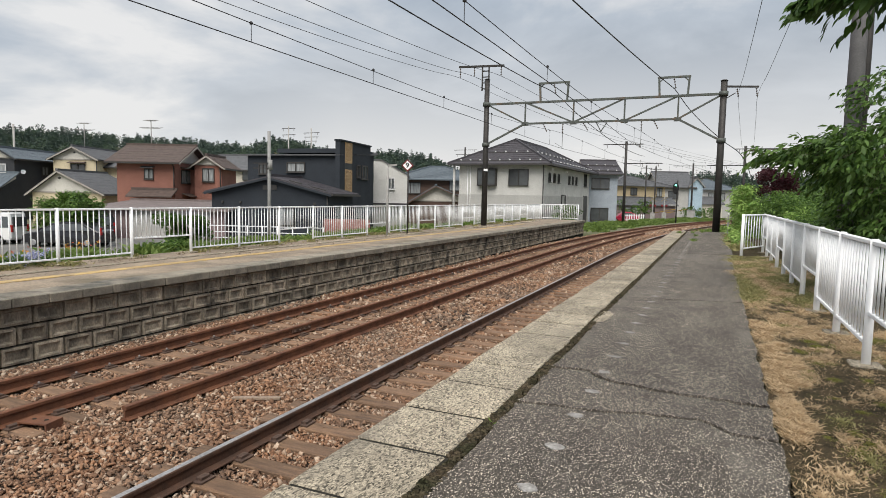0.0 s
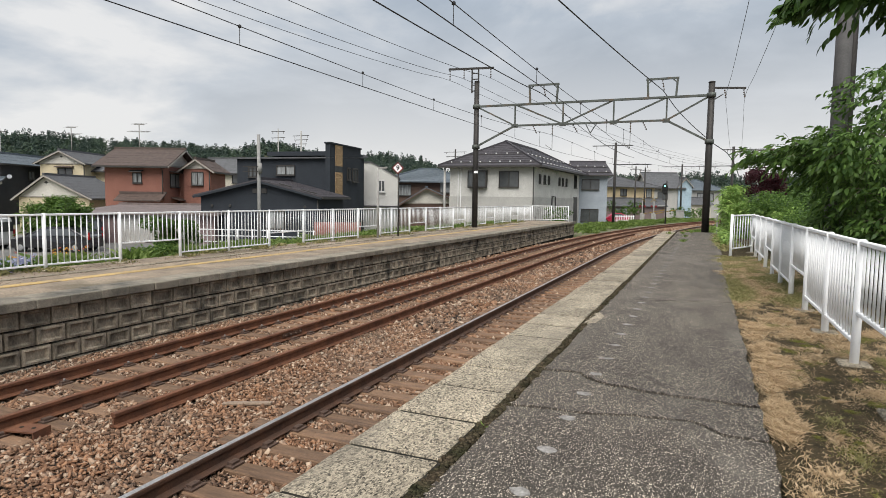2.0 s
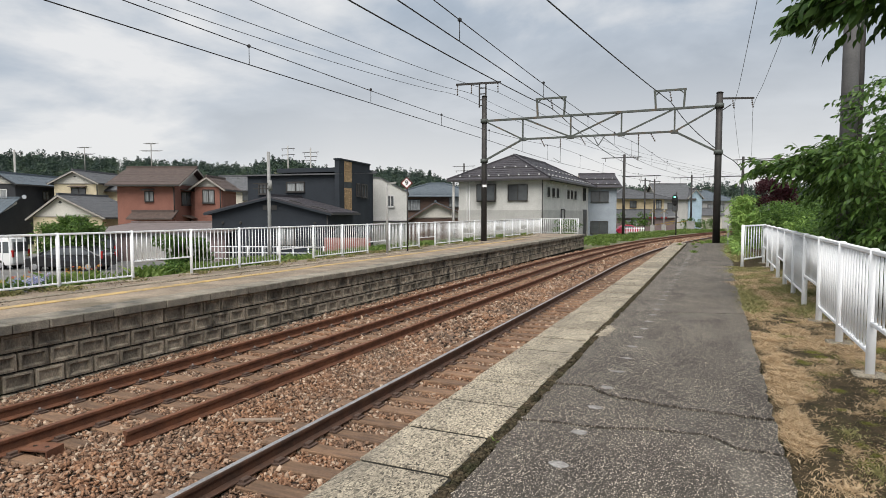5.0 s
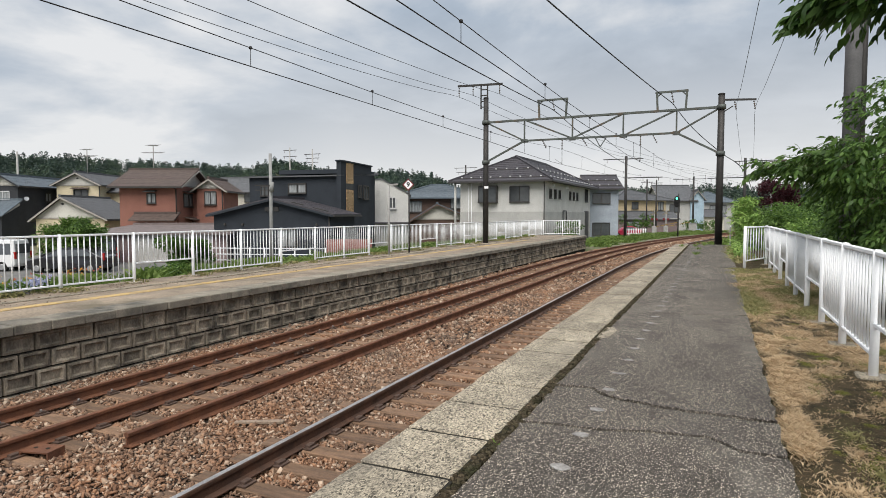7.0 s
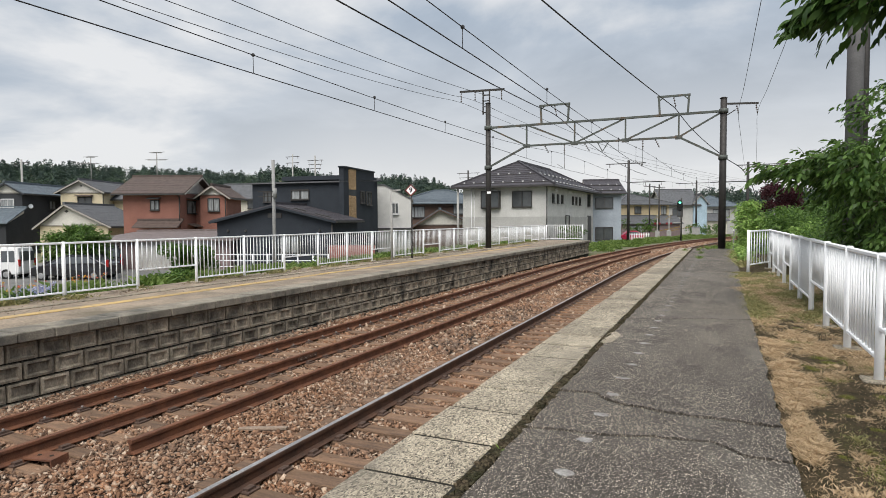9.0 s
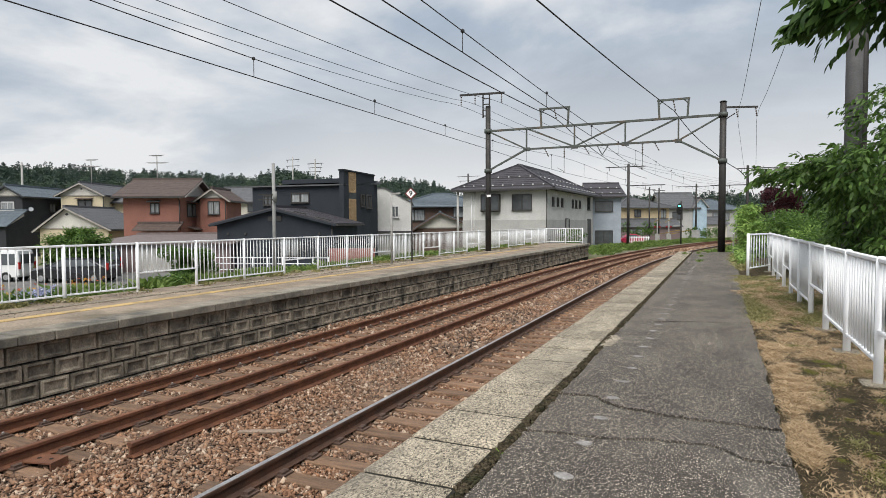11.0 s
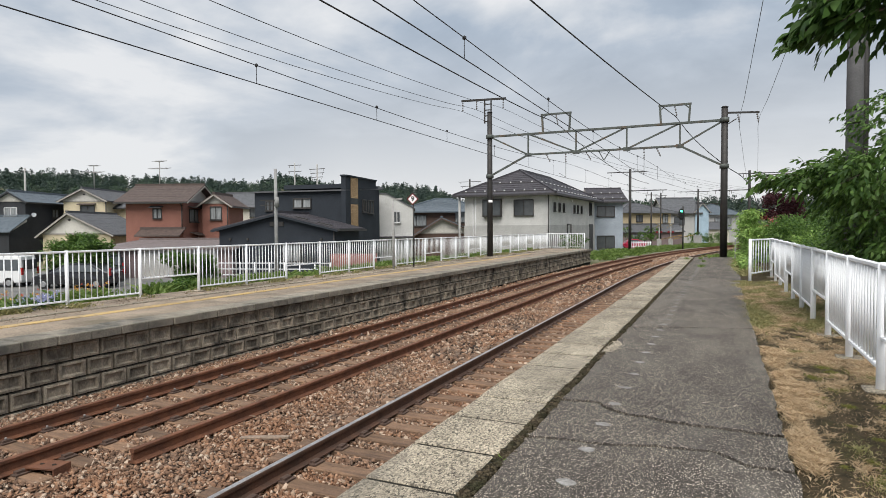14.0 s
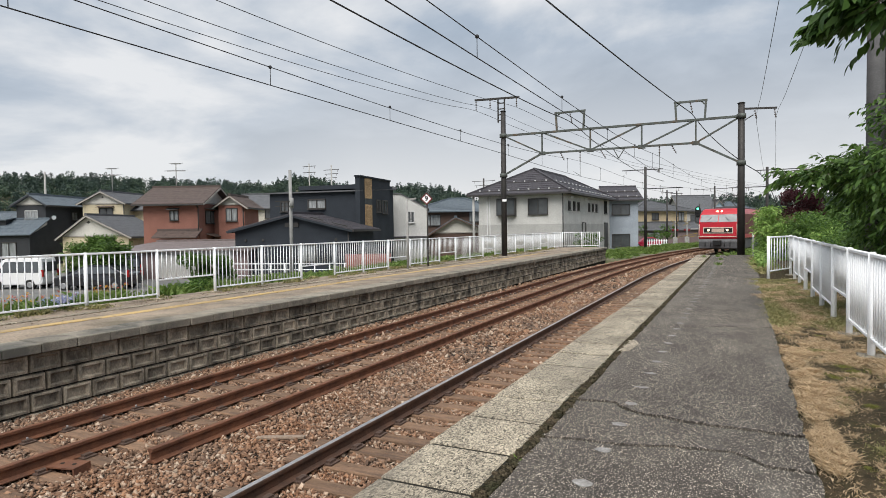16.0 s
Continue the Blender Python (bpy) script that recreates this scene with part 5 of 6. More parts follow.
def leaf_arrays(cent, rad, n, size, r, droop=0.0, flat=0.5):
    """n leaves scattered through an ellipsoid: each a folded lozenge of four corners."""
    d = r.normal(size=(n, 3)); d /= np.linalg.norm(d, axis=1)[:, None]
    p = np.array(cent) + d * np.array(rad) * (r.uniform(0.25, 1, (n, 1)) ** 0.5)
    a = r.normal(size=(n, 3)); a[:, 2] = a[:, 2] * flat - droop; a /= np.linalg.norm(a, axis=1)[:, None]
    b = np.cross(a, r.normal(size=(n, 3))); b /= np.linalg.norm(b, axis=1)[:, None]
    s = size * r.uniform(0.6, 1.2, (n, 1))
    up = np.cross(a, b) * s * 0.12
    v = np.stack([p - a * s / 2, p + b * s * 0.22 + up, p + a * s / 2, p - b * s * 0.22 + up], 1)
    return v.reshape(-1, 3)


def leaves(name, vs, material, parent=None, k=4):
    v = np.concatenate(vs)
    f = np.arange(len(v)).reshape(-1, k)
    ob = new(name, arrays_mesh(name, v, f, material))
    if parent:
        ob.parent = parent
    return ob


def crest(top, f, seed):
    knoll = 5.0 * math.exp(-((f - 0.685) / 0.04) ** 2) if seed == 3 else 0
    return top * (1.16 - 0.25 * f) + knoll + 2.0 * noise.noise(Vector((f * 8.4, seed, 0)))


def hill(name, b0, b1, dist, top, n, seed, label):
    r = np.random.default_rng(seed)
    bm = bmesh.new()
    N = 40
    rows = []
    for i in range(N + 1):
        b = radians(b0 + (b1 - b0) * i / N)
        env = min(1, i / 5, (N - i) / 4)
        h = crest(top, i / N, seed) * (0.35 + 0.65 * env)
        rows.append([bm.verts.new((math.sin(b) * (dist + k), math.cos(b) * (dist + k), z)) for k, z in ((-70, -3), (-25, h * 0.55), (0, h - 4.5), (60, h * 0.4), (120, -3))])
    for r0, r1 in zip(rows, rows[1:]):
        for k in range(4):
            bm.faces.new((r0[k], r0[k + 1], r1[k + 1], r1[k]))
    hl = tagged(part(name, bm, M_GROUND), label, "hill", kind="structure")
    vs, bs = [], []
    for i in range(n):
        f = r.uniform(0, 1); b = radians(b0 + (b1 - b0) * f); k = r.choice([-55, -40, -25, -10, 0, 5]) + r.uniform(-8, 8)
        j = f * N
        env = min(1, j / 5, (N - j) / 4)
        h = crest(top, j / N, seed) * (0.35 + 0.65 * env)
        z = float(np.interp(k, [-70, -25, 0, 60], [-3, h * 0.55, h - 4.5, h * 0.4]))
        c = np.array((math.sin(b) * (dist + k), math.cos(b) * (dist + k), z))
        if r.uniform() < 0.68:    # a pointed conifer in tiers
            hh, w = r.uniform(5.0, 8.0), r.uniform(2.2, 3.2)
            for q in range(6):
                vs.append(leaf_arrays(c + [0, 0, hh * (0.08 + 0.155 * q)], (w * (1 - 0.15 * q), w * (1 - 0.15 * q), hh * 0.09), 44 - 5 * q, 0.9, r, 0.3))
        else:
            hh = r.uniform(4.0, 6.8)
            for q in range(5):
                o = r.normal(size=3) * [1.2, 1.2, 0.8]
                bs.append(leaf_arrays(c + [0, 0, hh * 0.55] + o, (1.9, 1.9, 1.5), 40, 0.85, r))
    tagged(leaves("woodland", vs, M_PINE), "dense dark green conifer wood on the hill", "woods", kind="stuff")
    tagged(leaves("woodland", bs, M_BROAD), "lighter broadleaf trees among the conifers on the hill", "woods", kind="stuff")


hill("hill", -80, -20, 320, 24.5, 2200, 3, "low hill under dark conifer woods")
hill("hill", -16, 14, 330, 13.5, 600, 5, "distant low wooded hill")

# ---- plants on the near side ----


def tree(label, trunk, blobs, material, size, seed, limbs=(), category="tree", droop=0.4, name="tree"):
    r = np.random.default_rng(seed)
    t = thing(name, label, category)
    bm = bmesh.new()
    for a, b, r0, r1 in trunk:
        tube(bm, a, b, r0, r1, 9)
    part("trunk", bm, M_BARK, t)
    for a, b, r0, r1 in limbs:
        bm = bmesh.new(); tube(bm, a, b, r0, r1, 6); part("limb", bm, M_BARK, t)
    leaves("crown", [leaf_arrays(c, rad, n, size, r, droop) for c, rad, n in blobs], material, t)
    return t


def blobs_in(boxes, n, rad, leaf_n, seed):
    r = random.Random(seed)
    out = []
    for (x0, x1, y0, y1, z0, z1), k in boxes:
        for _ in range(int(n * k)):
            q = r.uniform(0.6, 1.2)
            out.append(((r.uniform(x0, x1), r.uniform(y0, y1), r.uniform(z0, z1)), (rad * q, rad * q, rad * q * 0.7), int(leaf_n * q)))
    return out


def sprays(r, boxes, way, length, leaf_n, size, spread=0.5, sag=0.25):
    """Twigs that start inside boxes ((x0, x1, y0, y1, z0, z1), count) and run along way, with hanging pointed leaves in two rows."""
    twigs, out = [], []
    for (x0, x1, y0, y1, z0, z1), k in boxes:
        p = np.stack([r.uniform(x0, x1, k), r.uniform(y0, y1, k), r.uniform(z0, z1, k)], -1)
        d = np.array(way) + r.normal(size=(k, 3)) * spread
        d /= np.linalg.norm(d, axis=1)[:, None]
        L = length * r.uniform(0.5, 1.15, (k, 1))
        twigs.append((p, d, L))
        side_ = np.cross(d, [0, 0, 1.0]); side_ /= np.linalg.norm(side_, axis=1)[:, None] + 1e-6
        for i in range(leaf_n):
            f = (i + 0.6) / leaf_n
            base = p + d * L * f - np.array([0, 0, sag]) * L * f * f
            a = d * (0.45 + 0.5 * f) + side_ * (0.75 if i % 2 else -0.75) * (1.1 - 0.7 * f) + r.normal(size=(k, 3)) * 0.25
            a[:, 2] -= 0.42 + r.uniform(0, 0.5, k)
            a /= np.linalg.norm(a, axis=1)[:, None]
            b = np.cross(a, np.array([0, 0, 1.0]) + r.normal(size=(k, 3)) * 0.45); b /= np.linalg.norm(b, axis=1)[:, None]
            up = np.cross(b, a)
            s_ = size * r.uniform(0.55, 1.15, (k, 1)) * (0.8 + 0.3 * math.sin(math.pi * f))
            w = b * s_ * 0.2
            out.append(np.stack([base, base + a * s_ * 0.28 + w + up * s_ * 0.05, base + a * s_ * 0.62 + w * 0.85 + up * s_ * 0.04, base + a * s_ - up * s_ * 0.10,
                                 base + a * s_ * 0.62 - w * 0.85 + up * s_ * 0.04, base + a * s_ * 0.28 - w + up * s_ * 0.05], 1).reshape(-1, 3))
    return out, twigs


def cherry(label, trunk, groups, material, seed, limbs=(), name="tree"):
    """A tree whose crown is built of leafy twigs; groups are rows for sprays()."""
    r = np.random.default_rng(seed)
    t = thing(name, label, name)
    bm = bmesh.new()
    for a, b, r0, r1 in trunk:
        tube(bm, a, b, r0, r1, 9)
    part("trunk", bm, M_BARK, t)
    for a, b, r0, r1 in limbs:
        bm = bmesh.new(); tube(bm, a, b, r0, r1, 6); part("limb", bm, M_BARK, t)
    vs, bm = [], bmesh.new()
    for boxes, way, length, leaf_n, size, spread, sag in groups:
        out, twigs = sprays(r, boxes, way, length, leaf_n, size, spread, sag)
        vs += out
        for p, d, L in twigs:
            for i in range(0, len(p), 2):
                q = Vector(p[i]) + Vector(d[i]) * float(L[i, 0]) * 0.55 - Vector((0, 0, sag * 0.3 * float(L[i, 0])))
                tube(bm, p[i], q, size * 0.035, size * 0.02, 4, False)
    tagged(part("twigs", bm, M_BARK, t), kind="stuff")
    leaves("crown", vs, material, t, 6)
    return t


cherry("leafy cherry tree hanging over the railing", [((1.75, 3.9, -0.3), (1.7, 3.8, 1.6), 0.12, 0.09), ((1.7, 3.8, 1.6), (1.35, 3.7, 2.5), 0.09, 0.05)],
       [([((0.64, 1.4, 3.15, 4.0, 2.36, 3.0), 560)], (-0.35, -0.1, -0.2), 0.18, 8, 0.088, 0.5, 0.25),
        ([((0.47, 0.64, 3.2, 3.7, 2.30, 2.55), 75)], (-0.8, -0.1, -0.1), 0.18, 8, 0.088, 0.3, 0.3),
        ([((0.41, 0.47, 3.3, 3.5, 2.28, 2.37), 14)], (-1.0, 0, -0.05), 0.17, 7, 0.085, 0.2, 0.3)], M_LEAF4, 11,
       [((1.4, 3.7, 2.5), (0.45, 3.4, 2.32), 0.014, 0.005), ((1.4, 3.7, 2.45), (0.8, 3.5, 2.3), 0.015, 0.005)])
cherry("bushy cherry tree behind the white railing", [((2.6, 11.5, -0.4), (2.4, 11.4, 1.2), 0.12, 0.09), ((2.4, 11.4, 1.2), (1.9, 11.5, 2.6), 0.09, 0.04)],
       [([((1.75, 3.4, 8.6, 12.5, 0.7, 2.35), 1500)], (-0.35, -0.3, -0.1), 0.42, 9, 0.12, 0.55, 0.4),
        ([((1.45, 1.75, 8.8, 11.5, 1.75, 2.3), 260)], (-0.6, -0.2, 0.05), 0.4, 9, 0.12, 0.5, 0.4),
        ([((0.95, 1.45, 9.6, 11.2, 1.98, 2.2), 110)], (-0.8, -0.1, 0.0), 0.36, 9, 0.115, 0.4, 0.45),
        ([((0.55, 0.95, 9.8, 10.6, 1.98, 2.12), 34)], (-1.0, 0, 0.05), 0.33, 9, 0.11, 0.3, 0.45),
        ([((2.15, 3.2, 9.5, 11.5, 2.3, 3.3), 260)], (-0.6, -0.2, 0.0), 0.42, 9, 0.115, 0.5, 0.3),
        ([((1.64, 1.95, 9.4, 10.2, 2.6, 3.05), 24)], (-0.9, 0, 0.05), 0.3, 8, 0.095, 0.3, 0.3)], M_LEAF, 12,
       [((2.1, 11.4, 2.0), (1.2, 10.4, 2.15), 0.025, 0.012), ((1.2, 10.4, 2.15), (0.35, 10.2, 2.1), 0.012, 0.005)])
tree("dense shrubs along the railing", [((2.8, 17, -0.4), (2.7, 17, 1.0), 0.06, 0.04)], blobs_in([((1.75, 4, 13.5, 22, 0.0, 1.45), 1.0), ((1.4, 2.0, 18.5, 21, 0.6, 1.5), 0.3)], 150, 0.36, 130, 3), M_LEAF3, 0.09, 13, category="shrub", name="shrub")
cherry("bright green bamboo-like bush by the platform end", [((1.2, 28.5, -0.4), (1.2, 28.5, 1.2), 0.05, 0.03)],
       [([((0.7, 1.9, 26.0, 30, 0.0, 1.35), 760)], (-0.1, -0.35, 0.25), 0.5, 9, 0.15, 0.5, 0.6),
        ([((0.7, 1.35, 27, 29.5, 1.2, 1.95), 330)], (-0.1, -0.2, 0.5), 0.45, 9, 0.14, 0.5, 0.7),
        ([((0.55, 0.85, 19.5, 26, -0.05, 0.3), 170)], (-0.15, -0.3, 0.3), 0.4, 8, 0.13, 0.5, 0.7)], M_LEAF2, 14, name="bush")
stake = thing("marker_stake", "pale weathered stake in the weeds by the platform end", "stake")
bm = bmesh.new(); bar(bm, (0.45, 27.0, -0.3), (0.45, 27.0, 1.0), 0.06); part("stake", bm, M_CONC, stake, bevel=0.008)
bm = bmesh.new(); bar(bm, (0.45, 26.965, 0.86), (0.45, 26.965, 0.97), 0.05, 0.012); part("cap_plate", bm, M_WHITE, stake)
tree("dark red maple behind the bushes", [((2.3, 28, -0.4), (2.3, 28, 2.0), 0.08, 0.05)], blobs_in([((1.5, 2.7, 27, 29, 1.75, 2.5), 1.0), ((1.65, 2.1, 27.5, 28.5, 2.4, 2.75), 0.2)], 46, 0.28, 150, 5), M_MAPLE, 0.10, 15, category="tree")
tree("dense green bushes filling the bank", [((5, 40, -0.5), (5, 40, 2), 0.1, 0.06)], blobs_in([((2.7, 7, 22, 40, 0, 2.0), 1.0), ((4.8, 14, 34, 60, 0.3, 2.6), 0.9)], 160, 0.7, 170, 6), M_LEAF, 0.15, 16, category="bush", name="bush")
tree("yellow-green shrub between the railing and the trees", [((2.2, 18.5, -0.4), (2.2, 18.5, 0.8), 0.05, 0.03)], blobs_in([((1.6, 2.9, 17.5, 22, 0.3, 1.25), 1.0)], 36, 0.28, 110, 7), M_LEAF2, 0.11, 17, category="shrub", name="shrub")

utility = thing("utility_pole", "thick grey concrete utility pole among the leaves", "pole")
bm = bmesh.new(); tube(bm, (1.86, 11.4, -0.5), (1.86, 11.4, 9), 0.125, 0.105, 16); part("pole", bm, M_CONCD, utility)
for z in (2.95, 3.15):
    bm = bmesh.new(); tube(bm, (1.86, 11.4, z), (1.86, 11.4, z + 0.03), 0.132, n=16); part("steel_band", bm, M_POLE, utility)
bm = bmesh.new(); tube(bm, (2.2, 12.6, -0.5), (2.2, 12.6, 8), 0.065, 0.055, 10)
tagged(part("utility_pole", bm, M_POLE), "slim dark pole behind the concrete pole", "pole")

# ---- grass strip and weeds ----
M_SOIL = mat("mossy_soil", (0.115, 0.086, 0.052), (0.042, 0.036, 0.022), scale=9, fine=90, bump=1.0, dist=0.03, third=(0.085, 0.075, 0.036), rough=1.0, spec=0.1)
bm = bmesh.new()
prev = None
for i in range(0, 60):
    y = -3.5 + i * 0.6
    row = [bm.verts.new((x, y, z + 0.02 * noise.noise(Vector((x * 2, y * 1.5, 3))))) for x, z in ((0.40, -0.045), (0.6, -0.02), (0.9, -0.025), (1.3, -0.02), (1.8, -0.03), (2.6, -0.06))]
    if prev:
        for k in range(5):
            bm.faces.new((prev[k], prev[k + 1], row[k + 1], row[k]))
    prev = row
tagged(part("grass_strip", bm, M_SOIL, smooth=True), "dark mossy soil strip with dry grass", "grass strip", kind="structure")


def blades(name, label, patches, material, seed, width=0.006, loose=0.55):
    """Grass: patches of (x, y, rx, ry, z, count, height)."""
    r = np.random.default_rng(seed)
    vs = []
    for x, y, rx, ry, z, n, h in patches:
        a, k = r.uniform(0, math.tau, n), np.minimum(1.6, np.abs(r.normal(size=n)) * 0.62)
        p = np.stack([x + rx * k * np.cos(a), y + ry * k * np.sin(a), np.full(n, z)], -1)
        hh = h * r.uniform(0.4, 1.15, (n, 1)) * (1.1 - 0.5 * k[:, None])
        lean = r.normal(size=(n, 3)) * loose; lean[:, 2] = 1
        d = r.normal(size=(n, 3)); d[:, 2] = 0; d /= np.linalg.norm(d, axis=1)[:, None]
        bend = r.normal(size=(n, 3)) * 0.35; bend[:, 2] = -0.1
        w = width * r.uniform(0.6, 1.4, (n, 1))
        m = p + lean * hh * 0.55
        t = p + lean * hh + bend * hh
        vs.append(np.stack([p - d * w, p + d * w, m + d * w * 0.8, t], 1).reshape(-1, 3))
    ob = leaves(name, vs, material)
    return tagged(ob, label, "grass", kind="stuff")


R0 = random.Random(5)
dry = [(0.55, 5.95, 0.095, 0.6, -0.035, 34000, 0.055), (0.55, 5.35, 0.10, 0.35, -0.035, 9000, 0.045), (0.51, 4.3, 0.065, 0.34, -0.035, 15000, 0.05),
       (0.55, 7.4, 0.13, 0.4, -0.035, 8000, 0.06), (1.0, 7.5, 0.2, 0.45, -0.035, 7000, 0.06), (1.24, 6.75, 0.14, 0.35, -0.035, 5000, 0.055), (0.58, 9.2, 0.14, 0.5, -0.035, 5000, 0.06), (1.1, 8.9, 0.2, 0.5, -0.035, 6000, 0.06)]
dry = [(x + rx * R0.gauss(0, 0.6), y + ry * R0.gauss(0, 0.6), R0.uniform(0.04, 0.09), R0.uniform(0.08, 0.2), z, n // 40, h * R0.uniform(0.4, 0.8)) for x, y, rx, ry, z, n, h in dry for _ in range(60)]
dry += [(R0.uniform(0.5, 2.1), R0.uniform(2.4, 17), R0.uniform(0.1, 0.3), R0.uniform(0.2, 0.6), -0.035, 700, 0.035) for _ in range(60)]
dry += [(R0.uniform(0.42, 1.5), R0.uniform(9.8, 16.8), R0.uniform(0.2, 0.45), R0.uniform(0.3, 0.8), -0.035, 2400, 0.06) for _ in range(30)]
dry += [(R0.uniform(0.5, 1.7), R0.uniform(2.4, 9), R0.uniform(0.12, 0.3), R0.uniform(0.15, 0.4), -0.03, 420, 0.03) for _ in range(50)]
blades("dry_grass", "straw-coloured dry grass tufts beside the asphalt", dry, M_DRY, 1, 0.0006, 0.9)
grn = [(R0.uniform(0.42, 1.4), R0.uniform(9.0, 17), R0.uniform(0.2, 0.45), R0.uniform(0.4, 1.0), -0.03, 900, 0.065) for _ in range(42)]
grn += [(R0.uniform(0.6, 2.1), R0.uniform(2.4, 9), R0.uniform(0.08, 0.3), R0.uniform(0.1, 0.35), -0.022, 300, 0.03) for _ in range(22)]
grn += [(R0.uniform(0.45, 0.75), R0.uniform(18, 27), 0.2, 0.6, -0.03, 260, 0.2) for _ in range(12)]
moss = [(x, y, rx, ry, -0.028, 1500, 0.014) for x, y, rx, ry in ((0.76, 6.33, 0.10, 0.16), (0.93, 6.02, 0.13, 0.14), (0.89, 5.44, 0.06, 0.08), (0.83, 4.9, 0.10, 0.08), (0.93, 4.65, 0.12, 0.10), (1.1, 4.9, 0.12, 0.14), (0.8, 4.2, 0.08, 0.1))]
moss += [(R0.uniform(0.62, 1.6), R0.uniform(3.2, 9.5), R0.uniform(0.04, 0.14), R0.uniform(0.05, 0.2), -0.028, 600, 0.014) for _ in range(46)]
blades("moss", "bright yellow-green moss patches on the soil", moss, M_MOSS, 8, 0.003)
blades("green_grass", "short yellow-green grass on the strip", grn, M_GRASS, 2, 0.0014)
M_DEAD = leaf_mat("dead_leaf", (0.07, 0.045, 0.027), (0.22, 0.15, 0.085))
r_ = np.random.default_rng(31)
litter = [leaf_arrays((R0.uniform(0.45, 2.0), R0.uniform(2.4, 17), -0.012), (0.45, 0.6, 0.006), 90, 0.009, r_, 0.0, 0.3) for _ in range(90)]
litter += [leaf_arrays((R0.uniform(0.5, 2.0), R0.uniform(2.4, 10), -0.012), (0.4, 0.4, 0.004), 70, 0.011, r_, 0.0, 0.05) for _ in range(130)]
tagged(leaves("leaf_litter", litter, M_DEAD), "small dead leaves and twigs on the soil", "litter", kind="stuff")
gap = [(-1.165 + R0.uniform(-0.02, 0.02), R0.uniform(2.4, 24), 0.015, 0.05, -0.055, 16, 0.05) for _ in range(30)] + [(-1.15, 3.32, 0.03, 0.04, -0.03, 40, 0.05)]
gap += [(R0.uniform(-1.6, -0.4), R0.uniform(22, 29.5), 0.12, 0.15, 0.0, 40, 0.12) for _ in range(5)]
blades("weeds", "small green weeds in the platform joint", gap, M_VERGE, 3, 0.004)
edge = [(-11.3 - R0.uniform(0, 0.6), R0.uniform(5, 42), 0.2, 0.4, -0.15, 90, 0.12) for _ in range(60)]
blades("green_grass", "rough grass along the far railing", edge, M_GRASS, 4, 0.008)
deb = [leaf_arrays((R0.uniform(-11.9, -10.3), R0.uniform(4.5, 36), PL_Z + 0.004), (0.3, 0.6, 0.004), 60, 0.024, r_, 0.0, 0.05) for _ in range(130)]
tagged(leaves("leaf_litter", deb, M_DEAD), "scattered dead leaves and grit on the far platform", "litter", kind="stuff")
verge = []
for _ in range(190):
    s_, o_ = R0.uniform(43, 88), R0.uniform(-13.5, -8.9)
    x_, y_, _a = rail_line(o_, s_)
    verge.append((x_, y_, 0.7, 0.9, -1.12, 150, 0.45))
for _ in range(70):
    s_, o_ = R0.uniform(31, 75), R0.uniform(-1.9, 1.5)
    x_, y_, _a = rail_line(o_, s_)
    verge.append((x_, y_, 0.6, 0.8, -1.0 + 0.2 * max(0, o_), 150, 0.5))
blades("verge_grass", "lush green weeds beside the rails", verge, M_VERGE, 6, 0.03)
bank = [(R0.uniform(-19, -12.2), R0.uniform(4, 43), 0.8, 0.8, -0.3, 1, 0.3) for _ in range(420)]
bank = [(x, y, rx, ry, ground_z(x, y) - 0.02, 170, 0.32) for x, y, rx, ry, z, n, h in bank]
blades("bank_grass", "long green grass and weeds behind the far railing", bank, M_VERGE, 7, 0.009)
M_FLO = leaf_mat("orange_flower", (0.75, 0.30, 0.04), (0.85, 0.55, 0.10)); M_HYD = leaf_mat("hydrangea_flower", (0.30, 0.34, 0.62), (0.62, 0.62, 0.75))
r_ = np.random.default_rng(9)
fl = [leaf_arrays((R0.uniform(-21, -16), R0.uniform(8, 12), -0.75 - R0.uniform(0, 0.45)), (0.16, 0.16, 0.12), 18, 0.11, r_) for _ in range(80)]
tagged(leaves("flowers", fl, M_FLO), "orange garden flowers behind the railing", "flowers", kind="stuff")
fl, rd, stems = [], [], []
for _ in range(95):    # flowers standing among the grass on the bank
    x_, y_ = R0.uniform(-15.6, -13.0), R0.uniform(6.8, 10.0)
    z_ = ground_z(x_, y_) + R0.uniform(0.22, 0.42)
    (rd if R0.random() < 0.4 else fl).append(leaf_arrays((x_, y_, z_), (0.04, 0.04, 0.03), 10, 0.045, r_))
    stems.append((x_, y_, 0.05, 0.05, ground_z(x_, y_) - 0.02, 16, 0.36))
tagged(leaves("flowers", fl, M_FLO), "yellow and orange flowers among the grass behind the railing", "flowers", kind="stuff")
tagged(leaves("flowers", rd, leaf_mat("red_flower", (0.50, 0.06, 0.04), (0.70, 0.20, 0.12))), "red flowers among the grass behind the railing", "flowers", kind="stuff")
blades("flower_stems", "green flower stems and leaves behind the railing", stems, M_VERGE, 12, 0.006, 0.3)
fl = [leaf_arrays((-11.85 + R0.uniform(-0.25, 0.25), 7.33 + R0.uniform(-0.33, 0.33), 0.02 + R0.uniform(-0.13, 0.12)), (0.1, 0.1, 0.08), 30, 0.06, r_) for _ in range(16)]
tagged(leaves("hydrangea_flowers", fl, M_HYD), "blue hydrangea heads by the railing", "flowers", kind="stuff")
tree("low hydrangea shrub behind the railing", [((-12.1, 7.35, -0.4), (-12.05, 7.35, 0.0), 0.02, 0.015)], blobs_in([((-12.15, -11.65, 6.95, 7.7, -0.12, 0.05), 1)], 10, 0.16, 50, 21), M_LEAF, 0.09, 21, category="shrub", name="shrub")
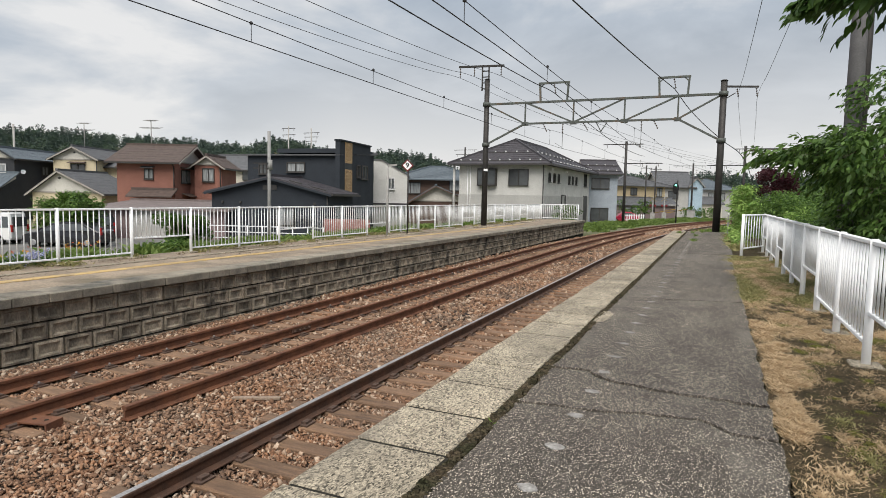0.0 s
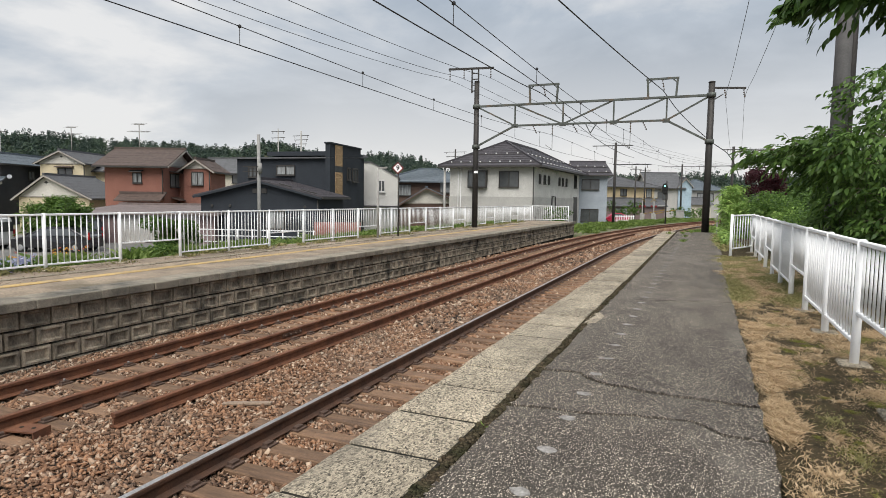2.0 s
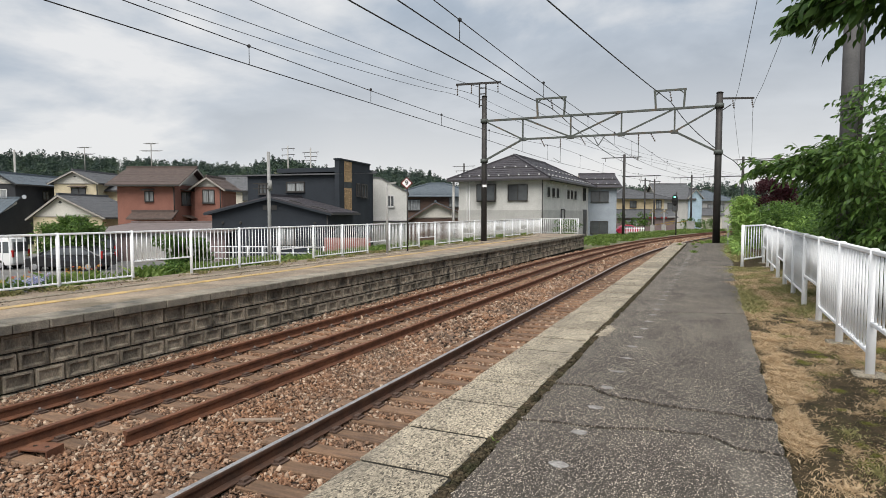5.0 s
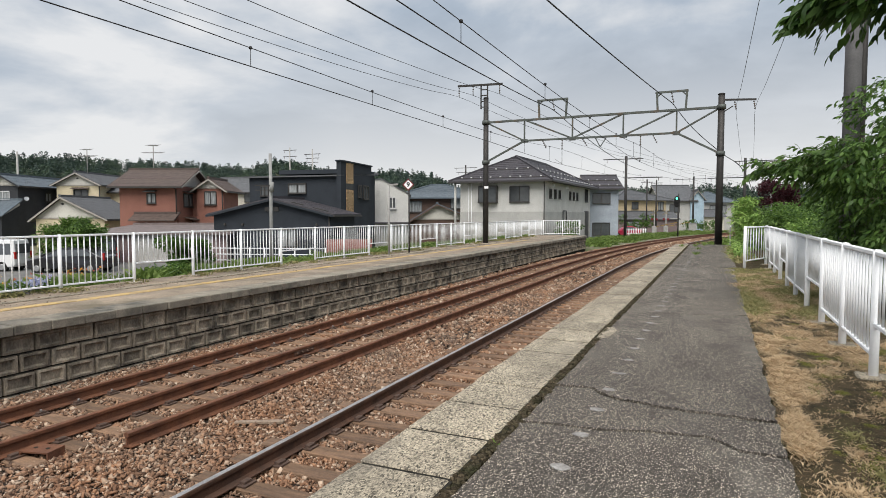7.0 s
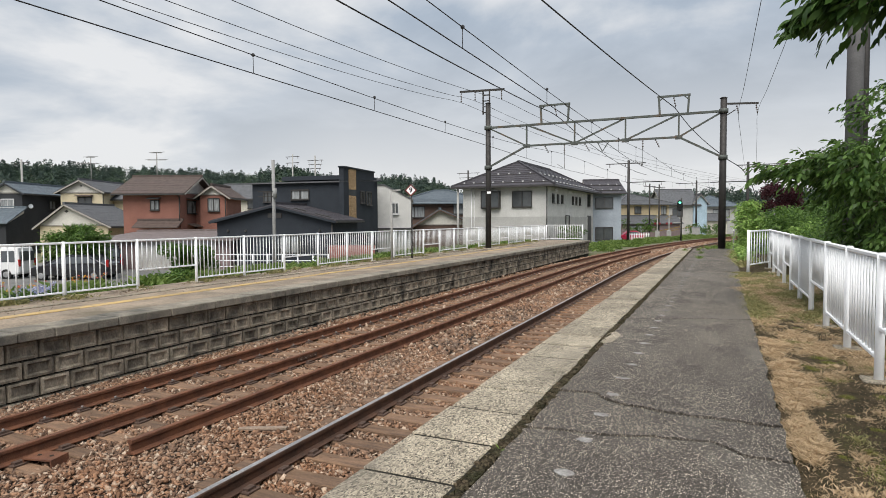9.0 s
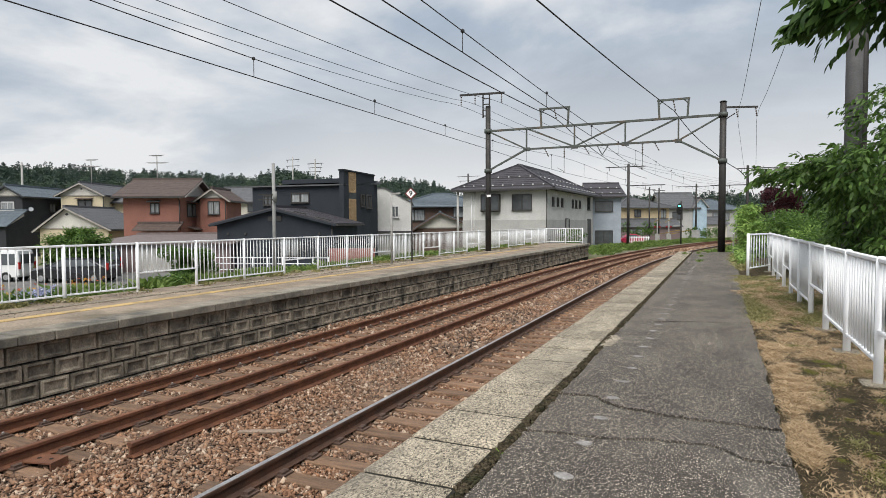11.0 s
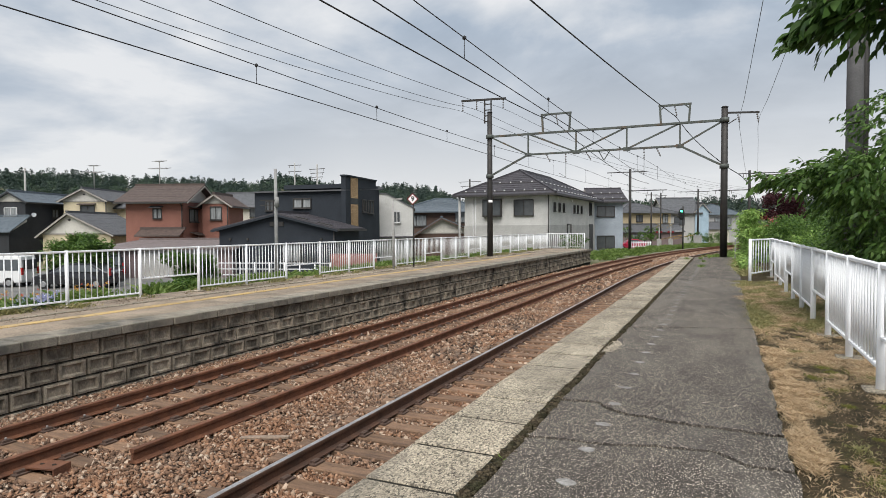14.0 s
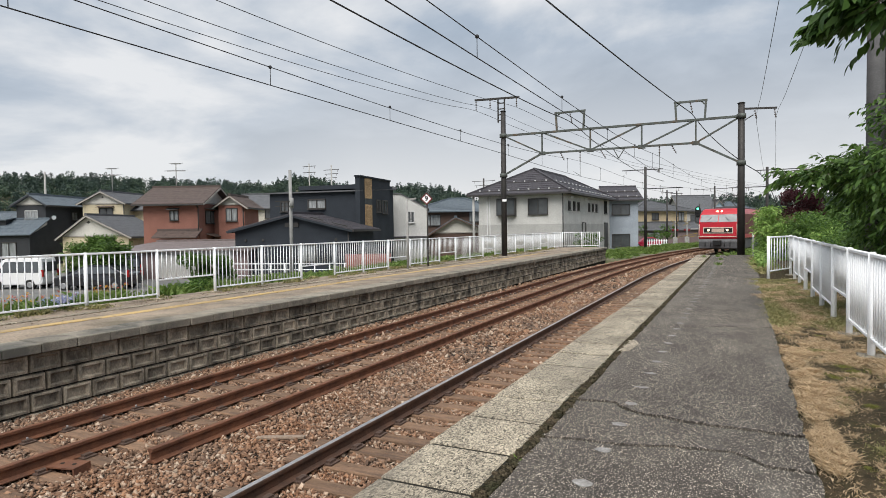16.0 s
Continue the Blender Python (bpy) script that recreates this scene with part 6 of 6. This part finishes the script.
tree("round green shrub behind the railing", [((-14.0, 13.0, -0.8), (-14.0, 13.0, 0.2), 0.04, 0.03)], blobs_in([((-14.5, -13.5, 12.55, 13.5, -0.55, 0.55), 1)], 36, 0.27, 200, 22), M_LEAF, 0.11, 22, category="shrub", name="shrub")
tree("low leafy creeper on the bank", [((-13.4, 11.3, -0.5), (-13.4, 11.3, -0.2), 0.02, 0.015)], blobs_in([((-13.5, -12.4, 10.2, 12.2, -0.4, -0.02), 1)], 26, 0.25, 70, 23), M_LEAF, 0.11, 23, category="shrub", name="shrub")
cherry("dark green garden shrub by the parked cars", [((-34, 23.8, -1.9), (-34, 23.8, -0.3), 0.06, 0.04)],
       [([((-36.0, -32.4, 22.7, 24.6, -0.9, 0.6), 1700)], (0, -0.2, 0.6), 0.6, 9, 0.19, 0.45, 0.3), ([((-34.9, -33.4, 23.2, 24.2, 0.5, 0.9), 260)], (0, 0, 0.9), 0.55, 9, 0.17, 0.4, 0.2)], M_LEAF3, 24, name="shrub")
tree("leafy bush at the foot of the big house", [((-13.0, 50, -1.2), (-13.0, 50, 0), 0.05, 0.03)], blobs_in([((-13.4, -11.5, 55, 58, -1.1, 0.6), 1)], 20, 0.5, 80, 26), M_LEAF, 0.2, 26, category="bush", name="bush")
tree("bushes beside the crossing", [((-3.0, 96, -1.2), (-3.0, 96, 0), 0.05, 0.03)], blobs_in([((-4.5, 0.5, 95, 99, -1.1, 0.6), 1), ((-13, -9, 90, 94, -1.1, 1.2), 0.8)], 24, 0.7, 80, 27), M_LEAF, 0.3, 27, category="bush", name="bush")

# ---- vehicles in the yard ----
M_CARW = mat("white_car_paint", (0.74, 0.74, 0.74), (0.70, 0.70, 0.70), scale=1, fine=8, bump=0, rough=0.22, spec=0.6, grain=0.03)
M_CARK = mat("black_car_paint", (0.018, 0.018, 0.022), scale=1, fine=8, bump=0, rough=0.2, spec=0.6, grain=0.03)
M_CARR = mat("crimson_car_paint", (0.45, 0.02, 0.06), scale=1, fine=8, bump=0, rough=0.25, spec=0.6, grain=0.03)
M_TYRE = mat("tyre_rubber", (0.02, 0.02, 0.02), scale=8, bump=0.1, rough=0.9); M_RIM = mat("wheel_rim", (0.45, 0.45, 0.46), scale=8, bump=0, metal=0.7, rough=0.4)
M_TAIL = mat("tail_lamp_lens", (0.40, 0.02, 0.02), scale=5, bump=0, rough=0.2)


def vehicle(label, x, y, z, rot, paint, length, width, height, van=False):
    """Nose towards local -x; z is the ground."""
    c = thing("van" if van else "car", label, "van" if van else "car", "parked vehicles", m=pose(x, y, z, 0, 0, rot))
    L, Hh = length, height
    if van:
        prof = [(0.0, 0.35), (0.02, 0.85), (0.35, 1.0), (0.95, Hh - 0.12), (1.3, Hh), (L - 0.12, Hh - 0.02), (L - 0.02, 1.0), (L, 0.4), (L - 0.1, 0.28), (0.15, 0.28)]
        glass = [(0.75, 1.0), (1.15, Hh - 0.22), (L - 0.2, Hh - 0.22), (L - 0.16, 1.0)]
    else:
        prof = [(0.0, 0.4), (0.08, 0.72), (1.0, 0.92), (1.75, Hh - 0.06), (2.2, Hh), (L - 1.1, Hh - 0.03), (L - 0.3, 1.0), (L - 0.03, 0.9), (L, 0.45), (L - 0.1, 0.28), (0.15, 0.28)]
        glass = [(1.25, 0.95), (1.85, Hh - 0.12), (L - 1.15, Hh - 0.12), (L - 0.55, 0.98)]
    bm = bmesh.new()
    prism(bm, [(u, -width / 2, w) for u, w in prof], (0, width, 0))
    for v in bm.verts:
        if v.co.z > 0.95:
            v.co.y *= 1 - 0.16 * (v.co.z - 0.95) / (Hh - 0.95)
    part("body", bm, paint, c, bevel=0.05)
    for sy in (-1, 1):
        bm = bmesh.new()
        prism(bm, [(u, sy * (width / 2 * (1 - 0.16 * (w - 0.95) / (Hh - 0.95)) + 0.012), w) for u, w in glass], (0, -sy * 0.02, 0))
        part("side_window", bm, M_GLASS, c)
        for u in (0.7, L - 0.75):
            bm = bmesh.new(); tube(bm, (u, sy * (width / 2 - 0.2), 0.3), (u, sy * (width / 2 + 0.02), 0.3), 0.3, n=18)
            w = part("wheel", bm, M_TYRE, c)
            bm = bmesh.new(); tube(bm, (u, sy * (width / 2), 0.3), (u, sy * (width / 2 + 0.035), 0.3), 0.19, 0.15, 14); part("rim", bm, M_RIM, w)
        bm = bmesh.new(); box(bm, L - 0.09, sy * (width / 2 - 0.1) - 0.07, 0.75, L + 0.015, sy * (width / 2 - 0.1) + 0.07, 1.15); part("tail_lamp", bm, M_TAIL, c)
    bm = bmesh.new(); box(bm, L - 0.06, -width / 2 * 0.75, 1.05, L + 0.012, width / 2 * 0.75, Hh - 0.25); part("rear_window", bm, M_GLASS, c)
    return c


vehicle("white van parked in the yard", -39.7, 20.8, -1.9, 24, M_CARW, 3.4, 1.5, 1.85, True)
vehicle("black minivan parked beside the white van", -38.3, 24.2, -1.9, 60, M_CARK, 4.2, 1.7, 1.75, True)
vehicle("black car parked in the yard", -35.2, 21.9, -1.9, 24, M_CARK, 4.4, 1.7, 1.45)
vehicle("white car parked by the garage", -39.8, 29.0, -1.9, 10, M_CARW, 3.6, 1.6, 1.55)
vehicle("crimson car parked by the crossing", -13.6, 87.5, -1.75, 24, M_CARR, 4.0, 1.65, 1.5)
bm = bmesh.new()
prism(bm, [(-52, 14, -1.86), (-21, 14, -1.86), (-21, 36, -1.86), (-52, 30, -1.86)], (0, 0, -0.1))
tagged(part("yard_paving", bm, mat("yard_asphalt", (0.17, 0.165, 0.16), (0.12, 0.12, 0.115), scale=0.6, fine=20, bump=0.3)), "grey paved parking yard", "yard", kind="structure")

# ---- poles, lamp, sign ----
M_UPOLE = mat("grey_pole_concrete", (0.27, 0.27, 0.265), (0.21, 0.21, 0.207), scale=3, fine=40, bump=0.1, grain=0.1)
up_ = thing("utility_pole", "grey concrete utility pole behind the far railing", "pole")
bm = bmesh.new(); tube(bm, (-20.8, 24.85, -2.0), (-20.8, 24.85, 4.45), 0.10, 0.08, 14); part("pole", bm, M_UPOLE, up_)
bm = bmesh.new(); tube(bm, (-20.64, 24.75, 2.5), (-20.64, 24.75, 3.0), 0.1, n=12); part("junction_box", bm, M_UPOLE, up_)
bm = bmesh.new(); bar(bm, (-21.6, 24.6, 2.85), (-20.7, 24.8, 2.85), 0.05); bar(bm, (-21.6, 24.6, 2.6), (-20.7, 24.8, 2.6), 0.05); part("bracket", bm, M_POLE, up_)
lamp = thing("platform_lamp", "slim grey platform lamp post with a bent arm", "lamp post")
bm = bmesh.new(); tube(bm, (-11.0, 19.6, -0.2), (-11.0, 19.6, 2.42), 0.045, 0.04, 10); part("post", bm, M_CONC, lamp)
bm = bmesh.new(); bar(bm, (-11.0, 19.6, 2.42), (-10.72, 19.78, 2.46), 0.09, 0.06); part("arm", bm, M_CONC, lamp)
sg = thing("stop_sign", "white diamond stop-position sign numbered nine", "sign")
bm = bmesh.new(); tube(bm, (-10.99, 21.19, -0.2), (-10.99, 21.19, 2.45), 0.03, n=8); part("post", bm, M_POLE, sg)
S0 = pose(-11.0, 21.15, 2.51, 90, 0, 20)
M_SRED = mat("sign_red", (0.20, 0.02, 0.025), scale=5, bump=0, rough=0.5); M_SBLK = mat("sign_black", (0.01, 0.01, 0.01), scale=5, bump=0, rough=0.5)
def diamond(k, d0, d1):
    bm = bmesh.new()
    prism(bm, [S0 @ Vector((a * k, b * k, d0)) for a, b in ((-1, 0), (0, -1), (1, 0), (0, 1))], S0.to_3x3() @ Vector((0, 0, d1 - d0)))
    return bm
part("sign_back", diamond(0.235, 0.0, 0.012), M_SRED, sg, "dark red border")
part("sign_face", diamond(0.18, 0.013, 0.018), M_WHITE, sg)
tx = bpy.data.curves.new("sign_number", "FONT"); tx.body = "9"; tx.size = 0.27; tx.align_x, tx.align_y = "CENTER", "CENTER"; tx.extrude = 0.002; tx.offset = 0.006
tx.materials.append(M_SBLK)
tob = new("sign_number", tx); tob.parent = sg; tob.matrix_basis = S0 @ Matrix.Translation((0, 0, 0.021))


def antenna(label, x, y, z, h, base):
    a = thing("roof_antenna", label, "antenna", "roof antennas")
    bm = bmesh.new(); tube(bm, (x, y, base), (x, y, z), 0.05, n=6); part("mast", bm, M_CONC, a)
    bm = bmesh.new()
    for k, w in ((0.0, 0.5), (-0.7, 0.9)):
        bar(bm, (x - w * 0.9, y - w * 0.4, z + k), (x + w * 0.9, y + w * 0.4, z + k), 0.05)
        for i in range(5):
            c = Vector((x - w * 0.9 + i * w * 0.45, y - w * 0.4 + i * w * 0.2, z + k)); bar(bm, c - Vector((0, 0.3, 0.0)), c + Vector((0, 0.3, 0.12)), 0.04)
    part("aerial", bm, M_CONC, a)


antenna("thin grey roof antenna on the cream house", -62.5, 44.9, 8.4, 2, 5.9)
antenna("thin grey roof antenna behind the terracotta house", -50.5, 43.2, 8.1, 2, 4.8)
line_pole(-54.8, 74.8, -1.9, 11.0, [(-1.4, 1.4, 10.3), (-1.2, 1.2, 9.7), (-1.0, 1.0, 9.1)], "distant utility pole with three crossarms", 0.13, True)
line_pole(-57.5, 73.0, -1.9, 11.2, [(-1.2, 1.2, 10.8), (-1.2, 1.2, 9.9)], "distant pole top with insulators", 0.1, True)
line_pole(-94.5, 56.9, -1.9, 10.7, [(-1.8, 1.8, 10.2)], "distant utility pole above the roofs", 0.17, True)
line_pole(-41.7, 102.6, -1.9, 10.3, [(-2.2, 2.2, 9.8), (-1.8, 1.8, 9.0)], "distant utility pole with two crossarms", 0.17)

# white pipe rails and red low wall behind the railing
rails_ = thing("yard_railing", "low white pipe railing beside the black house", "railing")
for k in range(9):
    p = Vector((-27.5 + k * 0.875, 27.0 + k * 0.2625, -1.95))
    bm = bmesh.new(); tube(bm, p, p + Vector((0, 0, 1.4)), 0.035, n=6); part("post", bm, M_WHITE, rails_)
for z in (-1.3, -0.95, -0.6):
    bm = bmesh.new(); tube(bm, (-27.6, 26.97, z), (-20.4, 29.13, z), 0.03, n=6); part("pipe_rail", bm, M_WHITE, rails_)
bm = bmesh.new(); prism(bm, [(-21.1, 30.0, -1.95), (-18.6, 31.1, -1.95), (-18.6, 31.1, -0.1), (-21.1, 30.0, -0.1)], (-0.07, 0.15, 0))
tagged(part("low_wall", bm, mat("faded_red_wall", (0.31, 0.14, 0.125), (0.26, 0.115, 0.10), scale=2, fine=20)), "faded red low wall behind the railing", "wall", kind="structure")

# ---- railway signal and level crossing ----
sig = thing("railway_signal", "black railway colour-light signal showing green", "signal")
bm = bmesh.new(); tube(bm, (-3.95, 70.6, -1.2), (-3.95, 70.6, 3.6), 0.08, n=10); part("post", bm, M_POLE, sig)
bm = bmesh.new(); prism(bm, [(-4.1 + 0.33 * math.cos(a) , 70.4, 2.75 + 0.62 * math.sin(a)) for a in [i * math.tau / 16 for i in range(16)]], (0, 0.14, 0)); part("backplate", bm, M_SBLK, sig)
for k, z in enumerate((2.4, 2.75, 3.08)):
    on = k == 2
    bm = bmesh.new(); tube(bm, (-4.1, 70.38, z), (-4.1, 70.24, z), 0.13, n=12); ln_ = part("lamp_hood", bm, M_SBLK, sig)
    bm = bmesh.new(); tube(bm, (-4.1, 70.235, z), (-4.1, 70.225, z), 0.11, n=12)
    part("lens", bm, mat("green_lamp_lens", (0.05, 0.8, 0.45), scale=3, bump=0, emit=(0.1, 1.0, 0.55, 4)) if on else M_SBLK, ln_)
bm = bmesh.new(); box(bm, -4.75, 70.2, 0.9, -4.0, 70.8, 1.0); part("platform_step", bm, M_CONC, sig)
M_BARR = mat("yellow_black_paint", (0.42, 0.28, 0.04), (0.05, 0.045, 0.03), scale=3, bump=0)
for cx, cy, lean in ((-8.3, 92.0, 0), (-6.9, 94.0, 0)):
    gte = thing("crossing_gate", "level-crossing gate machine with yellow and black boom", "crossing gate", "crossing gates")
    bm = bmesh.new(); tube(bm, (cx, cy, -1.6), (cx, cy, 1.9), 0.08, n=8); part("post", bm, M_CONC, gte)
    bm = bmesh.new(); bar(bm, (cx - 0.5, cy - 0.1, 1.3), (cx + 0.5, cy - 0.1, 2.0), 0.1, 0.04); bar(bm, (cx + 0.5, cy - 0.1, 1.3), (cx - 0.5, cy - 0.1, 2.0), 0.14, 0.04); part("cross_sign", bm, M_BARR, gte)
    bm = bmesh.new(); box(bm, cx - 0.3, cy - 0.3, -1.3, cx + 0.3, cy + 0.3, -0.3); part("gate_box", bm, M_CONC, gte, bevel=0.04)
    bm = bmesh.new(); bar(bm, (cx, cy - 0.2, -0.4), (cx + 3.2, cy - 0.8, 0.3), 0.08); part("boom", bm, M_BARR, gte)
    for sx in (-0.3, 0.3):
        bm = bmesh.new(); tube(bm, (cx + sx, cy - 0.16, 0.7), (cx + sx, cy - 0.05, 0.7), 0.16, n=12); part("flasher", bm, M_SRED, gte)
rb = thing("relay_box", "grey trackside relay cabinet", "cabinet")
bm = bmesh.new(); box(bm, -3.6, 88, -1.2, -2.6, 88.6, 0.2); part("body", bm, M_CONC, rb, bevel=0.03)
bm = bmesh.new(); box(bm, -3.66, 87.94, 0.2, -2.54, 88.66, 0.26); part("roof", bm, M_CONC, rb)
wf = thing("low_fence", "low white slatted fence near the crossing", "fence")
for k in range(9):
    bm = bmesh.new(); box(bm, -11.4 + k * 0.3, 86.0 + k * 0.1, -1.7, -11.28 + k * 0.3, 86.04 + k * 0.1, -0.5); part("slat", bm, M_WHITE, wf)
for z in (-1.2, -0.7):
    bm = bmesh.new(); bar(bm, (-11.45, 86.05, z), (-8.8, 86.95, z), 0.05, 0.07); part("rail", bm, M_WHITE, wf)

# ---- the train ----
M_RED = mat("red_train_paint", (0.46, 0.015, 0.028), (0.40, 0.012, 0.024), scale=1, fine=10, bump=0, rough=0.3, spec=0.5, grain=0.04)
M_TGREY = mat("train_grey", (0.10, 0.10, 0.105), scale=3, fine=20, bump=0.1, rough=0.7)
M_CREAMP = mat("cream_train_panel", (0.62, 0.55, 0.47), scale=2, bump=0, rough=0.4)
M_LAMP = mat("headlamp_glow", (1, 0.9, 0.7), scale=2, bump=0, emit=(1.0, 0.66, 0.30, 2.6))
# windscreen base colour is lifted to grey to paint in a sky reflection
M_LGLASS = mat("cab_glass_reflection_grey", (0.15, 0.16, 0.17), (0.10, 0.11, 0.12), scale=1, bump=0, rough=0.08, spec=0.6, grain=0.05)
M_WAGON = mat("brown_container", (0.14, 0.065, 0.045), scale=1, fine=10, bump=0.05)


def locomotive():
    t = thing("locomotive", "red electric locomotive with lit headlamps on the near track", "locomotive")
    prof = [(0.05, 1.15), (0.0, 1.3), (0.06, 2.45), (0.42, 3.1), (0.72, 3.45), (1.0, 3.53), (19.0, 3.53), (19.3, 3.45), (19.6, 3.1), (19.94, 2.45), (20.0, 1.3), (19.95, 1.15)]
    bm = bmesh.new()
    prism(bm, [(-1.44, y, z) for y, z in prof], (2.88, 0, 0))
    for v in bm.verts:
        if v.co.z > 3.2:
            v.co.x *= 0.84
    part("body", bm, M_RED, t, bevel=0.05)
    for sx in (-1, 1):    # two windscreen panes on the sloped front
        bm = bmesh.new()
        x0, x1 = sx * 0.03, sx * 1.34
        prism(bm, [(x0, 0.05, 2.47), (x1, 0.05, 2.47), (x1 * 0.97, 0.355, 3.04), (x0, 0.355, 3.04)], (0, 0.05, 0.02))
        ws = part("windscreen", bm, M_LGLASS, t)
        bm = bmesh.new(); bar(bm, (sx * 0.95, 0.03, 2.42), (sx * 0.5, 0.22, 2.85), 0.03); part("wiper", bm, M_TGREY, ws)
        bm = bmesh.new(); prism(bm, [(sx * 1.452, 0.75, 2.2), (sx * 1.452, 1.4, 2.2), (sx * 1.452, 1.4, 2.9), (sx * 1.452, 0.9, 2.9)], (-sx * 0.02, 0, 0)); part("cab_window", bm, M_GLASS, t)
        # added brown panel: the shaded look of the red side, as colour
        bm = bmesh.new(); box(bm, sx * 1.45 - 0.012, 2.2, 1.5, sx * 1.45 + 0.012, 17.8, 3.1); part("side_louvre", bm, mat("shaded_side_brown", (0.15, 0.06, 0.05), scale=2, fine=12, bump=0.2, stretch=(1, 6, 1)), t, "dull brown panel painting the shade on the red side")
        bm = bmesh.new(); tube(bm, (sx * 1.36, -0.03, 1.35), (sx * 1.36, -0.03, 2.3), 0.02, n=6); part("grab_rail", bm, M_CREAMP, t)
    bm = bmesh.new(); box(bm, -1.08, -0.025, 1.58, 1.08, 0.05, 2.06); pn = part("front_panel", bm, M_CREAMP, t, "cream framed front panel", bevel=0.01)
    bm = bmesh.new(); box(bm, -1.02, -0.034, 1.65, 1.02, -0.02, 1.99); part("panel_field", bm, M_SBLK, pn, "dark lamp field")
    bm = bmesh.new(); box(bm, -0.45, -0.042, 1.68, 0.45, -0.03, 1.96); part("number_plate", bm, mat("faded_panel", (0.58, 0.42, 0.34), scale=3, bump=0), pn)
    bm = bmesh.new(); box(bm, -1.44, -0.012, 1.30, 1.44, 0.06, 1.37); part("white_line", bm, M_CREAMP, t)
    bm = bmesh.new(); prism(bm, [(-1.40, 0.08, 1.16), (-1.40, -0.1, 0.95), (-1.40, -0.05, 0.42), (-1.40, 0.4, 0.36), (-1.40, 1.4, 0.36), (-1.40, 1.4, 1.16)], (2.8, 0, 0)); sk = part("skirt", bm, M_TGREY, t, "grey bumper skirt", bevel=0.03)
    bm = bmesh.new(); box(bm, -0.28, -0.5, 0.65, 0.28, 0.0, 1.05); part("coupler", bm, M_SBLK, sk, bevel=0.03)
    for sx in (-0.9, -0.5, 0.5, 0.9):
        bm = bmesh.new(); tube(bm, (sx, -0.12, 0.95), (sx, -0.18, 0.55), 0.035, n=6); part("air_hose", bm, M_SBLK, sk)
    bm = bmesh.new(); box(bm, -1.3, 1.6, 0.35, 1.3, 18.6, 1.15); part("underframe", bm, M_TGREY, t)
    for y0 in (2.0, 4.4, 8.8, 11.2, 15.6, 18.0):
        for sx in (-1, 1):
            bm = bmesh.new(); tube(bm, (sx * 0.47, y0, 0.56), (sx * 0.62, y0, 0.56), 0.56, n=20); part("wheel", bm, M_TGREY, t)
    for x, y, z in ((-0.68, -0.05, 1.84), (0.68, -0.05, 1.84), (-0.16, 0.55, 3.3), (0.16, 0.55, 3.3)):
        bm = bmesh.new(); tube(bm, (x, y, z), (x, y + 0.08, z), 0.085, n=12); part("headlamp", bm, M_LAMP, t)
    bm = bmesh.new(); box(bm, -0.7, 2.5, 3.53, 0.7, 17, 3.72); part("roof_gear", bm, M_TGREY, t, bevel=0.03)
    bm = bmesh.new()
    for sx in (-0.45, 0.45):
        bar(bm, (sx, 4.6, 3.72), (sx * 0.8, 3.2, 4.15), 0.05); bar(bm, (sx * 0.8, 3.2, 4.15), (sx * 0.8, 4.3, 4.62), 0.04)
    bar(bm, (-0.85, 4.3, 4.66), (0.85, 4.3, 4.66), 0.06, 0.05); bar(bm, (-0.5, 4.6, 3.76), (0.5, 4.6, 3.76), 0.08)
    part("pantograph", bm, M_TGREY, t)
    return t


def wagon():
    t = thing("container_wagon", "flat wagon loaded with brown containers behind the locomotive", "wagon", "wagons")
    bm = bmesh.new(); box(bm, -1.3, 0.5, 0.75, 1.3, 19.6, 1.05); part("deck", bm, M_TGREY, t)
    for k in range(5):
        y0 = 0.55 + k * 3.82
        bm = bmesh.new(); box(bm, -1.22, y0, 1.06, 1.22, y0 + 3.7, 3.45); c = part("container", bm, M_WAGON, t, bevel=0.03)
        for i in range(9):
            bm = bmesh.new(); box(bm, -1.245, y0 + 0.25 + i * 0.4, 1.2, 1.245, y0 + 0.33 + i * 0.4, 3.3); part("rib", bm, M_WAGON, c)
    for y0 in (3.0, 4.9, 15.1, 17.0):
        for sx in (-1, 1):
            bm = bmesh.new(); tube(bm, (sx * 0.47, y0, 0.43), (sx * 0.6, y0, 0.43), 0.43, n=16); part("wheel", bm, M_TGREY, t)
    return t


loco = locomotive()
wagons = [wagon()]
for _ in range(3):
    wagons.append(copy_thing(wagons[0], Matrix()))


def train_rows(gap, length):
    """The train runs in at about 12 metres a second."""
    out = []
    for k in range(0, 33):
        t = k * 0.5
        s = 51.7 + 12.3 * (16.0 - t) + gap
        x, y, a = rail_line(NEAR, s)
        x2, y2, a2 = rail_line(NEAR, s + length)
        out.append((t, Matrix.Translation((x, y, RAIL_Z)) @ Matrix.Rotation(math.atan2(-(x2 - x), y2 - y), 4, "Z")))
    return out


def motions():
    walk(loco, train_rows(0, 20))
    for i, w in enumerate(wagons):
        walk(w, train_rows(20.4 + i * 20.4, 20))


motions()
